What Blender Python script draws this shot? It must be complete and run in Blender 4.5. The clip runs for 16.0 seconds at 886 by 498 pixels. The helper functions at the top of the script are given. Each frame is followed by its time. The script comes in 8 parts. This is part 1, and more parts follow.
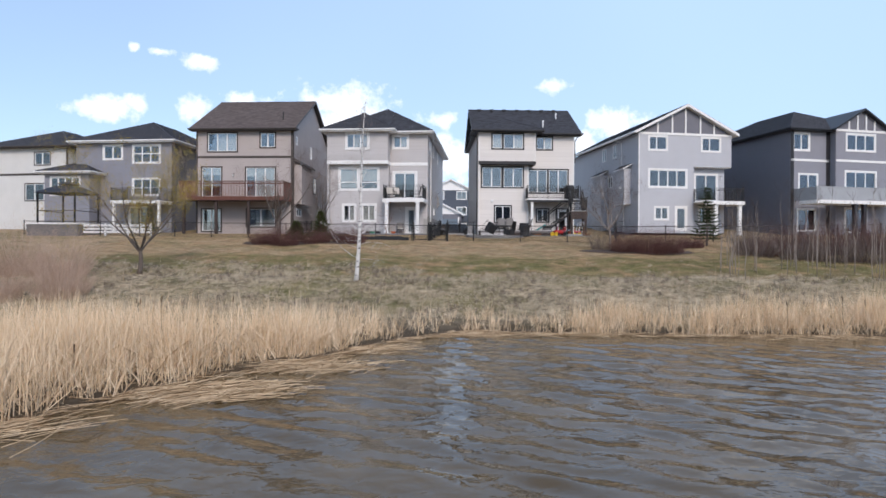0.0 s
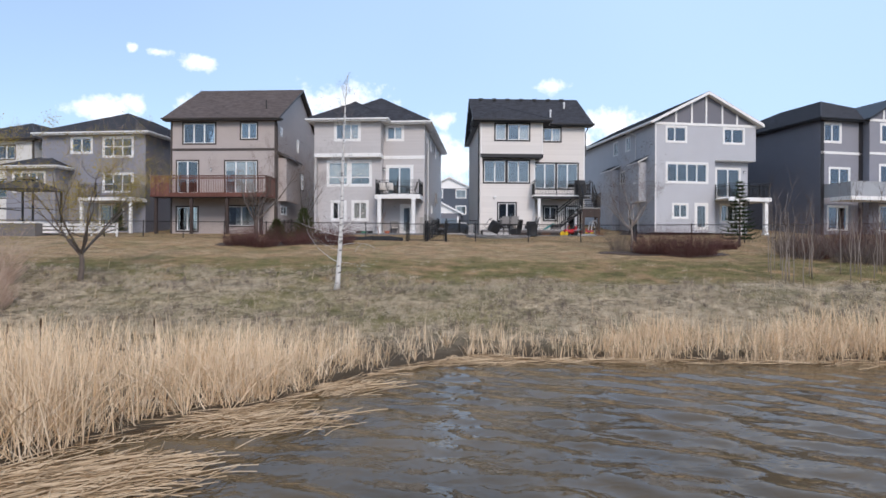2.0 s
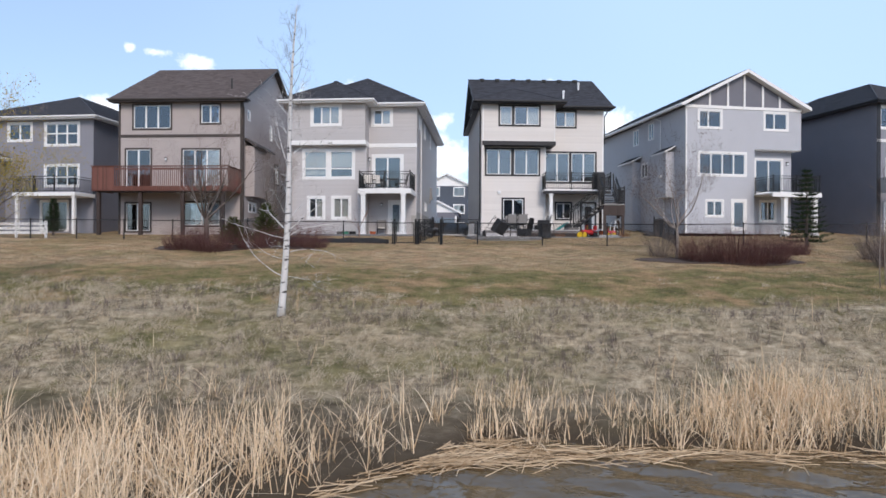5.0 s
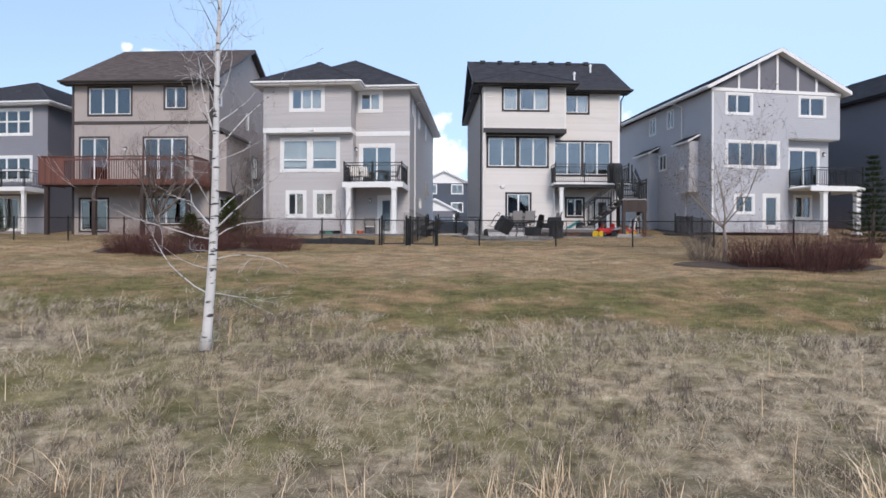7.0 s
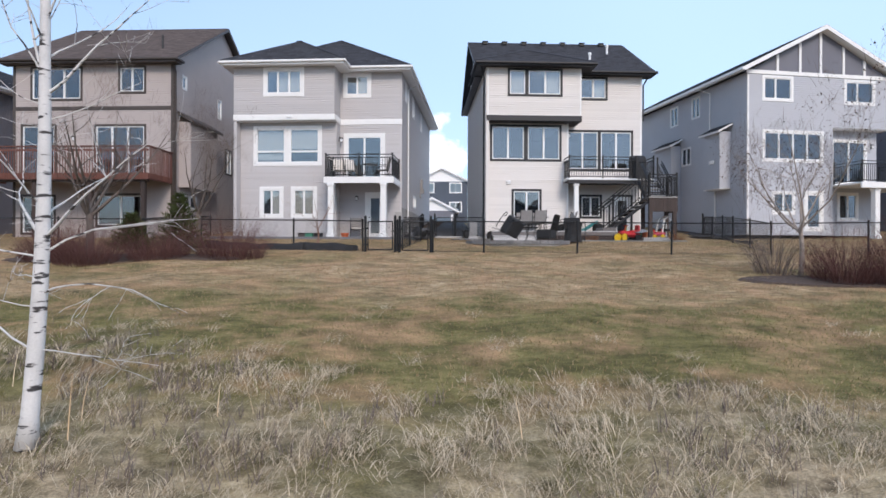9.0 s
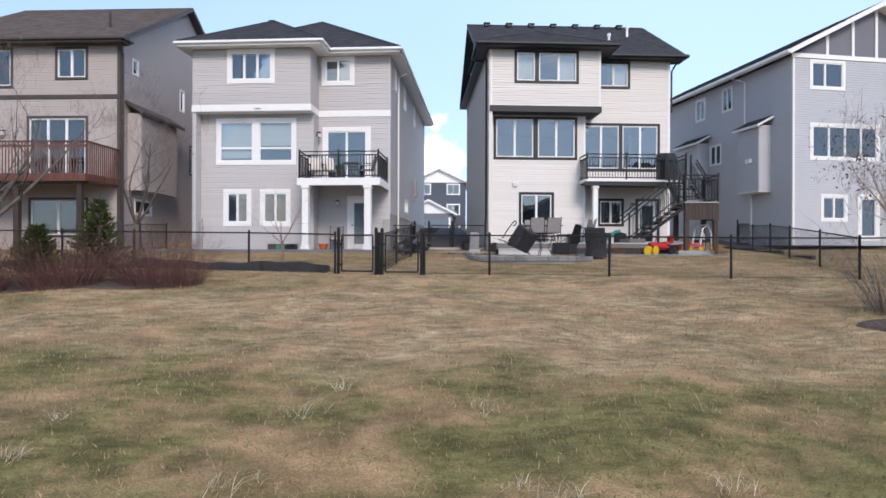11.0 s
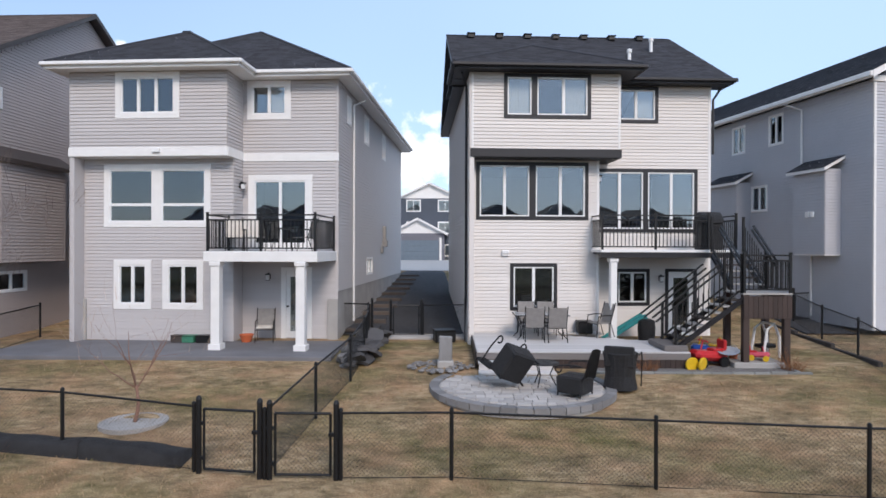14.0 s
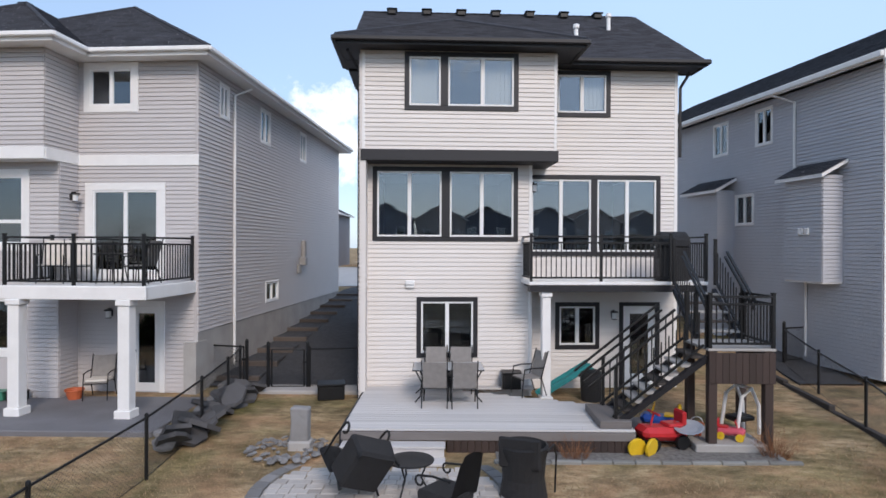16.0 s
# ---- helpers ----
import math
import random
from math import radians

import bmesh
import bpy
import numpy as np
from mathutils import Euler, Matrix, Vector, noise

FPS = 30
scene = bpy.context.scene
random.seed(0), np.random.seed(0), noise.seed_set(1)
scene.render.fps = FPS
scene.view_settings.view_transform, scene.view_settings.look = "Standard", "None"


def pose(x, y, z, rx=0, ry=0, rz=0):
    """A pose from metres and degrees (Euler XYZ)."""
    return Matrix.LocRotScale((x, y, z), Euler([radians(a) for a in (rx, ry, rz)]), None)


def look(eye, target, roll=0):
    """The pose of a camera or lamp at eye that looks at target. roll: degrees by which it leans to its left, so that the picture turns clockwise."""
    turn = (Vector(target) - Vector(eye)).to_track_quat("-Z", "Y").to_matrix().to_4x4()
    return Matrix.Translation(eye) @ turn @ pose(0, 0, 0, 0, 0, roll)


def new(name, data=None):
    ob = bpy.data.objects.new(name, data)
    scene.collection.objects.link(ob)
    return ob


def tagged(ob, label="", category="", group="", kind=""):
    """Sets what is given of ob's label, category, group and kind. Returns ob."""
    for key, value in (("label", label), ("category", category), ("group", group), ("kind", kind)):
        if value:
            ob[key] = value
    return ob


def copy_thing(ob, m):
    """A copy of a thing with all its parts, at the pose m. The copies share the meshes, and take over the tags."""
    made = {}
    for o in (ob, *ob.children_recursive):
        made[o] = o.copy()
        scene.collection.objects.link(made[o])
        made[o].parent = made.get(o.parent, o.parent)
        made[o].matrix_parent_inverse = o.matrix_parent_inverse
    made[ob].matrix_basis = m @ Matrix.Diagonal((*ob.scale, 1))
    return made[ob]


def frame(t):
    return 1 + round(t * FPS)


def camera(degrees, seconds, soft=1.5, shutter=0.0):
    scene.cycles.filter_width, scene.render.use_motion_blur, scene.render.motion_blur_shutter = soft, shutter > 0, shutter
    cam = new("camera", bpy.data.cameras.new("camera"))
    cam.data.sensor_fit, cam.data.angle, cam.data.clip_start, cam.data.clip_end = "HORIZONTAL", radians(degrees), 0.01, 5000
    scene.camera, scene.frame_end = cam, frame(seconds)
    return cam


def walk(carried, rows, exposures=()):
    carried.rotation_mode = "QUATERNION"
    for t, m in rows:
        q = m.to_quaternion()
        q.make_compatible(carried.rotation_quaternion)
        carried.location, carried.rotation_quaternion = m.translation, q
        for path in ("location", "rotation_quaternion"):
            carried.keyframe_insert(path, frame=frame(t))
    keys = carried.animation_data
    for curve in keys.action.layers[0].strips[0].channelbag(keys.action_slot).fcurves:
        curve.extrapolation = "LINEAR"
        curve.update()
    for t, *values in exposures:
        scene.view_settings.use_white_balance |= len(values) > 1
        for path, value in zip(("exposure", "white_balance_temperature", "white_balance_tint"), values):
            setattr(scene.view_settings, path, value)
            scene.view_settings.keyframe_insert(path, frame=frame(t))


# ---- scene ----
cam = camera(72.0, 16.0, soft=1.6)
# seconds, x, y, z, yaw, pitch, roll
ROWS = [
    (0.0, 0.0, 0.0, 2.45, 1.755, -0.091, -0.3),
    (0.5, -0.054, 1.048, 2.461, 1.705, -0.07, -0.28),
    (1.0, -0.083, 2.183, 2.482, 1.684, -0.07, -0.25),
    (1.5, -0.096, 3.23, 2.496, 1.663, -0.063, -0.24),
    (2.0, -0.112, 4.369, 2.509, 1.635, -0.056, -0.24),
    (2.5, -0.128, 5.427, 2.536, 1.6, -0.049, -0.23),
    (3.0, -0.137, 6.59, 2.561, 1.565, -0.028, -0.23),
    (3.5, -0.143, 7.656, 2.593, 1.537, -0.021, -0.24),
    (4.0, -0.145, 8.804, 2.62, 1.495, -0.021, -0.25),
    (6.5, -0.136, 14.313, 2.812, 1.319, -0.014, -0.19),
    (7.0, -0.152, 15.464, 2.804, 1.256, -0.049, -0.16),
    (7.5, -0.163, 16.534, 2.793, 1.2, -0.063, -0.16),
    (8.0, -0.18, 17.688, 2.774, 1.151, -0.07, -0.17),
    (8.5, -0.193, 18.751, 2.909, 1.109, -0.077, -0.16),
    (9.0, -0.207, 19.898, 3.049, 1.067, -0.049, -0.2),
    (11.5, -0.199, 25.464, 4.032, 0.8, 0.014, -0.13),
    (12.0, -0.185, 26.59, 4.632, 0.765, -0.035, -0.12),
    (12.5, -0.156, 27.593, 5.12, 0.744, -0.049, -0.14),
    (13.0, -0.022, 28.684, 5.625, 0.779, -0.091, -0.17),
    (13.5, 0.23, 29.717, 6.071, 0.758, -0.119, -0.17),
    (14.0, 0.775, 30.914, 6.516, 0.821, -0.182, -0.16),
    (14.5, 1.519, 32.123, 6.91, 0.863, -0.218, -0.19),
    (15.0, 2.403, 33.503, 7.256, 0.919, -0.203, -0.22),
    (15.5, 3.098, 34.652, 7.321, 0.94, -0.154, -0.24),
    (16.0, 3.491, 35.235, 7.232, 0.905, -0.161, -0.2),
]
walk(cam, [(t, pose(x, y, z, 90 + pitch, roll, yaw)) for t, x, y, z, yaw, pitch, roll in ROWS],
     exposures=[(0, 0.36), (4, 0.37), (8, 0.46), (11.5, 0.60), (13, 0.48), (16, 0.34)])

# ---- sky, sun ----
SUN_AZ, SUN_EL = radians(17), radians(36)          # behind the camera, a little to the right
sun_dir = Vector((math.sin(SUN_AZ) * math.cos(SUN_EL), -math.cos(SUN_AZ) * math.cos(SUN_EL), math.sin(SUN_EL)))
sun = new("sun", bpy.data.lights.new("sun", "SUN"))
sun.data.energy, sun.data.angle, sun.data.color = 1.75, radians(18), (1.0, 0.87, 0.78)
sun.matrix_world = look(sun_dir * 100, (0, 0, 0))
world = bpy.data.worlds.new("sky")
scene.world = world
world.use_nodes = True
wt = world.node_tree
wt.nodes.clear()


def wnode(kind, **values):
    n = wt.nodes.new(kind)
    for i, v in values.items():
        n.inputs[int(i[1:])].default_value = v
    return n


def wmath(op, a, b=None, c=None):
    n = wt.nodes.new("ShaderNodeMath")
    n.operation = op
    for i, v in enumerate((a, b, c)):
        if v is None:
            continue
        if isinstance(v, (int, float)):
            n.inputs[i].default_value = v
        else:
            wt.links.new(v, n.inputs[i])
    return n.outputs[0]


sky = wt.nodes.new("ShaderNodeTexSky")
sky.sky_type, sky.sun_disc = "NISHITA", False
sky.sun_elevation, sky.sun_rotation = SUN_EL, math.pi - SUN_AZ
sky.air_density, sky.dust_density, sky.ozone_density = 1.0, 0.6, 1.4
coord = wt.nodes.new("ShaderNodeTexCoord")
fine = wnode("ShaderNodeTexNoise", i2=34.0, i3=7.0, i4=0.62)
wt.links.new(coord.outputs["Generated"], fine.inputs["Vector"])
broad = wnode("ShaderNodeTexNoise", i2=1.3, i3=2.0, i4=0.4)
wt.links.new(coord.outputs["Generated"], broad.inputs["Vector"])
sep = wt.nodes.new("ShaderNodeSeparateXYZ")
wt.links.new(coord.outputs["Generated"], sep.inputs[0])
az = wmath("ARCTAN2", sep.outputs[0], sep.outputs[1])
el = wmath("ARCSINE", sep.outputs[2])
# small cumulus low over the roofs, and broad unseen ones behind and beside, added for pane reflections and fill light:
# bearing, height, half width, half height (degrees)
CLOUDS = [(-30.6, 11.1, 2.53, 1.12), (-28.4, 11.9, 1.1, 0.95), (-28.7, 16.3, 0.46, 0.47), (-26.7, 16.2, 1.18, 0.43), (-23.4, 15.7, 1.56, 0.79), (-24.1, 11.7, 1.82, 1.37), (-19.9, 13.0, 1.92, 0.71), (-10.9, 13.2, 4.92, 1.68), (-2.2, 11.7, 1.91, 0.85), (8.5, 14.6, 1.64, 0.78), (13.8, 11.0, 2.86, 1.84), (-0.9, 8.1, 3.19, 2.12), (11.1, 9.7, 1.51, 1.45), (38, 8, 6, 2.0), (52, 12, 7, 2.2), (-52, 9, 8, 2.4), (-75, 14, 9, 3), (75, 16, 9, 3), (110, 20, 16, 6), (140, 15, 10, 4), (165, 26, 17, 7), (-165, 18, 10, 4), (-140, 27, 16, 7), (-110, 14, 14, 5), (-12.0, 9.5, 5.0, 4.6), (-3.5, 8.0, 3.6, 3.6), (178, 24, 34, 8), (-120, 34, 20, 8), (115, 38, 22, 9), (24, 25, 5, 1.6), (31, 22, 6, 1.4), (84, 26, 24, 12), (-84, 24, 24, 12)]
wob = wmath("MULTIPLY", wmath("SUBTRACT", fine.outputs[0], 0.5), 2.6)
cover = None
for b, h, w, t in CLOUDS:
    da = wmath("DIVIDE", wmath("SUBTRACT", az, radians(b)), radians(w))
    de = wmath("DIVIDE", wmath("SUBTRACT", el, radians(h)), radians(t))
    r = wmath("SQRT", wmath("ADD", wmath("MULTIPLY", da, da), wmath("MULTIPLY", de, de)))
    m = wmath("SUBTRACT", wmath("ADD", 1.0, wob), r)
    cover = m if cover is None else wmath("MAXIMUM", cover, m)
cover = wmath("MINIMUM", wmath("MAXIMUM", wmath("MULTIPLY", cover, 1.1), 0.0), 0.95)
# thin high haze, denser towards the east
veil = wmath("MULTIPLY_ADD", wmath("SINE", az), 0.22, wmath("MULTIPLY_ADD", broad.outputs[0], 0.5, 0.32))
veil = wmath("MINIMUM", wmath("MAXIMUM", veil, 0.38), 0.85)
mix1 = wt.nodes.new("ShaderNodeMix")
mix1.data_type = "RGBA"
wt.links.new(veil, mix1.inputs[0])
wt.links.new(sky.outputs[0], mix1.inputs[6])
mix1.inputs[7].default_value = (4.75, 6.55, 9.6, 1)
mix2 = wt.nodes.new("ShaderNodeMix")
mix2.data_type = "RGBA"
wt.links.new(cover, mix2.inputs[0])
wt.links.new(mix1.outputs[2], mix2.inputs[6])
mix2.inputs[7].default_value = (10.2, 10.2, 10.4, 1)
back = wnode("ShaderNodeBackground", i1=0.11)
wt.links.new(mix2.outputs[2], back.inputs[0])
wout = wt.nodes.new("ShaderNodeOutputWorld")
wt.links.new(back.outputs[0], wout.inputs[0])

# ---- materials ----
def srgb(r, g, b):
    return tuple(((c / 255) / 12.92 if c <= 10 else (((c / 255) + 0.055) / 1.055) ** 2.4) for c in (r, g, b)) + (1.0,)


def link(m, a, b):
    m.node_tree.links.new(a, b)


def material(name, colour, rough=0.6, metal=0.0, vary=0.15, scale=6.0, fine=60.0, bump=0.1, per="", coat=0.0, other=None, stretch=(1, 1, 1), spec=0.5):
    """A surface whose colour varies at two scales, with a fine relief; per: object, island or nothing for piece-to-piece changes."""
    m = bpy.data.materials.new(name)
    m.use_nodes = True
    nt = m.node_tree
    p = nt.nodes["Principled BSDF"]
    p.inputs["Roughness"].default_value, p.inputs["Metallic"].default_value = rough, metal
    p.inputs["Coat Weight"].default_value = coat
    p.inputs["Specular IOR Level"].default_value = spec
    tc = nt.nodes.new("ShaderNodeTexCoord")
    mp = nt.nodes.new("ShaderNodeMapping")
    mp.inputs["Scale"].default_value = stretch
    link(m, tc.outputs["Object"], mp.inputs["Vector"])
    n1 = nt.nodes.new("ShaderNodeTexNoise")
    n1.inputs["Scale"].default_value, n1.inputs["Detail"].default_value = scale, 5
    n2 = nt.nodes.new("ShaderNodeTexNoise")
    n2.inputs["Scale"].default_value, n2.inputs["Detail"].default_value = fine, 3
    for n in (n1, n2):
        link(m, mp.outputs[0], n.inputs["Vector"])
    add = nt.nodes.new("ShaderNodeMath")
    add.operation = "MULTIPLY_ADD"
    link(m, n1.outputs[0], add.inputs[0])
    add.inputs[1].default_value = 0.65
    half = nt.nodes.new("ShaderNodeMath")
    half.operation = "MULTIPLY"
    half.inputs[1].default_value = 0.35
    link(m, n2.outputs[0], half.inputs[0])
    link(m, half.outputs[0], add.inputs[2])
    value = add.outputs[0]
    if per:
        info = nt.nodes.new("ShaderNodeObjectInfo" if per == "object" else "ShaderNodeNewGeometry")
        rnd = info.outputs["Random"] if per == "object" else info.outputs["Random Per Island"]
        mx = nt.nodes.new("ShaderNodeMath")
        mx.operation = "MULTIPLY_ADD"
        link(m, rnd, mx.inputs[0])
        mx.inputs[1].default_value = 0.5
        sc = nt.nodes.new("ShaderNodeMath")
        sc.operation = "MULTIPLY"
        sc.inputs[1].default_value = 0.5
        link(m, value, sc.inputs[0])
        link(m, sc.outputs[0], mx.inputs[2])
        value = mx.outputs[0]
    ramp = nt.nodes.new("ShaderNodeValToRGB")
    e = ramp.color_ramp.elements
    c = Vector(colour[:3])
    o = Vector(other[:3]) if other else None
    e[0].position, e[1].position = (0.3, 0.7) if not per else (0.2, 0.8)
    e[0].color = (*(c * (1 - vary)), 1)
    e[1].color = (*(o if o else c * (1 + vary)), 1)
    link(m, value, ramp.inputs[0])
    link(m, ramp.outputs[0], p.inputs["Base Color"])
    if bump:
        b = nt.nodes.new("ShaderNodeBump")
        b.inputs["Strength"].default_value, b.inputs["Distance"].default_value = bump, 0.02
        link(m, n2.outputs[0], b.inputs["Height"])
        link(m, b.outputs[0], p.inputs["Normal"])
    return m


def glass_material():
    m = bpy.data.materials.new("window_glass")
    m.use_nodes = True
    nt = m.node_tree
    nt.nodes.clear()
    out = nt.nodes.new("ShaderNodeOutputMaterial")
    tr = nt.nodes.new("ShaderNodeBsdfTransparent")
    tr.inputs[0].default_value = (0.72, 0.75, 0.75, 1)
    gl = nt.nodes.new("ShaderNodeBsdfGlossy")
    gl.inputs["Roughness"].default_value = 0.01
    gl.inputs["Color"].default_value = (0.9, 0.95, 1, 1)
    fr = nt.nodes.new("ShaderNodeFresnel")
    fr.inputs["IOR"].default_value = 2.3
    mx = nt.nodes.new("ShaderNodeMixShader")
    nz = nt.nodes.new("ShaderNodeTexNoise")
    nz.inputs["Scale"].default_value = 0.9
    bp = nt.nodes.new("ShaderNodeBump")
    bp.inputs["Strength"].default_value, bp.inputs["Distance"].default_value = 0.05, 0.05
    tc = nt.nodes.new("ShaderNodeTexCoord")
    link(m, tc.outputs["Object"], nz.inputs["Vector"])
    link(m, nz.outputs[0], bp.inputs["Height"])
    link(m, bp.outputs[0], gl.inputs["Normal"])
    link(m, fr.outputs[0], mx.inputs[0])
    link(m, tr.outputs[0], mx.inputs[1])
    link(m, gl.outputs[0], mx.inputs[2])
    link(m, mx.outputs[0], out.inputs[0])
    return m


GLASS = glass_material()
SID_CREAM = material("cream_vinyl_siding", (0.66, 0.625, 0.60), 0.55, vary=0.05, scale=1.2, fine=30, bump=0.04, per="object")
SID_GREY = material("warm_grey_vinyl_siding", (0.50, 0.475, 0.475), 0.55, vary=0.05, scale=1.2, fine=30, bump=0.04, per="object")
SID_TAUPE = material("taupe_vinyl_siding", (0.43, 0.375, 0.355), 0.6, vary=0.06, scale=1.0, fine=30, bump=0.04)
SID_BLUE = material("pale_blue_grey_vinyl_siding", (0.455, 0.46, 0.495), 0.55, vary=0.05, scale=1.0, fine=30, bump=0.04)
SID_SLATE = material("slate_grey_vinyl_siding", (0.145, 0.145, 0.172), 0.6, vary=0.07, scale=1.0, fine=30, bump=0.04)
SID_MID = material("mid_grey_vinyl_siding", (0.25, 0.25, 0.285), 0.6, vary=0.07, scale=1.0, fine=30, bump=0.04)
SID_WHITE = material("off_white_stucco", (0.66, 0.65, 0.63), 0.8, vary=0.06, scale=1.0, fine=90, bump=0.15)
TRIM_BLACK = material("black_painted_trim", (0.012, 0.0115, 0.015), 0.5, vary=0.2, scale=3, fine=50, bump=0.05)
TRIM_WHITE = material("white_painted_trim", (0.78, 0.77, 0.76), 0.45, vary=0.05, scale=3, fine=50, bump=0.04)
TRIM_BROWN = material("dark_brown_trim", (0.055, 0.042, 0.036), 0.5, vary=0.2, scale=3, fine=50, bump=0.05)
VINYL = material("white_vinyl_frame", (0.80, 0.80, 0.80), 0.35, vary=0.03, scale=3, fine=40, bump=0.02)
SHINGLE_DARK = material("charcoal_asphalt_shingles", (0.038, 0.040, 0.050), 0.9, vary=0.4, scale=5, fine=110, bump=0.5, per="island")
SHINGLE_BROWN = material("weathered_brown_asphalt_shingles", (0.10, 0.080, 0.077), 0.9, vary=0.3, scale=5, fine=110, bump=0.5, per="island")
CONCRETE = material("grey_concrete", (0.36, 0.345, 0.33), 0.85, vary=0.18, scale=1.5, fine=70, bump=0.25)
SLAB = material("dark_stained_concrete_slab", (0.16, 0.158, 0.17), 0.75, vary=0.2, scale=1.2, fine=80, bump=0.2)
# room surfaces coloured near black to stand in for unlit interiors
ROOM_DIM = material("room_dimness", (0.06, 0.057, 0.055), 0.9, vary=0.1, scale=2, fine=40, bump=0.05)
BLIND = material("white_window_blind", (0.72, 0.73, 0.74), 0.7, vary=0.06, scale=3, fine=40, bump=0.05, stretch=(1, 1, 12))
CURTAIN = material("pale_grey_curtain", (0.70, 0.71, 0.72), 0.8, vary=0.15, scale=4, fine=30, bump=0.1, stretch=(9, 9, 1))
IRON = material("black_powder_coated_metal", (0.008, 0.008, 0.009), 0.45, metal=0.2, vary=0.3, scale=6, fine=80, bump=0.05)
WOOD_RED = material("red_brown_stained_deck_wood", (0.145, 0.055, 0.040), 0.65, vary=0.3, scale=3, fine=40, bump=0.2, stretch=(1, 1, 1), per="object")
WOOD_DARK = material("dark_stained_timber", (0.04, 0.025, 0.021), 0.65, vary=0.3, scale=3, fine=40, bump=0.2, per="object")
WOOD_DECK = material("bleached_grey_deck_boards", (0.52, 0.505, 0.50), 0.7, vary=0.13, scale=2.2, fine=50, bump=0.25, stretch=(0.5, 8, 1), per="object")


def ground_material(name, wet):
    """Lawn between dry straw and green, in drifts."""
    m = bpy.data.materials.new(name)
    m.use_nodes = True
    nt = m.node_tree
    p = nt.nodes["Principled BSDF"]
    p.inputs["Roughness"].default_value = 0.95
    p.inputs["Specular IOR Level"].default_value = 0.15
    tc = nt.nodes.new("ShaderNodeTexCoord")

    def nz(scale, detail=5, stretch=(1, 1, 1), rough=0.6):
        mp = nt.nodes.new("ShaderNodeMapping")
        mp.inputs["Scale"].default_value = stretch
        link(m, tc.outputs["Object"], mp.inputs["Vector"])
        n = nt.nodes.new("ShaderNodeTexNoise")
        n.inputs["Scale"].default_value, n.inputs["Detail"].default_value, n.inputs["Roughness"].default_value = scale, detail, rough
        link(m, mp.outputs[0], n.inputs["Vector"])
        return n.outputs[0]

    def ramp(v, *stops):
        r = nt.nodes.new("ShaderNodeValToRGB")
        while len(r.color_ramp.elements) < len(stops):
            r.color_ramp.elements.new(0.5)
        for e, (pos, c) in zip(r.color_ramp.elements, stops):
            e.position, e.color = pos, (*c, 1)
        link(m, v, r.inputs[0])
        return r.outputs[0]

    def mix(f, a, b, mode="MIX"):
        x = nt.nodes.new("ShaderNodeMix")
        x.data_type, x.blend_type = "RGBA", mode
        if isinstance(f, float):
            x.inputs[0].default_value = f
        else:
            link(m, f, x.inputs[0])
        link(m, a, x.inputs[6])
        link(m, b, x.inputs[7])
        return x.outputs[2]

    straw = ramp(nz(7, 6, (0.5, 1, 1)), (0.3, (0.22, 0.158, 0.095)), (0.55, (0.43, 0.322, 0.197)), (0.75, (0.57, 0.455, 0.30)))
    green = ramp(nz(9, 6, (0.5, 1, 1)), (0.3, (0.096, 0.094, 0.032)), (0.7, (0.235, 0.207, 0.084)))
    drift = nz(0.33, 4, (0.7, 1.2, 1), 0.55)
    sepn = nt.nodes.new("ShaderNodeSeparateXYZ")
    link(m, tc.outputs["Object"], sepn.inputs[0])
    # the mown strip keeps more green than the rough bank or the yards
    band = nt.nodes.new("ShaderNodeMapRange")
    band.interpolation_type = "SMOOTHSTEP"
    link(m, sepn.outputs[1], band.inputs[0])
    band.inputs[1].default_value, band.inputs[2].default_value = 26.0, 28.8
    band2 = nt.nodes.new("ShaderNodeMapRange")
    band2.interpolation_type = "SMOOTHSTEP"
    link(m, sepn.outputs[1], band2.inputs[0])
    band2.inputs[1].default_value, band2.inputs[2].default_value = 34.0, 30.3
    bm_ = nt.nodes.new("ShaderNodeMath")
    bm_.operation = "MULTIPLY"
    link(m, band.outputs[0], bm_.inputs[0])
    link(m, band2.outputs[0], bm_.inputs[1])
    sm = nt.nodes.new("ShaderNodeMath")
    sm.operation = "MULTIPLY_ADD"
    link(m, bm_.outputs[0], sm.inputs[0])
    sm.inputs[1].default_value = 0.30
    link(m, drift, sm.inputs[2])
    grey = ramp(nz(6, 6, (0.6, 1, 1)), (0.3, (0.13, 0.098, 0.066)), (0.52, (0.38, 0.31, 0.215)), (0.75, (0.64, 0.54, 0.40)))
    bank = nt.nodes.new("ShaderNodeMapRange")
    bank.interpolation_type = "SMOOTHSTEP"
    wv = nt.nodes.new("ShaderNodeMath")
    wv.operation = "MULTIPLY_ADD"
    link(m, drift, wv.inputs[0])
    wv.inputs[1].default_value = 5.0
    link(m, sepn.outputs[1], wv.inputs[2])
    link(m, wv.outputs[0], bank.inputs[0])
    bank.inputs[1].default_value, bank.inputs[2].default_value = 30.6, 28.9
    straw = mix(bank.outputs[0], straw, grey)
    gmask = ramp(sm.outputs[0], (0.46, (0, 0, 0)), (0.70, (0.92, 0.92, 0.92)))
    col = mix(gmask, straw, green)
    rust = nt.nodes.new("ShaderNodeRGB")
    rust.outputs[0].default_value = (0.44, 0.275, 0.165, 1)
    mown = nt.nodes.new("ShaderNodeMath")
    mown.operation = "MULTIPLY"
    inv = nt.nodes.new("ShaderNodeMath")
    inv.operation = "SUBTRACT"
    inv.inputs[0].default_value = 1.0
    link(m, bank.outputs[0], inv.inputs[1])
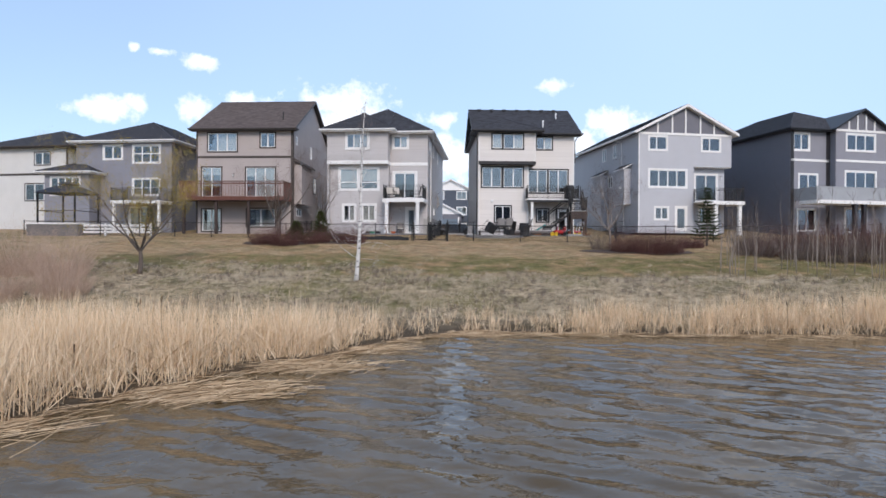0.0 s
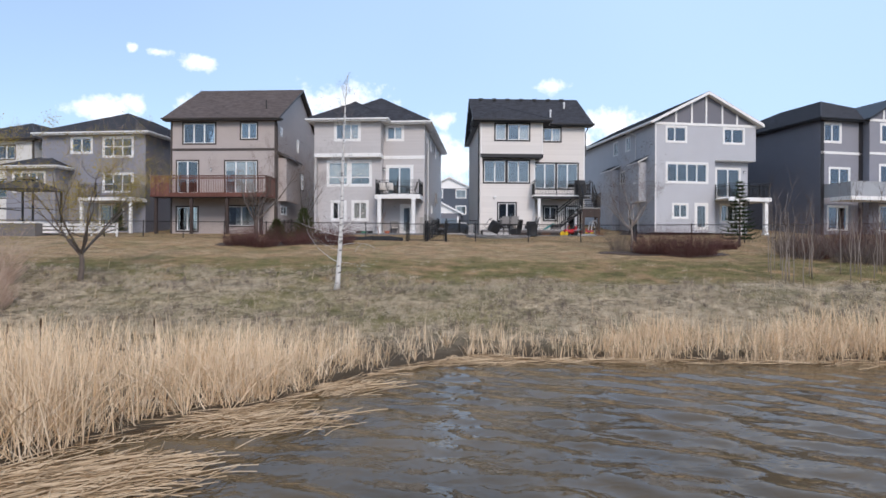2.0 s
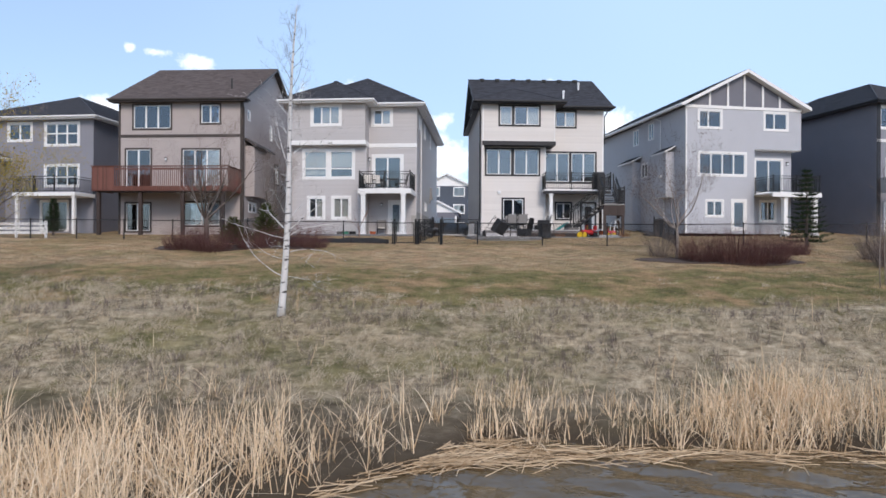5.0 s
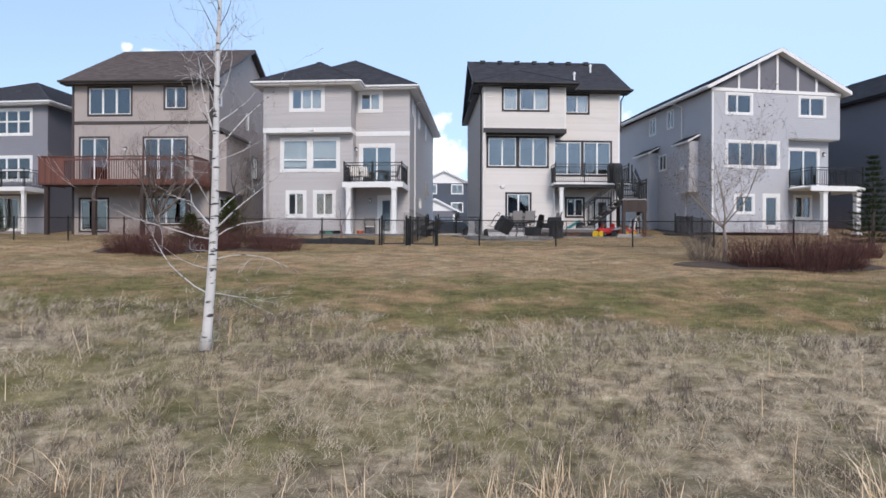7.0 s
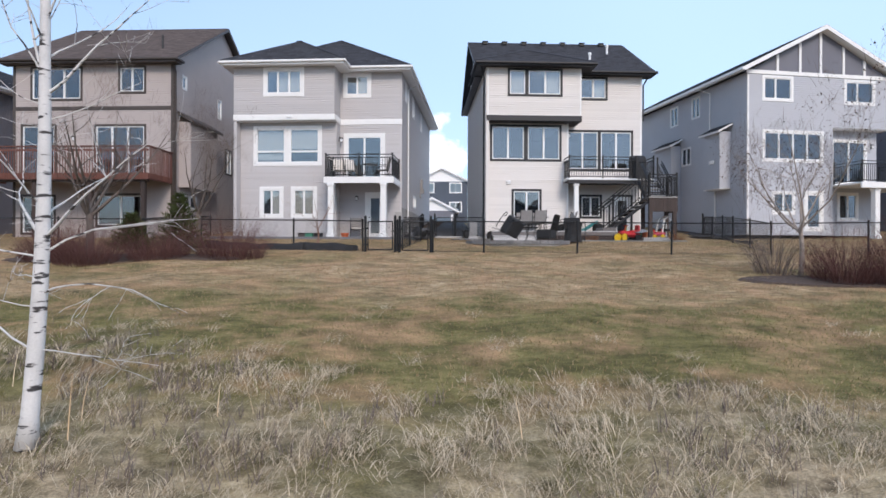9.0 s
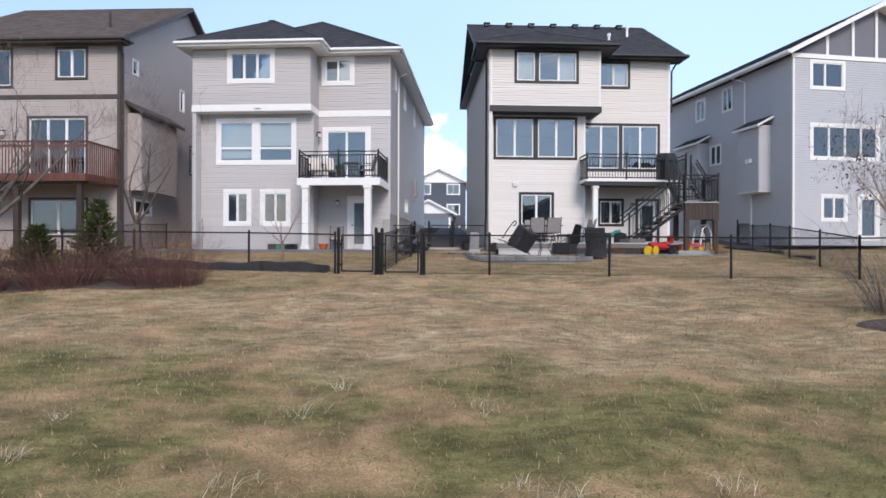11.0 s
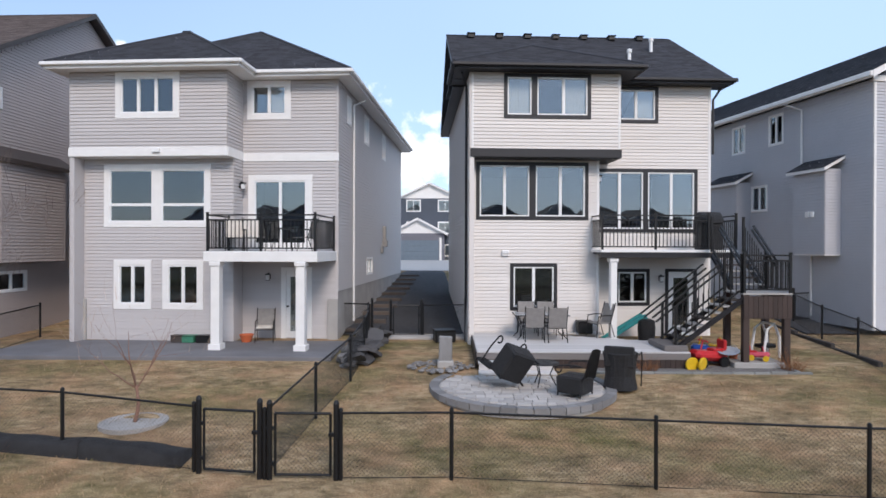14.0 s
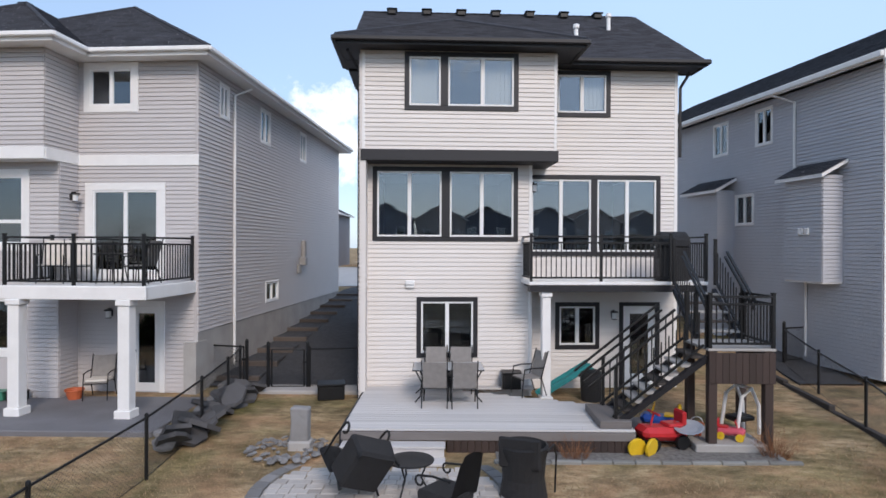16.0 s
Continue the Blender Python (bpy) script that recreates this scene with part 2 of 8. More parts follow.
    link(m, inv.outputs[0], mown.inputs[0])
    link(m, ramp(nz(0.9, 5), (0.46, (0, 0, 0)), (0.64, (0.72, 0.72, 0.72))), mown.inputs[1])
    col = mix(mown.outputs[0], col, rust.outputs[0])
    mott = ramp(nz(1.7, 7, (0.75, 1.1, 1)), (0.34, (0.55, 0.56, 0.52)), (0.66, (1.28, 1.24, 1.2)))
    col = mix(1.0, col, mott, "MULTIPLY")
    speck = ramp(nz(60, 3, (0.6, 1, 1)), (0.3, (0.6, 0.6, 0.6)), (0.7, (1.2, 1.2, 1.2)))
    col = mix(1.0, col, speck, "MULTIPLY")
    if wet:
        mud = nt.nodes.new("ShaderNodeRGB")
        mud.outputs[0].default_value = (0.075, 0.055, 0.036, 1)
        w = nt.nodes.new("ShaderNodeMapRange")
        link(m, sepn.outputs[2], w.inputs[0])
        w.inputs[1].default_value, w.inputs[2].default_value = 0.1, -0.35
        col = mix(w.outputs[0], col, mud.outputs[0])
    link(m, col, p.inputs["Base Color"])
    b = nt.nodes.new("ShaderNodeBump")
    b.inputs["Strength"].default_value, b.inputs["Distance"].default_value = 0.7, 0.05
    link(m, nz(38, 4), b.inputs["Height"])
    link(m, b.outputs[0], p.inputs["Normal"])
    return m


WOOD_WORN = material("weathered_grey_brown_timber", (0.17, 0.155, 0.15), 0.8, vary=0.35, scale=3, fine=50, bump=0.3, stretch=(0.4, 6, 6), per="object")
GROUND = ground_material("dry_spring_lawn", True)


def water_material():
    m = bpy.data.materials.new("murky_pond_water")
    m.use_nodes = True
    nt = m.node_tree
    p = nt.nodes["Principled BSDF"]
    p.inputs["Roughness"].default_value = 0.025
    p.inputs["IOR"].default_value = 1.34
    tc = nt.nodes.new("ShaderNodeTexCoord")
    nb = nt.nodes.new("ShaderNodeTexNoise")
    nb.inputs["Scale"].default_value, nb.inputs["Detail"].default_value = 0.5, 4
    link(m, tc.outputs["Object"], nb.inputs["Vector"])
    rp = nt.nodes.new("ShaderNodeValToRGB")
    rp.color_ramp.elements[0].position, rp.color_ramp.elements[1].position = 0.35, 0.7
    rp.color_ramp.elements[0].color, rp.color_ramp.elements[1].color = (0.075, 0.052, 0.026, 1), (0.125, 0.086, 0.043, 1)
    link(m, nb.outputs[0], rp.inputs[0])
    link(m, rp.outputs[0], p.inputs["Base Color"])
    last = None
    for scale, stretch, turn, dist in ((2.2, (0.9, 1.2, 1), -25, 0.030), (6.0, (0.9, 1.2, 1), 15, 0.007)):
        mp = nt.nodes.new("ShaderNodeMapping")
        mp.inputs["Scale"].default_value = stretch
        mp.inputs["Rotation"].default_value = (0, 0, radians(turn))
        link(m, tc.outputs["Object"], mp.inputs["Vector"])
        n = nt.nodes.new("ShaderNodeTexNoise")
        n.inputs["Scale"].default_value, n.inputs["Detail"].default_value, n.inputs["Distortion"].default_value = scale, 2.5, 0.5
        link(m, mp.outputs[0], n.inputs["Vector"])
        b = nt.nodes.new("ShaderNodeBump")
        b.inputs["Strength"].default_value, b.inputs["Distance"].default_value = 0.8, dist
        link(m, n.outputs[0], b.inputs["Height"])
        if last:
            link(m, last, b.inputs["Normal"])
        last = b.outputs[0]
    link(m, last, p.inputs["Normal"])
    return m


WATER = water_material()

# ---- building tools ----
def thing(name, label, category, m=None, group="", kind=""):
    ob = new(name)
    ob.empty_display_size = 0.2
    if m is not None:
        ob.matrix_basis = m
    return tagged(ob, label, category, group, kind)


def mesh_of(name, bm, mat, smooth=False):
    me = bpy.data.meshes.new(name)
    bm.to_mesh(me)
    bm.free()
    for x in (mat if isinstance(mat, (list, tuple)) else [mat]):
        me.materials.append(x)
    if smooth:
        me.polygons.foreach_set("use_smooth", [True] * len(me.polygons))
    return me


def part(name, bm, mat, parent=None, label="", smooth=False, m=None):
    me = bm if isinstance(bm, bpy.types.Mesh) else mesh_of(name, bm, mat, smooth)
    ob = new(name, me)
    ob.parent = parent
    if m is not None:
        ob.matrix_basis = m
    return tagged(ob, label)


def arrays(name, verts, faces, mat, smooth=False):
    """A mesh from numpy arrays; all faces have the same number of corners."""
    me = bpy.data.meshes.new(name)
    n, k = faces.shape
    me.vertices.add(len(verts))
    me.vertices.foreach_set("co", np.asarray(verts, np.float32).ravel())
    me.loops.add(n * k)
    me.loops.foreach_set("vertex_index", faces.astype(np.int32).ravel())
    me.polygons.add(n)
    me.polygons.foreach_set("loop_start", np.arange(0, n * k, k, dtype=np.int32))
    if smooth:
        me.polygons.foreach_set("use_smooth", np.ones(n, bool))
    me.update(calc_edges=True)
    me.materials.append(mat)
    return me


def box(bm, x0, x1, y0, y1, z0, z1, m=None, bevel=0.0):
    v = [bm.verts.new((x, y, z)) for z in (z0, z1) for x, y in ((x0, y0), (x1, y0), (x1, y1), (x0, y1))]
    f = [bm.faces.new([v[i] for i in q]) for q in ((3, 2, 1, 0), (4, 5, 6, 7), (0, 1, 5, 4), (1, 2, 6, 5), (2, 3, 7, 6), (3, 0, 4, 7))]
    if bevel:
        edges = list({e for q in f for e in q.edges})
        made = bmesh.ops.bevel(bm, geom=edges, offset=bevel, segments=1, affect="EDGES")
        v = list({w for q in made["faces"] for w in q.verts} | {w for w in v if w.is_valid})
    if m is not None:
        for w in v:
            w.co = m @ w.co
    return bm


def boxm(*boxes, bevel=0.0, m=None):
    bm = bmesh.new()
    for b in boxes:
        box(bm, *b, bevel=bevel, m=m)
    return bm


def poly(bm, *pts):
    return bm.faces.new([bm.verts.new(p) for p in pts])


def slab(bm, pts, thick):
    """A flat sheet with thickness, thickened straight down."""
    top = [bm.verts.new(p) for p in pts]
    low = [bm.verts.new((p[0], p[1], p[2] - thick)) for p in pts]
    bm.faces.new(top)
    bm.faces.new(low[::-1])
    for i in range(len(pts)):
        j = (i + 1) % len(pts)
        bm.faces.new((top[j], top[i], low[i], low[j]))


def tube(bm, pts, radii, sides=6, cap=True):
    rings = []
    pts = [Vector(p) for p in pts]
    for i, p in enumerate(pts):
        d = (pts[min(i + 1, len(pts) - 1)] - pts[max(i - 1, 0)]).normalized()
        a = d.orthogonal().normalized() if i == 0 else (ax - d * ax.dot(d)).normalized()
        ax = a
        b = d.cross(a)
        r = radii[i] if isinstance(radii, (list, tuple)) else radii
        rings.append([bm.verts.new(p + (a * math.cos(2 * math.pi * k / sides) + b * math.sin(2 * math.pi * k / sides)) * r) for k in range(sides)])
    for r0, r1 in zip(rings, rings[1:]):
        for k in range(sides):
            bm.faces.new((r0[k], r0[(k + 1) % sides], r1[(k + 1) % sides], r1[k]))
    if cap:
        bm.faces.new(rings[0][::-1])
        bm.faces.new(rings[-1])
    return bm


def tubes(*runs, sides=6):
    bm = bmesh.new()
    for pts, r in runs:
        tube(bm, pts, r, sides)
    return bm


def lathe(profile, sides=16, m=None):
    bm = bmesh.new()
    rings = [[bm.verts.new((r * math.cos(2 * math.pi * k / sides), r * math.sin(2 * math.pi * k / sides), z)) for k in range(sides)] for r, z in profile]
    for a, b in zip(rings, rings[1:]):
        for k in range(sides):
            bm.faces.new((a[k], a[(k + 1) % sides], b[(k + 1) % sides], b[k]))
    bm.faces.new(rings[0][::-1])
    bm.faces.new(rings[-1])
    if m is not None:
        bm.transform(m)
    return bm


# ---- the lie of the land ----
SHORE_X = [-60, -14, -9, -7.2, -6.5, -5.4, -3.3, -2.0, 0.0, 3.5, 8.0, 15.0, 30.0, 70]
SHORE_Y = [-4, 4.0, 7.0, 9.3, 11.0, 13.6, 16.0, 18.6, 20.7, 20.9, 20.6, 21.0, 22.0, 26]
PROF_Y = [0, 20.5, 22.5, 24.5, 26, 30, 35, 40.5, 45, 48, 52, 66, 80]
PROF_Z = [-0.34, -0.32, -0.08, 0.5, 1.05, 1.72, 2.3, 2.93, 3.3, 3.5, 3.62, 5.0, 4.95]


def land(x, y):
    x, y = np.asarray(x, float), np.asarray(y, float)
    ys = np.interp(x, SHORE_X, SHORE_Y) + 0.25 * np.sin(x * 1.7) + 0.12 * np.sin(x * 4.3 + 1)
    d = y - ys
    z = np.interp(y, PROF_Y, PROF_Z)
    z = z + 0.035 * np.sin(x * 0.9 + y * 0.4) * (y > 22) * (y < 40) + 0.025 * np.sin(x * 2.1 - y * 1.3) * (y > 22) * (y < 40)
    edge = -0.44 + 0.4 * d
    return np.where(d < 0, np.maximum(-0.44 + 0.3 * d, -1.6), np.minimum(z, edge))


def ground_z(x, y):
    return float(land(x, y))

# ---- ground and water ----
def build_ground():
    xs = np.concatenate([np.linspace(-900, -62, 12), np.arange(-60, -20, 1.0), np.arange(-20, 20, 0.33), np.arange(20, 60, 1.0), np.linspace(62, 900, 12)])
    ys = np.concatenate([[-900, -400, -150, -62], np.arange(-60, 4, 4.0), np.arange(4, 53, 0.33), np.arange(53, 82, 1.5), np.linspace(84, 1200, 14)])
    X, Y = np.meshgrid(xs, ys)
    Z = land(X, Y)
    far = np.clip((-Y - 30) / 15, 0, 1)                      # the pond's far bank behind the camera
    Z = Z * (1 - far) + far * 3.4
    verts = np.stack([X, Y, Z], -1).reshape(-1, 3)
    w = len(xs)
    i = (np.arange(len(ys) - 1)[:, None] * w + np.arange(w - 1)[None, :]).ravel()
    faces = np.stack([i, i + 1, i + w + 1, i + w], 1)
    me = arrays("ground", verts, faces, GROUND, True)
    tagged(new("ground", me), "sloping spring lawn of dry straw and green grass", "ground", kind="structure")


build_ground()


def build_water():
    """One sheet with wind ripples where the camera is near."""
    xs = np.concatenate([[-900, -300, -100, -40], np.arange(-24, 26, 0.11), [40, 100, 300, 900]])
    ys = np.concatenate([[-60, -30, -12, -4], np.arange(1, 25, 0.085), [27, 30]])
    X, Y = np.meshgrid(xs, ys)
    r = np.random.default_rng(9)
    Z = np.zeros_like(X)
    for k in range(26):
        wl = 0.40 * 1.05 ** k
        a = r.normal(1.25, 0.65)
        ph = r.uniform(0, 6.28)
        kx, ky = 2 * np.pi / wl * np.cos(a), 2 * np.pi / wl * np.sin(a)
        patch = 0.55 + 0.45 * np.sin(X * r.uniform(0.2, 0.6) + r.uniform(0, 6)) * np.sin(Y * r.uniform(0.2, 0.6) + r.uniform(0, 6))
        Z += 0.0075 * wl * patch * np.sin(kx * X + ky * Y + ph + 0.7 * np.sin(0.5 * X + k) + 0.5 * np.sin(0.8 * Y - k))
    near = np.clip((24.5 - Y) / 2, 0, 1) * np.clip((Y - 1) / 2, 0, 1) * np.clip((24 - np.abs(X)) / 4, 0, 1)
    calm = 0.35 + 0.65 * np.clip((np.interp(X, SHORE_X, SHORE_Y) - Y) / 3.0, 0, 1)
    verts = np.stack([X, Y, -0.42 + Z * near * calm], -1).reshape(-1, 3)
    w = len(xs)
    i = (np.arange(len(ys) - 1)[:, None] * w + np.arange(w - 1)[None, :]).ravel()
    me = arrays("water", verts, np.stack([i, i + 1, i + w + 1, i + w], 1), WATER, True)
    tagged(new("water", me), "murky brown pond water with wind ripples", "pond", kind="structure")


build_water()

# ---- houses ----
def wall_frame(u, v, ang):
    return pose(u, v, 0, 0, 0, ang)


def spans(s0, s1, z0, z1, holes):
    """What is left of a course between z0 and z1 once the holes are taken out."""
    out = [(s0, s1)]
    for a, b, c, d in holes:
        if c < z1 - 1e-4 and d > z0 + 1e-4:
            out = [q for p0, p1 in out for q in ((p0, min(p1, a)), (max(p0, b), p1)) if q[1] - q[0] > 0.01]
    return out


def wall(house, u, v, ang, length, z0, z1, mat, holes=(), boards=False, course=0.107, name="wall", top=None, label=""):
    """A clad wall from (u, v) along ang, with lapped siding outside; holes: s0, s1, z0, z1. top(s): the height under a gable."""
    m = wall_frame(u, v, ang)
    holes = list(holes)
    zc = [c for c in sorted({z0, z1, *[h[2] for h in holes], *[h[3] for h in holes]}) if z0 <= c <= z1]
    sc = [c for c in sorted({0.0, length, *[h[0] for h in holes], *[h[1] for h in holes]}) if 0 <= c <= length]
    full = {(i, k) for i in range(len(sc) - 1) for k in range(len(zc) - 1)
            if not any(a < (sc[i] + sc[i + 1]) / 2 < b and c < (zc[k] + zc[k + 1]) / 2 < d for a, b, c, d in holes)}
    bm = bmesh.new()
    pool = {}

    def at(i, k, y):
        if (i, k, y) not in pool:
            pool[i, k, y] = bm.verts.new((sc[i], y, zc[k]))
        return pool[i, k, y]

    f, g = 0.002, 0.14
    for i, k in sorted(full):
        bm.faces.new((at(i, k, f), at(i + 1, k, f), at(i + 1, k + 1, f), at(i, k + 1, f)))
        bm.faces.new((at(i, k + 1, g), at(i + 1, k + 1, g), at(i + 1, k, g), at(i, k, g)))
        for near, (a, b) in (((i - 1, k), ((i, k), (i, k + 1))), ((i + 1, k), ((i + 1, k + 1), (i + 1, k))), ((i, k - 1), ((i + 1, k), (i, k))), ((i, k + 1), ((i, k + 1), (i + 1, k + 1)))):
            if near not in full:
                bm.faces.new((at(*a, f), at(*b, f), at(*b, g), at(*a, g)))
    w = part(name, bm, mat, house, label, m=m)
    if top:
        line = [(q, top(q)) for q in np.linspace(0, length, 41)]
        line = [(q, h) for q, h in line if h > z1 + 0.01]
        pts = [(line[0][0], z1)] + line + [(line[-1][0], z1)]
        gb = bmesh.new()
        fr, bk = [gb.verts.new((q, f, h)) for q, h in pts], [gb.verts.new((q, g, h)) for q, h in pts]
        gb.faces.new(fr[::-1]), gb.faces.new(bk)
        for k in range(len(pts)):
            n = (k + 1) % len(pts)
            gb.faces.new((fr[k], fr[n], bk[n], bk[k]))
        part("gable_wall", gb, mat, w)
    side = bmesh.new()
    z = z0
    zt = z1 if not top else max(top(length * i / 40) for i in range(41))
    k = 0
    while z < zt - 0.02:
        zz = min(z + course, zt)
        rows = spans(0, length, z + 0.01, zz - 0.01, holes)
        if top and zz > z1:
            inside = [s for s in np.linspace(0, length, 81) if top(s) >= zz - 0.02]
            rows = [(inside[0], inside[-1])] if len(inside) > 1 else []
        for s0, s1 in rows:
            b = bmesh.new() if boards else side
            pts = [(s0, -0.030, z), (s1, -0.030, z), (s1, -0.012, zz - 0.010), (s0, -0.012, zz - 0.010)]
            lo = [(s0, 0.001, z), (s1, 0.001, z)]
            a = [b.verts.new(p) for p in pts]
            c = [b.verts.new(p) for p in lo]
            b.faces.new(a)
            b.faces.new((c[0], c[1], a[1], a[0]))
            b.faces.new((c[0], a[0], a[3]))
            b.faces.new((a[1], c[1], a[2]))
            if boards:
                part("siding_board", b, mat, w)
        z = zz
        k += 1
    if boards:
        side.free()
    else:
        tagged(part("siding", side, mat, w), kind="stuff")
    return w


def trims(house, u, v, ang, boxes, mat, name="trim", label=""):
    """Flat boards on a wall: s0, s1, z0, z1, how far they stand out."""
    for s0, s1, z0, z1, d in boxes:
        bm = bmesh.new()
        box(bm, s0, s1, -d, 0.0, z0, z1, bevel=0.006)
        ob = part(name, bm, mat, house, label, m=wall_frame(u, v, ang))
    return ob


def ring(bm, x0, x1, y0, y1, z0, z1, e):
    """A rectangular frame of width e between y0 and y1, in one piece."""
    def loop(d, y):
        return [bm.verts.new(p) for p in ((x0 + d, y, z0 + d), (x1 - d, y, z0 + d), (x1 - d, y, z1 - d), (x0 + d, y, z1 - d))]
    c = min(0.006, e * 0.2)
    loops = [loop(0, y1), loop(0, y0 + c), loop(c, y0), loop(e - c, y0), loop(e, y0 + c), loop(e, y1)]
    for a, b in zip(loops, loops[1:] + loops[:1]):
        for k in range(4):
            bm.faces.new((a[k], a[(k + 1) % 4], b[(k + 1) % 4], b[k]))
    return bm


def window(house, u, v, ang, s0, s1, z0, z1, trim, panes, edge=0.11, blind=None, name="window", label="", low=None):
    """Trim round the opening, vinyl sashes and glass. panes: the fractions of the width at which panes end; a pair (a, b) leaves a post between.
    low: height of a lower row of panes. Returns the hole for the wall."""
    m = wall_frame(u, v, ang)
    t = 0.045
    win = part(name, ring(bmesh.new(), s0, s1, -t, 0.02, z0, z1, edge), trim, house, label, m=m)
    a0, a1, b0, b1 = s0 + edge, s1 - edge, z0 + edge, z1 - edge
    for p in panes:
        if isinstance(p, tuple):
            part("mullion", boxm((a0 + (a1 - a0) * p[0], a0 + (a1 - a0) * p[1], -t, 0.02, b0, b1), bevel=0.006), trim, win)
    e = 0.045
    edges = [0.0]
    for p in panes:
        edges += list(p) if isinstance(p, tuple) else [p, p]
    edges += [1.0]
    for f0, f1 in zip(edges[::2], edges[1::2]):
        c0, c1 = a0 + (a1 - a0) * f0, a0 + (a1 - a0) * f1
        for lo, hi in (((b0, b1),) if low is None else ((b0, low), (low, b1))):
            part("sash", ring(bmesh.new(), c0, c1, -0.028, 0.05, lo, hi, e), VINYL, win)
            ob = part("pane", boxm((c0 + e - 0.005, c1 - e + 0.005, 0.012, 0.018, lo + e - 0.005, hi - e + 0.005)), GLASS, win)
            ob.visible_shadow = False
    if blind:
        for f0, f1, h, mat in blind:
            bb = bmesh.new()
            c0, c1 = a0 + (a1 - a0) * f0, a0 + (a1 - a0) * f1
            n = max(2, int((c1 - c0) / 0.05)) if mat is CURTAIN else max(2, int((b1 - b0) * h / 0.06))
            for i in range(n):
                if mat is CURTAIN:
                    x0, x1 = c0 + (c1 - c0) * i / n, c0 + (c1 - c0) * (i + 1) / n
                    box(bb, x0, x1 - 0.002, 0.09 + 0.02 * (i % 2), 0.115 + 0.02 * (i % 2), b1 - (b1 - b0) * h, b1)
                else:
                    q0 = b1 - (b1 - b0) * h * (i + 1) / n
                    q1 = b1 - (b1 - b0) * h * i / n
                    box(bb, c0, c1, 0.08, 0.095, q0 + 0.006, q1)
            part("curtain" if mat is CURTAIN else "blind", bb, mat, win)
    return (s0 + edge * 0.5, s1 - edge * 0.5, z0 + edge * 0.5, z1 - edge * 0.5)


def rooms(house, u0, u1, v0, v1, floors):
    """Floors and a partition, seen through the panes; their near-black colour paints in the rooms' lack of light."""
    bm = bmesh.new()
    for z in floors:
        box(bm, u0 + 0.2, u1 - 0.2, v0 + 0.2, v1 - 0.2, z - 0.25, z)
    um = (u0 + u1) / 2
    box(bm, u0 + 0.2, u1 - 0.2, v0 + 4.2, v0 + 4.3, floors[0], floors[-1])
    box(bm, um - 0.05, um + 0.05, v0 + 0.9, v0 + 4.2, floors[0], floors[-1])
    part("interior", bm, ROOM_DIM, house)


def courses(pts, up, rise, mat, house, name="roof_slope", width=0.3, depth=0.145, seed=1):
    """Shingles in courses on a roof slope: pts is the convex outline (3D), up the way up the slope in plan."""
    rnd = random.Random(seed)
    pts = [Vector(p) for p in pts]
    n = (pts[1] - pts[0]).cross(pts[2] - pts[0]).normalized()
    if n.z < 0:
        n = -n
    upv = Vector((up[0], up[1], 0)).normalized()
    upv = (upv - n * upv.dot(n)).normalized()
    side = upv.cross(n).normalized()
    o = pts[0]
    flat = [((p - o).dot(side), (p - o).dot(upv)) for p in pts]
    t0, t1 = min(f[1] for f in flat), max(f[1] for f in flat)
    verts, faces = [], []

    def cut(t):
        xs = []
        for (a, b), (c, d) in zip(flat, flat[1:] + flat[:1]):
            if (b - t) * (d - t) <= 0 and abs(b - d) > 1e-6:
                xs.append(a + (c - a) * (t - b) / (d - b))
        return (min(xs), max(xs)) if len(xs) > 1 else None

    t, k = t0, 0
    while t < t1 - 0.01:
        te = min(t + depth, t1)
        a, b = cut(t + 1e-4), cut(te - 1e-4)
        if a and b:
            rnd.random()
            lo, hi = min(a[0], b[0]), max(a[1], b[1])
            s = lo - rnd.random() * width
            while s < hi:
                e = s + width * (0.7 + 0.6 * rnd.random())
                l0, l1 = max(s, a[0]), min(e, a[1])
                h0, h1 = max(s, b[0]), min(e, b[1])
                if l1 > l0 + 1e-3 or h1 > h0 + 1e-3:
                    l0, h0 = min(l0, a[1]), min(h0, b[1])
                    l1, h1 = max(l1, a[0], l0), max(h1, b[0], h0)
                    lift = 0.014 + 0.006 * rnd.random()
                    i = len(verts)
                    for sx, tt, hh in ((l0, t, lift), (l1, t, lift), (h1, te, 0.004), (h0, te, 0.004), (l0, t, 0.0), (l1, t, 0.0)):
                        verts.append(o + side * sx + upv * tt + n * hh)
                    faces += [(i, i + 1, i + 2, i + 3), (i + 4, i + 5, i + 1, i)]
                s = e
        t = te
        k += 1
    me = arrays(name, np.array([tuple(v) for v in verts]), np.array(faces), mat)
    ob = part(name, me, mat, house)
    return tagged(ob, kind="stuff")


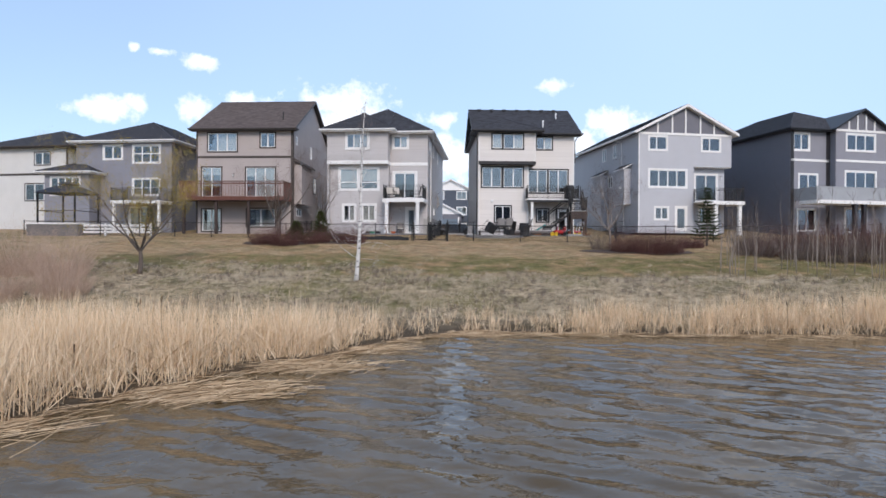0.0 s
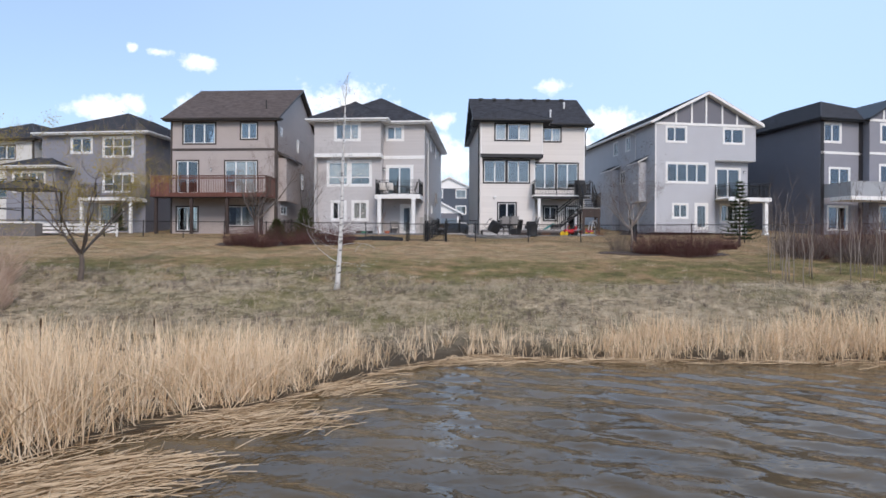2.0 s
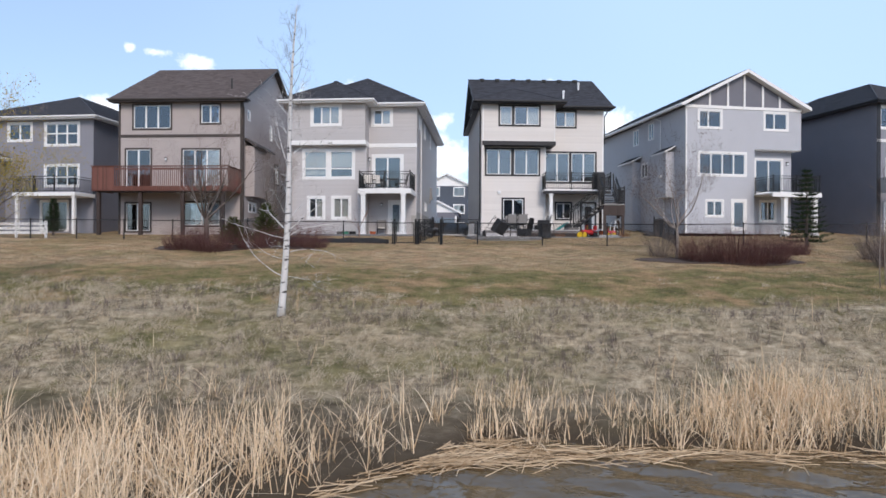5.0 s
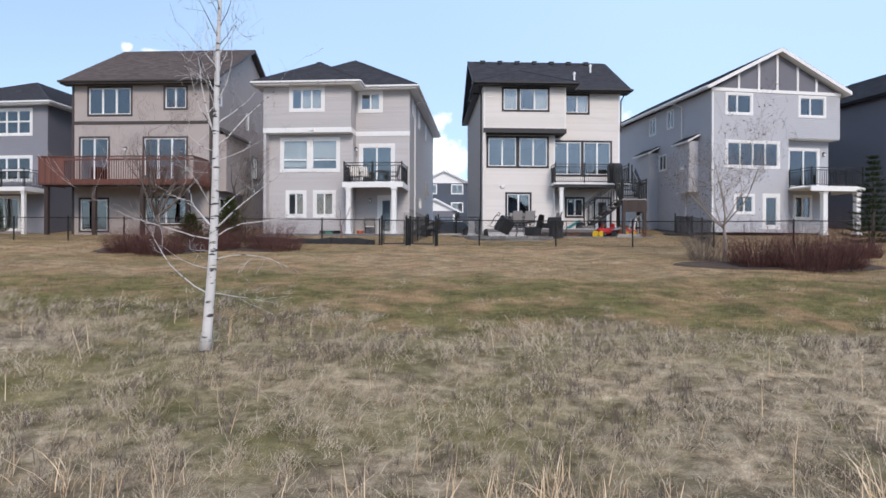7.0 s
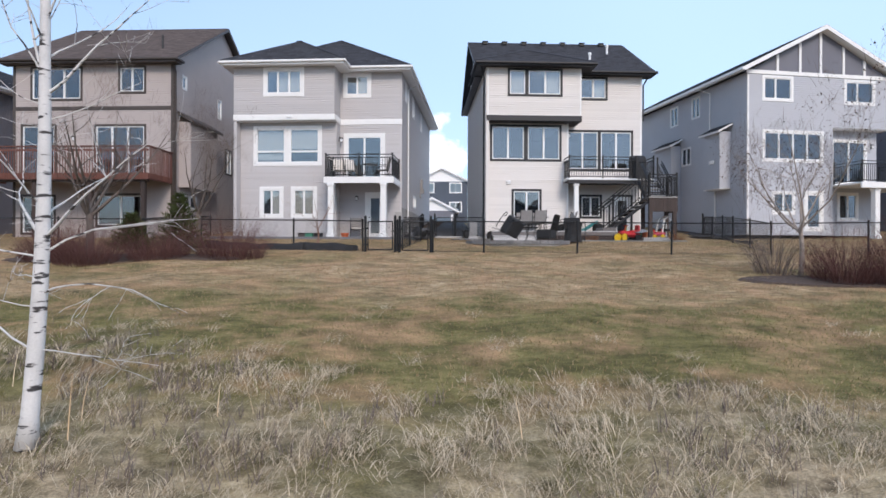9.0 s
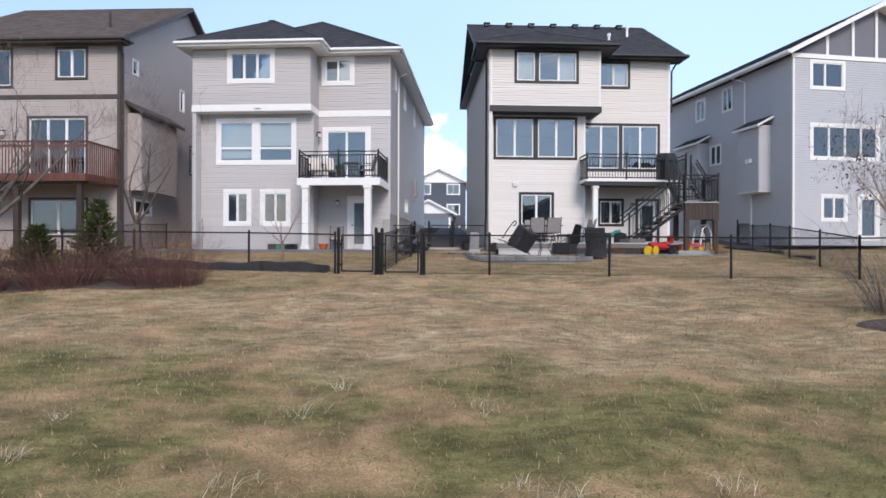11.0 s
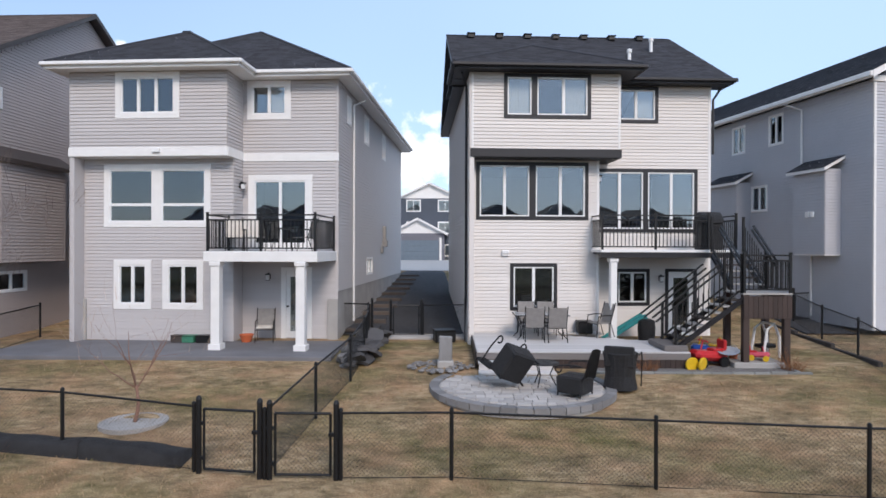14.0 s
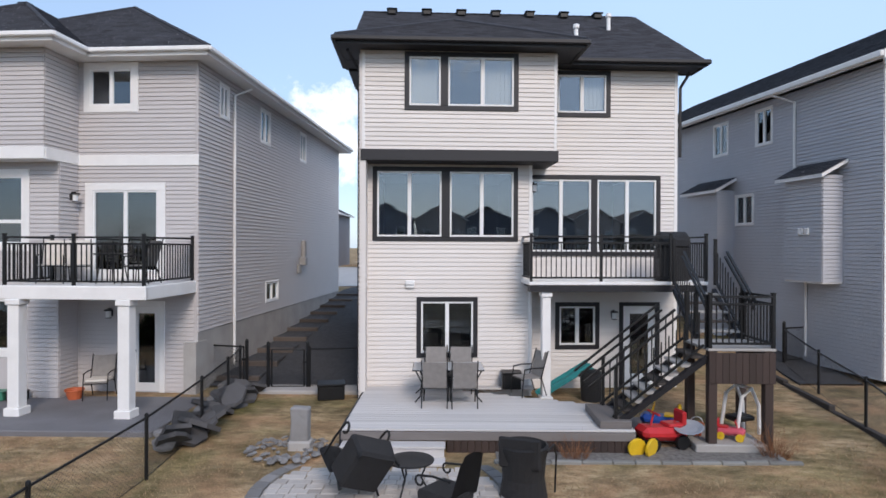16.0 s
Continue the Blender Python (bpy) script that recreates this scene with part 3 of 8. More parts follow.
def gable_roof(house, u0, u1, v0, v1, vr, ze, zr, mat, fascia, over=0.0, seed=1):
    """A roof whose ridge runs along u at vr."""
    bm = bmesh.new()
    for va, vb, za, zb in ((v0, vr, ze, zr), (v1, vr, ze, zr)):
        slab(bm, [(u0, va, za), (u1, va, za), (u1, vb, zb), (u0, vb, zb)] if va < vb else [(u1, va, za), (u0, va, za), (u0, vb, zb), (u1, vb, zb)], 0.16)
    r = part("roof", bm, fascia, house)
    courses([(u0, v0, ze), (u1, v0, ze), (u1, vr, zr), (u0, vr, zr)], (0, 1), 0, mat, r, seed=seed)
    courses([(u1, v1, ze), (u0, v1, ze), (u0, vr, zr), (u1, vr, zr)], (0, -1), 0, mat, r, seed=seed + 1)
    cap = bmesh.new()
    for i in range(int((u1 - u0) / 0.3)):
        s = u0 + 0.3 * i
        for sgn in (-1, 1):
            poly(cap, (s, vr, zr + 0.035), (s + 0.31, vr, zr + 0.03), (s + 0.31, vr + sgn * 0.14, zr - 0.045), (s, vr + sgn * 0.14, zr - 0.04))
    part("ridge_cap", cap, mat, r)
    return r


def hip_roof(house, u0, u1, v0, v1, ze, pitch, mat, fascia, seed=1, back=True):
    """A hipped roof over a rectangle whose ridge runs along v (or along u where it is wider)."""
    w, d = u1 - u0, v1 - v0
    bm = bmesh.new()
    c = [(u0, v0, ze), (u1, v0, ze), (u1, v1, ze), (u0, v1, ze)]
    if d >= w or not back:
        h = w / 2
        zr, um = ze + pitch * h, (u0 + u1) / 2
        a, b = (um, v0 + h, zr), (um, v1 - h if back else v1, zr)
        sl = [([c[0], c[1], a], (0, 1)), ([c[1], c[2], b, a], (-1, 0)), ([c[3], c[0], a, b], (1, 0))] + ([([c[2], c[3], b], (0, -1))] if back else [])
    else:
        h = d / 2
        zr, vm = ze + pitch * h, (v0 + v1) / 2
        a, b = (u0 + h, vm, zr), (u1 - h, vm, zr)
        sl = [([c[0], c[1], b, a], (0, 1)), ([c[2], c[3], a, b], (0, -1)), ([c[1], c[2], b], (-1, 0)), ([c[3], c[0], a], (1, 0))]
    for pts, up in sl:
        slab(bm, pts, 0.02)
    r = part("roof", bm, fascia, house)
    for i, (pts, up) in enumerate(sl):
        courses(pts, up, 0, mat, r, seed=seed + i)
    cap = bmesh.new()
    for p, q in [(c[0], a), (c[1], a)] + ([(c[2], b), (c[3], b)] if back else []) + [(a, b)] if (d >= w or not back) else [(c[0], a), (c[3], a), (c[1], b), (c[2], b), (a, b)]:
        tube(cap, [Vector(p) + Vector((0, 0, 0.012)), Vector(q) + Vector((0, 0, 0.012))], 0.055, 6)
    part("hip_cap", cap, mat, r)
    return r


def eaves(house, outline, ze, mat, soffit=None, inset=0.5, depth=0.2, name="fascia"):
    """Fascia boards with a gutter along the eaves and a soffit inside them; outline: the eaves' corners in plan, anticlockwise from the front left."""
    n = len(outline)
    for i in range(n):
        (x0, y0), (x1, y1) = outline[i], outline[(i + 1) % n]
        d = Vector((x1 - x0, y1 - y0, 0))
        L = d.length
        m = pose(x0, y0, 0, 0, 0, math.degrees(math.atan2(d.y, d.x)))
        f = part(name, boxm((-0.02, L + 0.02, -0.02, 0.025, ze - depth, ze + 0.01)), mat, house, m=m)
        part("gutter", boxm((-0.10, L + 0.10, -0.13, -0.021, ze - 0.115, ze - 0.005), bevel=0.02), mat, f)
    so = bmesh.new()
    poly(so, *[(x, y, ze - depth + 0.02) for x, y in outline][::-1])
    part("soffit", so, soffit or mat, house)
    return f


def railing(parent, pts, z, height=1.07, gap=0.115, mat=None, post=0.06, name="railing", posts=True, top=0.03):
    """Metal railing over plan points; every picket and post is a piece."""
    mat = mat or IRON
    pts = [(p[0], p[1], p[2] if len(p) > 2 else z) for p in pts]
    r = None
    for p, q in zip(pts, pts[1:]):
        p, q = Vector(p), Vector(q)
        L = (q - p).length
        d = (q - p) / L
        ang = math.degrees(math.atan2(d.y, d.x))
        slope = math.degrees(math.asin(max(-1, min(1, d.z))))
        m = pose(*p, 0, 0, ang) @ pose(0, 0, 0, 0, -slope, 0)
        for h in (height - 0.03, height - 0.17 if top else height - 0.03, 0.09):
            bm = box(bmesh.new(), 0, L, -0.026, 0.026, h - 0.02, h + 0.02, m=m)
            if r is None:
                r = part(name, bm, mat, parent)
            else:
                part("rail", bm, mat, r)
    pk = mesh_of("picket", boxm((-0.011, 0.011, -0.011, 0.011, 0.09, height - 0.17)), mat)
    ps = mesh_of("post", boxm((-post / 2, post / 2, -post / 2, post / 2, 0, height + 0.03), (-post * 0.65, post * 0.65, -post * 0.65, post * 0.65, height + 0.03, height + 0.05)), mat)
    for p, q in zip(pts, pts[1:]):
        p, q = Vector(p), Vector(q)
        L = Vector((q.x - p.x, q.y - p.y)).length
        n = max(1, int(L / gap))
        for i in range(1, n):
            part("picket", pk, mat, r, m=Matrix.Translation(p + (q - p) * i / n))
        k = max(1, round(L / 1.5))
        for i in range(k):
            part("post", ps, mat, r, m=Matrix.Translation(p + (q - p) * i / k))
    part("post", ps, mat, r, m=Matrix.Translation(Vector(pts[-1])))
    return r


def column(house, u, v, z0, z1, w=0.2, mat=None):
    mat = mat or TRIM_WHITE
    h = w / 2
    bm = boxm((u - h, u + h, v - h, v + h, z0 + 0.18, z1 - 0.12), (u - h - 0.05, u + h + 0.05, v - h - 0.05, v + h + 0.05, z0, z0 + 0.18),
              (u - h - 0.035, u + h + 0.035, v - h - 0.035, v + h + 0.035, z1 - 0.12, z1), bevel=0.012)
    return part("column", bm, mat, house)


def downpipe(house, pts, mat):
    return part("downpipe", tubes((pts, 0.04), sides=6), mat, house)


def lantern(house, u, v, z, ang=0):
    m = pose(u, v, z, 0, 0, ang)
    bm = boxm((-0.05, 0.05, -0.02, 0.0, -0.08, 0.08), (-0.015, 0.015, -0.12, -0.02, 0.10, 0.13), (-0.07, 0.07, -0.19, -0.05, 0.06, 0.10), (-0.05, 0.05, -0.17, -0.07, -0.12, -0.10))
    lamp = part("wall_lantern", bm, IRON, house, m=m)
    part("lantern_glass", boxm((-0.045, 0.045, -0.165, -0.075, -0.10, 0.06)), CURTAIN, lamp)
    return lamp


# ---- cream house with black trim ----
def cream_house():
    h = thing("house", "three-storey cream vinyl-sided house with black trim and a charcoal shingle roof", "house", pose(2.4, 49.55, 0, 0, 0, 3.6))
    g, ze = 3.45, 12.0
    hb = [window(h, -1.04, 0, 0, 0.99, 3.68, 10.45, 11.82, TRIM_BLACK, [(0.30, 0.37), 0.70], blind=[(0.02, 0.29, 1.0, CURTAIN), (0.71, 0.98, 0.95, CURTAIN)])]
    wall(h, -1.04, 0, 0, 4.60, 9.3, 11.85, SID_CREAM, hb, boards=True)
    wall(h, 3.56, 0, 90, 1.3, 9.3, 11.85, SID_CREAM)
    hl = [window(h, -1.09, 0.6, 0, 0.26, 3.83, 7.38, 9.2, TRIM_BLACK, [0.235, (0.47, 0.53), 0.765]),
          window(h, -1.09, 0.6, 0, 1.34, 2.84, 4.53, 6.01, TRIM_BLACK, [0.5])]
    wall(h, -1.09, 0.6, 0, 4.17, g, 9.3, SID_CREAM, hl, boards=True)
    wall(h, 3.08, 0.6, 90, 0.7, g, 9.3, SID_CREAM)
    hr = [window(h, 3.08, 1.3, 0, 0.70, 2.19, 10.62, 11.82, TRIM_BLACK, [0.5], blind=[(0.5, 1.0, 0.9, CURTAIN)]),
          window(h, 3.08, 1.3, 0, 0.02, 3.52, 7.02, 9.11, TRIM_BLACK, [0.235, (0.475, 0.525), 0.765]),
          window(h, 3.08, 1.3, 0, 0.76, 1.92, 4.6, 5.82, TRIM_BLACK, [0.5]),
          (2.55, 3.40, 3.6, 5.72)]
    wall(h, 3.08, 1.3, 0, 3.96, g, 11.85, SID_CREAM, hr, boards=True)
    wall(h, 7.04, 1.3, 90, 9.1, g, 11.85, SID_CREAM, top=lambda s: 11.85 + min(max(0, s + 0.3), max(0, 9.4 - s)) * 0.56)
    wall(h, -1.09, 10.4, -90, 10.4, g, 11.85, SID_CREAM, top=lambda s: 11.85 + min(max(0, s + 0.3), max(0, 9.4 - s)) * 0.56)
    wall(h, 7.04, 10.4, 180, 8.13, g, 11.85, SID_CREAM)
    trims(h, -1.04, 0, 0, [(-0.03, 4.64, 9.27, 9.53, 0.04)], TRIM_BLACK, "band")
    trims(h, 3.56, 0, 90, [(0, 1.3, 9.27, 9.53, 0.04)], TRIM_BLACK, "band")
    part("bay_soffit", boxm((-1.04, 3.58, 0.02, 1.29, 9.26, 9.31)), TRIM_BLACK, h)
    trims(h, -1.09, 0.6, 0, [(-0.01, 0.07, g, 9.28, 0.03), (4.10, 4.18, g, 9.28, 0.03)], TRIM_WHITE, "corner_post")
    trims(h, -1.04, 0, 0, [(0, 0.07, 9.53, 11.8, 0.03), (4.53, 4.60, 9.53, 11.8, 0.03)], TRIM_WHITE, "corner_post")
    trims(h, 3.08, 1.3, 0, [(3.88, 3.97, g, 11.8, 0.03)], TRIM_WHITE, "corner_post")
    part("foundation", boxm((-1.16, -1.02, 0.52, 1.2, 3.2, 4.85)), CONCRETE, h)
    # roof: a main gable along the front and a hip over the bay
    r = gable_roof(h, -1.5, 7.58, 0.8, 10.9, 5.85, ze, 14.98, SHINGLE_DARK, TRIM_BLACK, seed=3)
    hip = hip_roof(h, -1.6, 4.13, -0.5, 4.2, ze + 0.012, 0.5, SHINGLE_DARK, TRIM_BLACK, seed=11, back=False)
    eaves(h, [(-1.57, -0.5), (4.1, -0.5), (4.1, 0.8), (7.55, 0.8), (7.55, 1.6), (-1.57, 1.6)], ze, TRIM_BLACK, depth=0.17)
    part("rake_soffit", boxm((-1.5, -1.1, 1.6, 10.8, 11.80, 11.84)), TRIM_BLACK, h)
    vents = mesh_of("roof_vent", boxm((-0.13, 0.13, -0.12, 0.12, -0.06, 0.09), (-0.17, 0.17, -0.16, 0.16, 0.09, 0.13), bevel=0.02), IRON)
    for i in range(7):
        part("roof_vent", vents, IRON, h, m=pose(-0.55 + 1.12 * i, 5.45, 14.80))
    for u, v, z in ((4.55, 2.0, 12.75), (6.05, 3.9, 13.8)):
        part("flue_pipe", lathe([(0.06, -0.2), (0.06, 0.42), (0.09, 0.42), (0.09, 0.52), (0.03, 0.55)], 10, pose(u, v, z)), VINYL, h)
    downpipe(h, [(-1.35, -0.3, 11.75), (-1.15, 0.5, 11.5), (-1.15, 0.56, 3.5)], TRIM_BLACK)
    downpipe(h, [(7.25, 1.0, 11.75), (7.1, 1.24, 11.4), (7.1, 1.24, 9.6)], TRIM_BLACK)
    # door to the yard
    d = trims(h, 3.08, 1.3, 0, [(2.44, 2.55, 3.6, 5.82, 0.045), (3.40, 3.51, 3.6, 5.82, 0.045), (2.55, 3.40, 5.72, 5.82, 0.045)], TRIM_BLACK, "door_casing")
    dr = part("back_door", boxm((2.55, 2.73, 0.0, 0.05, 3.62, 5.72), (3.22, 3.40, 0.0, 0.05, 3.62, 5.72), (2.73, 3.22, 0.0, 0.05, 3.62, 3.95), (2.73, 3.22, 0.0, 0.05, 5.52, 5.72)), VINYL, h, m=wall_frame(3.08, 1.3, 0))
    part("pane", boxm((2.72, 3.23, 0.02, 0.028, 3.94, 5.53)), GLASS, dr)
    part("door_handle", lathe([(0.03, 0), (0.03, 0.03), (0.012, 0.035), (0.012, 0.06), (0.028, 0.065), (0.02, 0.09)], 10, pose(2.62, -0.0, 4.65, 90)), IRON, dr)
    lantern(h, 5.35, 1.28, 5.5)
    lantern(h, 3.10, 0.95, 8.75, 90)
    part("dryer_vent", boxm((-0.02, 0.2, 0.46, 0.6, 6.32, 6.42), (-0.01, 0.19, 0.5, 0.59, 6.24, 6.32), bevel=0.01), VINYL, h)
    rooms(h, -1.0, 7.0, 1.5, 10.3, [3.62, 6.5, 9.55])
    # balcony
    bz = 6.45
    part("balcony", boxm((2.82, 7.02, -0.5, 1.29, bz - 0.08, bz), bevel=0.01), TRIM_WHITE, h)
    part("beam", boxm((2.84, 7.0, -0.48, -0.2, bz - 0.24, bz - 0.085)), TRIM_BLACK, h)
    part("balcony_soffit", boxm((2.9, 6.98, -0.2, 1.28, bz - 0.14, bz - 0.085)), TRIM_BLACK, h)
    railing(h, [(2.88, 1.25), (2.88, -0.42), (6.15, -0.42)], bz, name="balcony_railing")
    railing(h, [(7.0, 1.2), (7.0, -0.42)], bz, name="balcony_railing")
    column(h, 3.25, -0.3, 3.6, bz - 0.24, 0.2)
    return h


cream_house()


# ---- warm grey house with white trim ----
def grey_house():
    h = thing("house", "three-storey warm grey vinyl-sided house with white trim and dark hipped roof", "house", pose(-7.61, 49.41, 0, 0, 0, -3.1))
    g, ze = 3.5, 12.05
    hb = [window(h, -3.42, 0, 0, 1.47, 3.50, 10.42, 11.85, TRIM_WHITE, [0.33, 0.66], edge=0.17, blind=[(0.33, 1, 0.9, CURTAIN)])]
    wall(h, -3.42, 0, 0, 4.98, 9.4, 11.9, SID_GREY, hb, boards=True)
    wall(h, 1.56, 0, 90, 1.2, 9.4, 11.9, SID_GREY)
    hl = [window(h, -3.42, 0.5, 0, 0.79, 4.25, 7.11, 9.09, TRIM_WHITE, [(0.455, 0.545)], edge=0.17, low=7.82, blind=[(0.0, 0.46, 0.92, BLIND), (0.54, 1.0, 0.6, BLIND)]),
          window(h, -3.42, 0.5, 0, 1.11, 2.33, 4.53, 6.09, TRIM_WHITE, [0.5], edge=0.17, blind=[(0.5, 1, 1, CURTAIN)]),
          window(h, -3.42, 0.5, 0, 2.70, 4.02, 4.53, 6.09, TRIM_WHITE, [0.5], edge=0.17, blind=[(0, 1, 1, CURTAIN)])]
    wall(h, -3.42, 0.5, 0, 4.98, g, 9.4, SID_GREY, hl, boards=True)
    wall(h, 1.56, 0.5, 90, 0.7, g, 9.4, SID_GREY)
    hr = [window(h, 1.56, 1.2, 0, 0.16, 1.59, 10.6, 11.85, TRIM_WHITE, [0.5], edge=0.17, blind=[(0.5, 1, 0.9, CURTAIN)]),
          window(h, 1.56, 1.2, 0, 0.20, 2.30, 6.40, 8.83, TRIM_WHITE, [0.5], edge=0.2),
          (1.45, 2.15, 3.6, 5.72)]
    wall(h, 1.56, 1.2, 0, 3.13, g, 11.9, SID_GREY, hr, boards=True)
    sd = [window(h, 4.69, 1.2, 90, 1.16, 1.78, 10.70, 11.66, TRIM_WHITE, [0.5], edge=0.07),
          window(h, 4.69, 1.2, 90, 4.12, 5.04, 10.53, 11.66, TRIM_WHITE, [0.5], edge=0.07),
          window(h, 4.69, 1.2, 90, 8.25, 9.06, 10.52, 11.67, TRIM_WHITE, [0.5], edge=0.07),
          window(h, 4.69, 1.2, 90, 4.62, 5.86, 5.40, 6.10, VINYL, [0.5], edge=0.06)]
    wall(h, 4.69, 1.2, 90, 14.5, 5.1, 11.9, SID_GREY, sd)
    for q in ((4.56, 4.70, 1.2, 15.7, 3.2, 5.1), (4.4, 4.72, 1.05, 1.6, 3.2, 4.85), (-3.46, -3.2, 0.42, 0.9, 3.2, 4.85)):
        part("foundation", boxm(q), CONCRETE, h)
    wall(h, -3.42, 15.7, -90, 15.7, g, 11.9, SID_GREY)
    wall(h, 4.69, 15.7, 180, 8.11, g, 11.9, SID_GREY)
    trims(h, -3.42, 0, 0, [(-0.03, 5.01, 9.27, 9.55, 0.05)], TRIM_WHITE, "band")
    trims(h, 1.56, 0, 90, [(0, 1.2, 9.27, 9.55, 0.05)], TRIM_WHITE, "band")
    trims(h, 1.56, 1.2, 0, [(0.02, 3.16, 9.25, 9.52, 0.05)], TRIM_WHITE, "band")
    part("bay_soffit", boxm((-3.40, 1.58, 0.02, 1.19, 9.26, 9.31)), TRIM_WHITE, h)
    trims(h, 1.56, 1.2, 0, [(3.05, 3.14, g, 9.25, 0.03), (3.05, 3.14, 9.52, 11.85, 0.03)], SID_GREY, "corner_post")
    hip_roof(h, -3.9, 5.2, 0.7, 16.2, ze, 0.615, SHINGLE_DARK, TRIM_WHITE, seed=21)
    hip_roof(h, -3.88, 2.17, -0.5, 4.6, ze + 0.012, 0.615, SHINGLE_DARK, TRIM_WHITE, seed=31, back=False)
    eaves(h, [(-3.87, -0.5), (2.13, -0.5), (2.13, 0.7), (5.17, 0.7), (5.17, 16.2), (-3.87, 16.2)], ze, TRIM_WHITE)
    vents = mesh_of("roof_vent", boxm((-0.17, 0.17, -0.16, 0.16, -0.05, 0.14), bevel=0.04), IRON)
    part("roof_vent", vents, IRON, h, m=pose(-0.95, 2.6, 13.85))
    downpipe(h, [(5.05, 3.76, 11.8), (4.76, 3.26, 11.5), (4.76, 3.26, 3.9)], TRIM_WHITE)
    trims(h, 1.56, 1.2, 0, [(1.29, 1.45, 3.55, 5.86, 0.045), (2.15, 2.29, 3.55, 5.86, 0.045), (1.45, 2.15, 5.72, 5.86, 0.045)], TRIM_WHITE, "door_casing")
    dr = part("back_door", boxm((1.45, 1.58, 0.0, 0.05, 3.55, 5.72), (2.02, 2.15, 0.0, 0.05, 3.55, 5.72), (1.58, 2.02, 0.0, 0.05, 3.55, 3.8), (1.58, 2.02, 0.0, 0.05, 5.55, 5.72)), TRIM_WHITE, h, m=wall_frame(1.56, 1.2, 0))
    part("pane", boxm((1.57, 2.03, 0.02, 0.028, 3.79, 5.56)), GLASS, dr).visible_shadow = False
    part("blind", boxm((1.57, 2.03, 0.06, 0.075, 3.79, 5.56)), BLIND, dr)
    part("door_handle", lathe([(0.03, 0), (0.03, 0.03), (0.012, 0.035), (0.012, 0.06), (0.028, 0.065), (0.02, 0.09)], 10, pose(1.51, 0, 4.6, 90)), IRON, dr)
    lantern(h, 2.45, 1.18, 5.55)
    lantern(h, 1.58, 0.9, 8.45, 90)
    part("dryer_vent", boxm((-0.75, -0.5, -0.13, 0.0, 9.38, 9.5), bevel=0.01), VINYL, h)
    part("gas_meter", boxm((4.7, 4.95, 0, 0.3, 0, 0.3), (4.7, 4.85, 0.25, 0.5, 0.25, 0.95), (4.7, 4.8, -0.3, 0.05, -0.3, 0.05), bevel=0.03), CONCRETE, h, m=pose(0, 9.43, 6.52))
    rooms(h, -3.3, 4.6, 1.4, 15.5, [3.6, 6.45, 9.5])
    bz = 6.38
    part("balcony", boxm((1.38, 4.62, -1.06, 1.19, bz - 0.07, bz), (1.34, 4.66, -1.10, -1.0, bz - 0.3, bz - 0.01), (1.34, 1.42, -1.06, 0.5, bz - 0.3, bz - 0.01), (4.58, 4.66, -1.06, 1.19, bz - 0.3, bz - 0.01), bevel=0.012), TRIM_WHITE, h)
    railing(h, [(1.43, 0.45), (1.43, -1.01), (4.57, -1.01), (4.57, 1.15)], bz, name="balcony_railing")
    column(h, 1.68, -0.96, 3.55, bz - 0.3, 0.26)
    column(h, 4.16, -0.96, 3.55, bz - 0.3, 0.26)
    return h


grey_house()


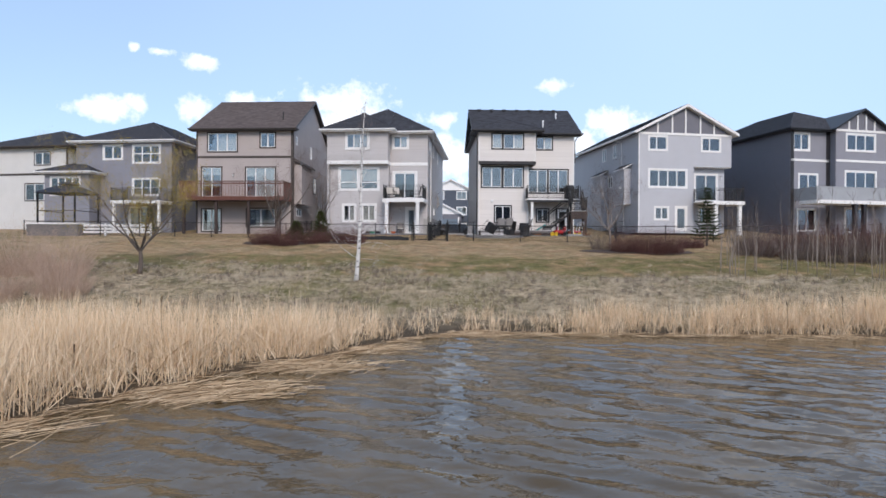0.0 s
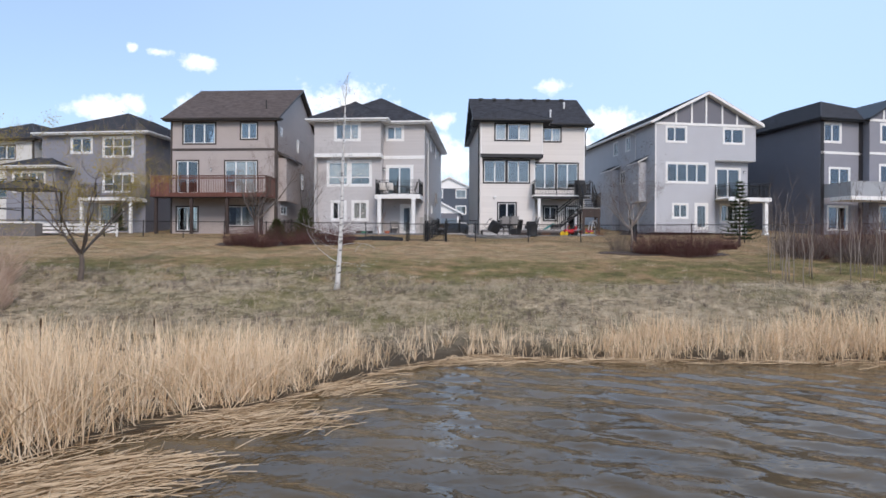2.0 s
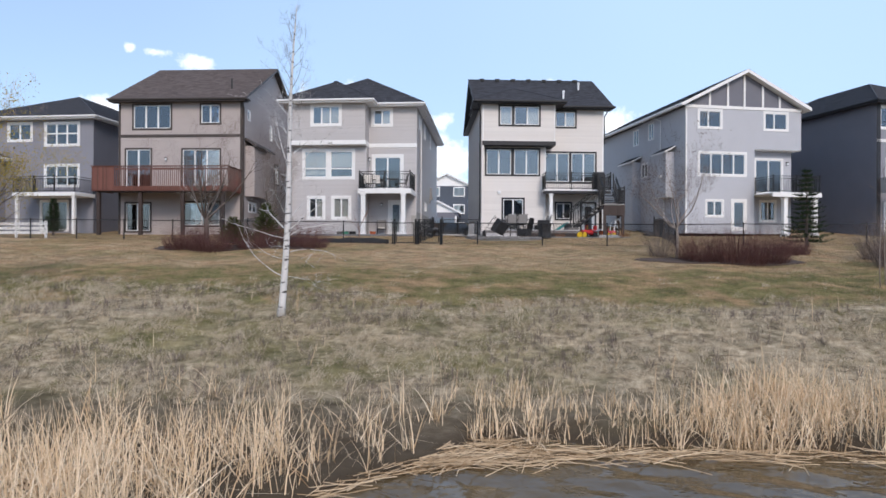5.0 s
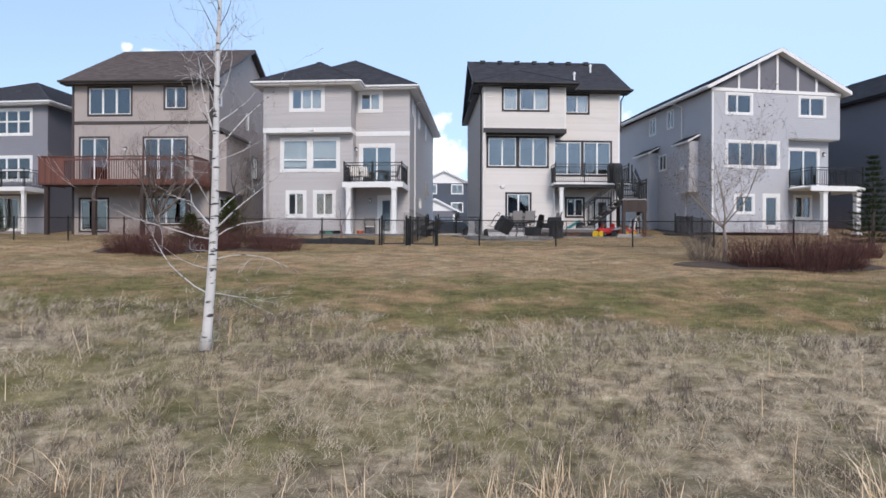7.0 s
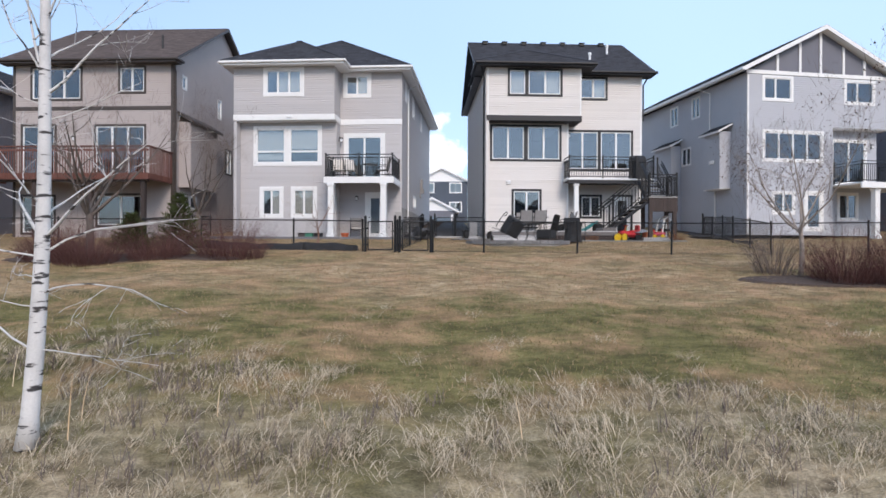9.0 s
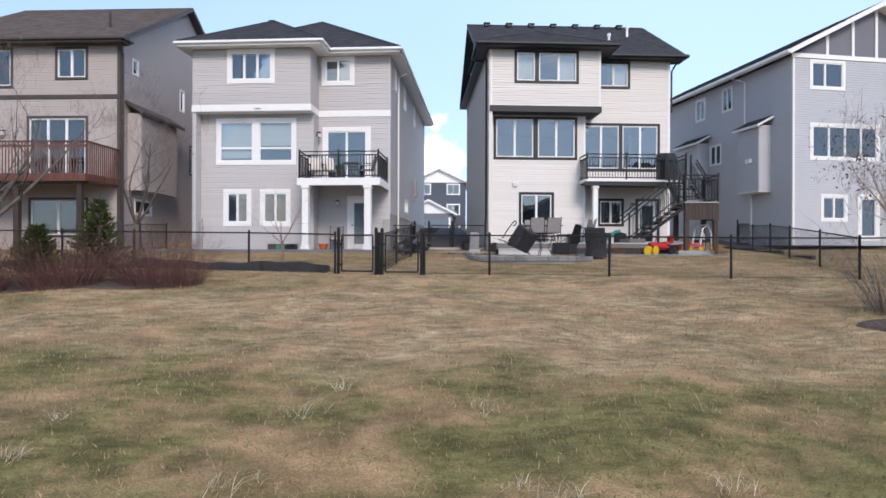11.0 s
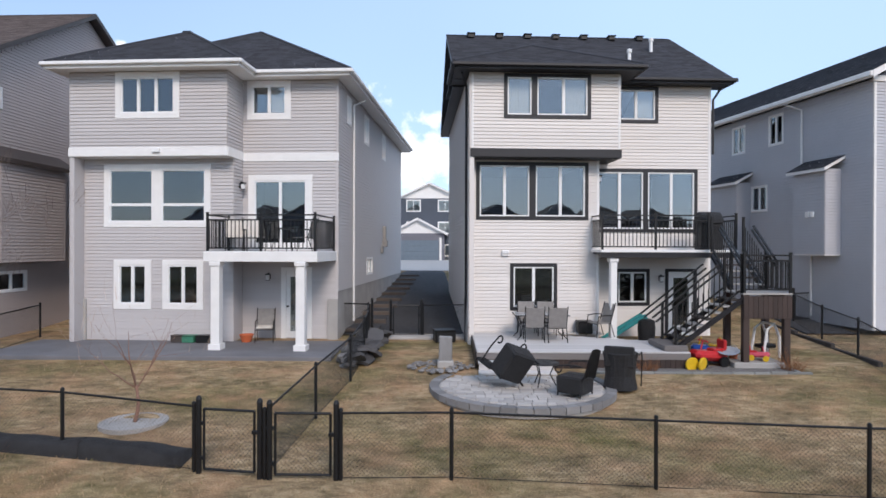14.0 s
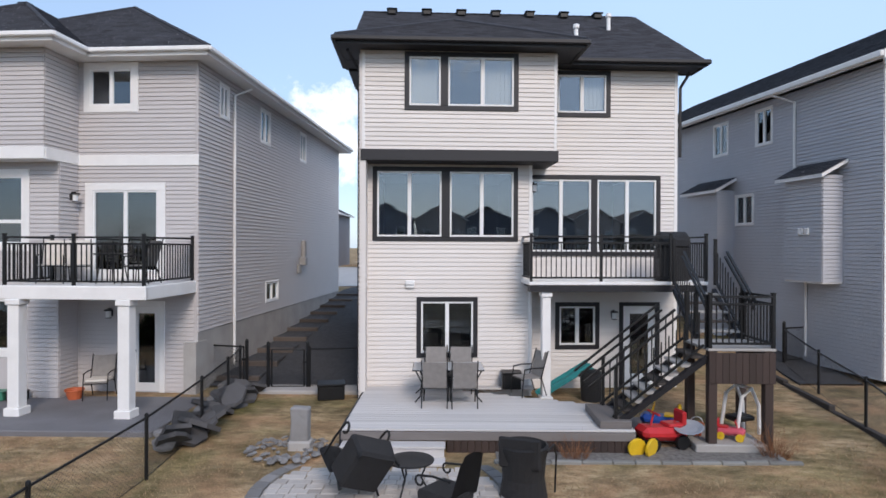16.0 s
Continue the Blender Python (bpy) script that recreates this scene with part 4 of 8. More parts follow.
# ---- taupe house with a red-brown raised deck ----
def taupe_house():
    h = thing("house", "three-storey taupe vinyl-sided house with brown trim and brown gable roof", "house", pose(-20.9, 49.2, 0, 0, 0, -1.7))
    g, ze = 3.5, 12.05
    hs = [window(h, -0.82, 0, 0, 0.88, 3.49, 10.14, 11.82, TRIM_BROWN, [0.33, 0.66], blind=[(0.34, 1, 0.95, CURTAIN)]),
          window(h, -0.82, 0, 0, 5.26, 6.65, 10.46, 11.82, TRIM_BROWN, [0.5]),
          window(h, -0.82, 0, 0, 0.40, 2.20, 6.45, 9.02, TRIM_BROWN, [0.5], blind=[(0, 1, 0.25, BLIND)]),
          window(h, -0.82, 0, 0, 4.07, 6.66, 6.45, 9.0, TRIM_BROWN, [0.33, 0.66], blind=[(0, 1, 0.3, BLIND), (0.35, 1, 1, CURTAIN)]),
          window(h, -0.82, 0, 0, 0.40, 2.17, 3.65, 5.6, TRIM_BROWN, [0.5], blind=[(0, 0.5, 1, CURTAIN)]),
          window(h, -0.82, 0, 0, 4.15, 6.67, 4.02, 5.66, TRIM_BROWN, [0.5], blind=[(0.3, 1, 1, CURTAIN)])]
    wall(h, -0.82, 0, 0, 8.0, g, 11.9, SID_TAUPE, hs)
    rs = [window(h, 7.18, 0, 90, 0.8, 1.3, 10.9, 11.6, VINYL, [], edge=0.06), window(h, 7.18, 0, 90, 5.0, 5.5, 10.3, 11.4, VINYL, [], edge=0.06),
          window(h, 7.18, 0, 90, 6.0, 7.0, 7.3, 8.8, TRIM_BROWN, [0.5], edge=0.08), window(h, 7.18, 0, 90, 1.0, 2.4, 5.0, 5.7, VINYL, [0.5], edge=0.06)]
    wall(h, 7.18, 0, 90, 11.4, g, 11.9, SID_TAUPE, rs, top=lambda s: 11.9 + min(s + 0.3, 11.7 - s) * 0.59)
    wall(h, -0.82, 11.4, -90, 11.4, g, 11.9, SID_TAUPE, top=lambda s: 11.9 + min(s + 0.3, 11.7 - s) * 0.59)
    wall(h, 7.18, 11.4, 180, 8.0, g, 11.9, SID_TAUPE)
    trims(h, -0.82, 0, 0, [(0, 8.0, 9.68, 9.86, 0.05), (0, 0.14, g, 11.85, 0.04), (7.87, 8.01, g, 11.85, 0.04)], TRIM_BROWN, "band")
    trims(h, 7.18, 0, 90, [(0, 0.14, g, 11.85, 0.04)], TRIM_BROWN, "corner_post")
    # side bump-out with its own lean-to roof
    wall(h, 7.18, 0.5, 0, 0.6, 6.0, 9.2, SID_TAUPE, name="bump_out")
    wall(h, 7.78, 0.5, 90, 3.0, 6.0, 9.2, SID_TAUPE, name="bump_out")
    bm = bmesh.new()
    slab(bm, [(7.16, 0.3, 9.75), (7.95, 0.3, 9.25), (7.95, 4.0, 9.25), (7.16, 4.0, 9.75)], 0.14)
    part("bump_out_roof", bm, TRIM_BROWN, h)
    gable_roof(h, -1.2, 7.55, -0.5, 11.9, 5.7, ze, 15.6, SHINGLE_BROWN, TRIM_BROWN, seed=41)
    eaves(h, [(-1.18, -0.5), (7.53, -0.5), (7.53, 0.05), (-1.18, 0.05)], ze, TRIM_BROWN)
    part("flue_pipe", lathe([(0.05, -0.2), (0.05, 0.6), (0.02, 0.62)], 8, pose(6.0, 1.2, 13.1)), IRON, h)
    downpipe(h, [(7.3, -0.3, 11.8), (7.26, 0.05, 11.5), (7.26, 0.05, 3.6)], TRIM_BROWN)
    lantern(h, 2.3, 0, 8.3)
    rooms(h, -0.7, 7.1, 0.2, 11.2, [3.6, 6.45, 9.5])
    dk = thing("raised_deck", "red-brown stained timber deck on posts behind the taupe house", "deck", pose(-20.9, 49.2, 0, 0, 0, -1.7))
    part("deck_floor", boxm((-1.15, 7.05, -2.1, -0.03, 6.30, 6.40)), WOOD_RED, dk)
    part("rim_joist", boxm((-1.2, 7.1, -2.16, -2.10, 6.10, 6.38), (-1.2, -1.15, -2.1, -0.03, 6.1, 6.38), (7.05, 7.1, -2.1, -0.03, 6.1, 6.38)), WOOD_RED, dk)
    bd = mesh_of("baluster", boxm((-0.05, 0.05, -0.012, 0.012, 6.15, 7.55), bevel=0.005), WOOD_RED)
    for i in range(13):                                            # close boards at the open end
        part("baluster", bd, WOOD_RED, dk, m=pose(-1.13 + 0.108 * i, -2.18, 0))
    for i in range(54):
        part("baluster", bd, WOOD_RED, dk, m=pose(0.3 + 0.125 * i, -2.18, 0) @ Matrix.Diagonal((0.4, 1, 1, 1)))
    for i in range(16):
        part("baluster", bd, WOOD_RED, dk, m=pose(7.13, -2.05 + 0.13 * i, 0, 0, 0, 90) @ Matrix.Diagonal((0.7, 1, 1, 1)))
    part("top_rail", boxm((-1.23, 7.17, -2.24, -2.10, 7.55, 7.60), (7.05, 7.19, -2.1, -0.03, 7.55, 7.60), (-1.23, -1.09, -2.1, -0.03, 7.55, 7.60), (0.25, 7.13, -2.2, -2.15, 7.36, 7.45)), WOOD_RED, dk)
    for u in (-0.9, 1.7, 4.3, 6.75):
        part("deck_post", boxm((u - 0.1, u + 0.1, -2.0, -1.8, 3.2, 6.3), bevel=0.01), WOOD_DARK, dk)
    part("beam", boxm((-1.05, 6.95, -2.03, -1.77, 6.02, 6.28)), WOOD_DARK, dk)


taupe_house()


# ---- pale blue-grey house with a front gable ----
def blue_house():
    h = thing("house", "three-storey pale blue-grey vinyl-sided house with panelled gable and white trim", "house", pose(15.6, 51.4, 0, 0, 0, 10.5))
    g, ze = 3.8, 12.25
    u0, u1, um = -0.95, 7.46, 3.25
    hs = [window(h, u0, 0, 0, 0.83, 2.62, 10.66, 11.98, TRIM_WHITE, [0.42], edge=0.13, blind=[(0.42, 1, 1, CURTAIN)]),
          window(h, u0, 0, 0, 5.59, 7.47, 10.66, 11.98, TRIM_WHITE, [0.42], edge=0.13, blind=[(0.42, 1, 1, CURTAIN)])]
    wall(h, u0, 0, 0, 8.41, 9.45, 12.1, SID_BLUE, hs)
    hl = [window(h, u0, 0, 0, 0.84, 4.40, 7.55, 9.21, TRIM_WHITE, [0.25, 0.5, 0.75], edge=0.15, blind=[(0.3, 1, 1, CURTAIN)]),
          window(h, u0, 0, 0, 1.39, 2.75, 4.85, 6.06, TRIM_WHITE, [0.5], edge=0.13),
          window(h, u0, 0, 0, 3.25, 4.40, 4.0, 6.1, TRIM_WHITE, [], edge=0.2, blind=[(0, 1, 1, CURTAIN)])]
    wall(h, u0, 0, 0, 4.95, g, 9.45, SID_BLUE, hl)
    wall(h, 4.0, 0, 90, 0.6, g, 9.45, SID_BLUE)
    hr = [window(h, 4.0, 0.6, 0, 0.4, 2.6, 6.5, 8.95, TRIM_WHITE, [0.5], edge=0.13, blind=[(0.5, 1, 1, CURTAIN)]),
          window(h, 4.0, 0.6, 0, 0.8, 2.1, 4.6, 6.12, TRIM_WHITE, [0.5], edge=0.13)]
    wall(h, 4.0, 0.6, 0, 3.2, g, 9.45, SID_BLUE, hr)
    part("bay_soffit", boxm((4.0, u1, 0.02, 0.7, 9.40, 9.45)), TRIM_WHITE, h)
    ls = [window(h, u0, 15, -90, 7.7, 8.6, 10.62, 11.85, VINYL, [0.5], edge=0.06), window(h, u0, 15, -90, 10.05, 10.9, 10.65, 11.9, TRIM_WHITE, [0.5], edge=0.06),
          window(h, u0, 15, -90, 9.0, 10.0, 8.02, 9.12, TRIM_WHITE, [0.5], edge=0.06, blind=[(0.5, 1, 1, CURTAIN)])]
    wall(h, u0, 15, -90, 15, g, 12.1, SID_BLUE, ls)
    wall(h, 7.2, 0.6, 90, 14.4, g, 9.45, SID_BLUE)
    wall(h, u1, 0, 90, 15, 9.45, 12.1, SID_BLUE)
    wall(h, u1, 15, 180, 8.41, g, 12.1, SID_BLUE)
    # gable panels between white battens
    for vv in (0.0, 14.9):
        bm = bmesh.new()
        a = [bm.verts.new((x, vv, z)) for x, z in ((u0, 12.1), (u1, 12.1), (um, 14.44))]
        b = [bm.verts.new((x, vv + 0.1, z)) for x, z in ((u0, 12.1), (u1, 12.1), (um, 14.44))]
        bm.faces.new(a), bm.faces.new(b[::-1])
        for k in range(3):
            bm.faces.new((a[k], b[k], b[(k + 1) % 3], a[(k + 1) % 3]))
        part("gable_panel", bm, SID_SLATE, h)
    for u in (0.75, 2.05, 3.25, 4.6, 5.85):
        top = 14.42 - abs(u - um) * 0.51 - 0.06
        part("batten", boxm((u - 0.065, u + 0.065, -0.05, 0.0, 12.2, top)), TRIM_WHITE, h)
    trims(h, u0, 0, 0, [(-0.05, 8.46, 12.02, 12.22, 0.06)], TRIM_WHITE, "band")
    trims(h, u0, 0, 0, [(0, 0.1, g, 12.0, 0.03)], TRIM_WHITE, "corner_post")
    bm = bmesh.new()
    ridge = 14.62
    for sgn, ue in ((-1, u0 - 0.45), (1, u1 + 0.45)):
        pts = [(ue, -0.45, ze), (um, -0.45, ridge), (um, 15.4, ridge), (ue, 15.4, ze)]
        slab(bm, pts if sgn > 0 else pts[::-1], 0.22)
    r = part("roof", bm, TRIM_WHITE, h)
    for sgn, ue in ((-1, u0 - 0.45), (1, u1 + 0.45)):
        courses([(ue, -0.45, ze), (um, -0.45, ridge), (um, 15.4, ridge), (ue, 15.4, ze)], (-sgn, 0), 0, SHINGLE_DARK, r, seed=51 + sgn)
    part("gutter", boxm((u0 - 0.57, u0 - 0.45, -0.45, 15.4, ze - 0.18, ze - 0.02), bevel=0.02), TRIM_WHITE, h)
    downpipe(h, [(u0 - 0.5, 3.55, ze - 0.2), (u0 - 0.06, 3.1, ze - 0.5), (u0 - 0.06, 3.1, 9.3)], TRIM_WHITE)
    downpipe(h, [(u0 - 0.06, 2.6, 6.25), (u0 - 0.06, 2.6, 4.0)], TRIM_WHITE)
    for vv in (1.75, 1.98):
        part("vent_hood", boxm((u0 - 0.74, u0 - 0.66, vv, vv + 0.16, 7.62, 7.82), bevel=0.015), VINYL, h)
    # bump-outs along the side, each with a small roof
    for v0, v1, z0 in ((1.3, 2.75, 6.3), (6.1, 8.0, 3.8)):
        wall(h, u0 - 0.65, v1, -90, v1 - v0, z0, 9.3, SID_BLUE, name="bump_out")
        wall(h, u0 - 0.65, v0, 0, 0.65, z0, 9.3, SID_BLUE, name="bump_out")
        bm = bmesh.new()
        slab(bm, [(u0 - 0.85, v0 - 0.2, 9.3), (u0, v0 - 0.2, 9.75), (u0, v1 + 0.2, 9.75), (u0 - 0.85, v1 + 0.2, 9.3)], 0.1)
        rr = part("bump_out_roof", bm, TRIM_WHITE, h)
        courses([(u0 - 0.85, v0 - 0.2, 9.31), (u0, v0 - 0.2, 9.76), (u0, v1 + 0.2, 9.76), (u0 - 0.85, v1 + 0.2, 9.31)], (1, 0), 0, SHINGLE_DARK, rr, seed=60)
        part("bump_out_floor", boxm((u0 - 0.65, u0, v0, v1, z0 - 0.05, z0)), TRIM_WHITE, h)
    lantern(h, 6.85, 0.6, 8.6)
    rooms(h, u0 + 0.1, 7.1, 0.8, 14.8, [3.9, 6.55, 9.6])
    bz = 6.42
    part("balcony", boxm((4.0, 7.4, -1.85, 0.59, bz - 0.08, bz), (3.95, 7.45, -1.9, -1.8, bz - 0.3, bz - 0.01), (7.35, 7.45, -1.85, 0.55, bz - 0.3, bz - 0.01), bevel=0.01), TRIM_WHITE, h)
    railing(h, [(4.05, -0.05), (4.05, -1.8), (7.35, -1.8), (7.35, 0.55)], bz, name="balcony_railing")
    column(h, 5.0, -1.6, 3.6, bz - 0.3, 0.28)
    column(h, 7.15, -1.6, 3.6, bz - 0.3, 0.28)


blue_house()


# ---- the remaining houses of the row ----
def slate_house():
    h = thing("house", "slate grey vinyl-sided house with white bands and a long pale balcony", "house", pose(28.1, 52.6, 0, 0, 0, 15))
    g, ze = 3.6, 12.75
    hl = [window(h, -0.31, 0, 0, 0.16, 1.95, 10.84, 12.46, TRIM_WHITE, [0.5], edge=0.15, blind=[(0.5, 1, 1, CURTAIN)]),
          window(h, -0.31, 0, 0, 0.74, 2.8, 6.6, 9.0, TRIM_WHITE, [0.5], edge=0.13),
          window(h, -0.31, 0, 0, 0.6, 2.6, 4.0, 6.0, TRIM_WHITE, [0.5], edge=0.13)]
    wall(h, -0.31, 0, 0, 4.0, g, 12.6, SID_MID, hl)
    hr = [window(h, 3.69, -0.6, 0, 1.0, 4.2, 10.9, 12.5, TRIM_WHITE, [0.33, 0.66], edge=0.15, blind=[(0.3, 1, 1, CURTAIN)]),
          window(h, 3.69, -0.6, 0, 0.9, 4.3, 7.4, 9.3, TRIM_WHITE, [0.33, 0.66], edge=0.15),
          window(h, 3.69, -0.6, 0, 0.9, 3.3, 3.9, 6.1, TRIM_WHITE, [0.5], edge=0.13)]
    wall(h, 3.69, -0.6, 0, 5.4, g, 12.6, SID_MID, hr)
    wall(h, 3.69, 0, -90, 0.6, g, 12.6, SID_MID)
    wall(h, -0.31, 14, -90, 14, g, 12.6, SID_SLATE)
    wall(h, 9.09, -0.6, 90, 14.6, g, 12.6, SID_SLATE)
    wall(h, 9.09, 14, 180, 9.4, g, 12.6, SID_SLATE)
    trims(h, -0.31, 0, 0, [(0, 4.0, 10.0, 10.2, 0.05)], TRIM_WHITE, "band")
    trims(h, 3.69, -0.6, 0, [(0, 5.4, 10.0, 10.2, 0.05), (0, 5.4, 12.6, 12.8, 0.05)], TRIM_WHITE, "band")
    trims(h, -0.31, 0, 0, [(0, 0.3, g, 12.6, 0.05), (3.6, 3.99, g, 12.6, 0.05)], TRIM_BLACK, "corner_post")
    hip_roof(h, -0.8, 9.6, -0.5, 14.5, ze, 0.5, SHINGLE_DARK, TRIM_BLACK, seed=71)
    eaves(h, [(-0.78, -0.5), (9.58, -0.5), (9.58, 14.4), (-0.78, 14.4)], ze, TRIM_BLACK)
    bm = bmesh.new()
    a = [bm.verts.new(p) for p in ((3.5, -0.62, 12.8), (9.3, -0.62, 12.8), (6.4, -0.62, 14.5))]
    b = [bm.verts.new(p) for p in ((3.5, -0.5, 12.8), (9.3, -0.5, 12.8), (6.4, -0.5, 14.5))]
    bm.faces.new(a), bm.faces.new(b[::-1])
    for k in range(3):
        bm.faces.new((a[k], b[k], b[(k + 1) % 3], a[(k + 1) % 3]))
    part("gable_panel", bm, SID_SLATE, h)
    for u in (5.0, 5.9, 6.8, 7.7):
        part("batten", boxm((u - 0.07, u + 0.07, -0.68, -0.62, 12.8, 14.4 - abs(u - 6.4) * 0.6)), TRIM_WHITE, h)
    bm = bmesh.new()
    slab(bm, [(3.3, -1.0, 12.78), (6.4, -1.0, 14.62), (6.4, 6, 14.62), (3.3, 6, 12.78)][::-1], 0.16)
    slab(bm, [(9.5, -1.0, 12.78), (6.4, -1.0, 14.62), (6.4, 6, 14.62), (9.5, 6, 12.78)], 0.16)
    part("gable_roof", bm, TRIM_BLACK, h)
    rooms(h, -0.2, 9.0, 0.2, 13.8, [3.7, 6.6, 9.9])
    bz = 6.55
    part("balcony", boxm((0.0, 9.0, -2.4, -0.62, bz - 0.3, bz), bevel=0.01), TRIM_WHITE, h)
    part("balcony_panel", boxm((0.0, 9.0, -2.4, -2.36, bz, bz + 1.05), (0.0, 0.04, -2.36, -0.02, bz, bz + 1.05), (0.0, 9.0, -2.43, -2.33, bz + 1.05, bz + 1.1)), material("frosted_balcony_glass", (0.33, 0.34, 0.36), 0.3, vary=0.08, scale=1.5, fine=30, bump=0.0), h, "pale translucent balcony panel")
    for u in (4.0, 4.9, 8.6):
        column(h, u, -2.2, 3.4, bz - 0.3, 0.3, TRIM_BLACK)


slate_house()


def mid_grey_house():
    h = thing("house", "mid-grey vinyl-sided house with white trimmed windows and a dark hipped roof", "house", pose(-25.2, 52.5, 0, 0, 0, -5))
    g, ze = 3.6, 11.75
    u0 = -9.15
    hs = [window(h, u0, 0, 0, 2.5, 4.45, 10.05, 11.45, TRIM_WHITE, [0.5], edge=0.15),
          window(h, u0, 0, 0, 5.3, 8.0, 9.7, 11.42, TRIM_WHITE, [0.33, 0.66], edge=0.15, low=10.6),
          window(h, u0, 0, 0, 5.3, 8.0, 6.86, 8.5, TRIM_WHITE, [0.33, 0.66], edge=0.15, low=7.6),
          window(h, u0, 0, 0, 5.0, 7.2, 3.8, 6.0, TRIM_WHITE, [0.5], edge=0.13)]
    wall(h, u0, 0, 0, 9.0, g, 11.6, SID_MID, hs)
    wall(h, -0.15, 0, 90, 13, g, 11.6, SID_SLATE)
    wall(h, u0, 13, -90, 13, g, 11.6, SID_MID)
    wall(h, -0.15, 13, 180, 9.0, g, 11.6, SID_MID)
    hl = [window(h, -11.0, -1.5, 0, 0.5, 3.4, 6.8, 8.5, TRIM_WHITE, [0.25, 0.5, 0.75], edge=0.13)]
    wall(h, -11.0, -1.5, 0, 4.2, g, 8.8, SID_MID, hl, name="wing")
    wall(h, -6.8, -1.5, 90, 1.5, g, 8.8, SID_MID, name="wing")
    wall(h, -11.0, 5, -90, 6.5, g, 8.8, SID_MID, name="wing")
    hip_roof(h, -11.5, -6.3, -2.0, 5.5, 8.9, 0.42, SHINGLE_DARK, TRIM_WHITE, seed=83)
    eaves(h, [(-11.48, -2.0), (-6.32, -2.0), (-6.32, 5.4), (-11.48, 5.4)], 8.9, TRIM_WHITE)
    hip_roof(h, u0 - 0.5, 0.35, -0.5, 13.5, ze, 0.5, SHINGLE_DARK, TRIM_WHITE, seed=81)
    eaves(h, [(u0 - 0.48, -0.5), (0.33, -0.5), (0.33, 13.4), (u0 - 0.48, 13.4)], ze, TRIM_WHITE)
    rooms(h, u0 + 0.1, -0.3, 0.2, 12.8, [3.7, 6.5, 9.4])
    part("balcony", boxm((-4.5, 0.0, -2.0, -0.02, 6.1, 6.35), bevel=0.01), TRIM_WHITE, h)
    railing(h, [(-4.45, -0.1), (-4.45, -1.95), (-0.05, -1.95), (-0.05, -0.1)], 6.35, name="balcony_railing")
    column(h, -4.3, -1.8, 3.4, 6.1, 0.2)
    column(h, -0.2, -1.8, 3.4, 6.1, 0.2)


mid_grey_house()


def white_house():
    h = thing("house", "off-white stuccoed house with dark corner trim at the row's end", "house", pose(-36.2, 55.0, 0, 0, 0, -8))
    g, ze = 3.8, 11.7
    hs = [window(h, -9, 0, 0, 5.4, 7.2, 9.9, 11.2, TRIM_BROWN, [0.5], edge=0.1), window(h, -9, 0, 0, 4.4, 7.6, 6.6, 8.3, TRIM_BROWN, [0.33, 0.66], edge=0.1)]
    wall(h, -9, 0, 0, 9, g, 11.55, SID_WHITE, hs)
    wall(h, 0, 0, 90, 11, g, 11.55, SID_WHITE)
    wall(h, -9, 11, -90, 11, g, 11.55, SID_WHITE)
    wall(h, 0, 11, 180, 9, g, 11.55, SID_WHITE)
    trims(h, -9, 0, 0, [(8.8, 9.02, g, 11.5, 0.05), (0, 9, 9.0, 9.2, 0.04)], TRIM_BROWN, "corner_post")
    hip_roof(h, -9.5, 0.5, -0.5, 11.5, ze, 0.45, SHINGLE_DARK, TRIM_BROWN, seed=91)
    eaves(h, [(-9.48, -0.5), (0.48, -0.5), (0.48, 11.4), (-9.48, 11.4)], ze, TRIM_BROWN)
    rooms(h, -8.9, -0.1, 0.2, 10.8, [3.9, 6.5, 9.4])


white_house()

# ---- yards: slabs, path, steps ----
GRAVEL = material("dark_crushed_gravel", (0.055, 0.055, 0.06), 0.95, vary=0.5, scale=9, fine=120, bump=0.9)
GRAVEL_GREY = material("grey_pea_gravel", (0.17, 0.16, 0.15), 0.95, vary=0.5, scale=14, fine=90, bump=0.9)
EDGE_STONE = material("worn_grey_edging_stone", (0.20, 0.20, 0.19), 0.9, vary=0.3, scale=5, fine=60, bump=0.5, per="object")
STONE = material("grey_landscape_stone", (0.22, 0.215, 0.215), 0.9, vary=0.35, scale=5, fine=50, bump=0.6, per="object")
PAVER = material("sand_grey_concrete_pavers", (0.42, 0.395, 0.375), 0.9, vary=0.22, scale=5, fine=60, bump=0.4, per="object")
PAVER_EDGE = material("charcoal_concrete_edgers", (0.20, 0.195, 0.195), 0.9, vary=0.25, scale=5, fine=60, bump=0.4, per="object")
DRIVE = material("pale_concrete_driveway", (0.36, 0.355, 0.35), 0.9, vary=0.1, scale=1, fine=40, bump=0.1)
TIE = material("old_dark_timber", (0.05, 0.042, 0.038), 0.85, vary=0.35, scale=4, fine=50, bump=0.5, per="object")


TIE_BROWN = material("weathered_brown_timber", (0.085, 0.068, 0.058), 0.85, vary=0.35, scale=4, fine=50, bump=0.5, per="object")


def strip(name, x0, x1, ys, mat, label, category, lift=0.03):
    """A strip of surface that follows the land."""
    bm = bmesh.new()
    rows = []
    for y in ys:
        za, zb = ground_z(x0(y), y) + lift, ground_z(x1(y), y) + lift
        rows.append((bm.verts.new((x0(y), y, za)), bm.verts.new((x1(y), y, zb))))
    for a, b in zip(rows, rows[1:]):
        bm.faces.new((a[0], a[1], b[1], b[0]))
    for i in (0, 1):
        low = [bm.verts.new(r[i].co - Vector((0, 0, lift + 0.1))) for r in rows]
        for j in range(len(rows) - 1):
            bm.faces.new((rows[j][i], rows[j + 1][i], low[j + 1], low[j]))
    return tagged(part(name, bm, mat), label, category, kind="structure")


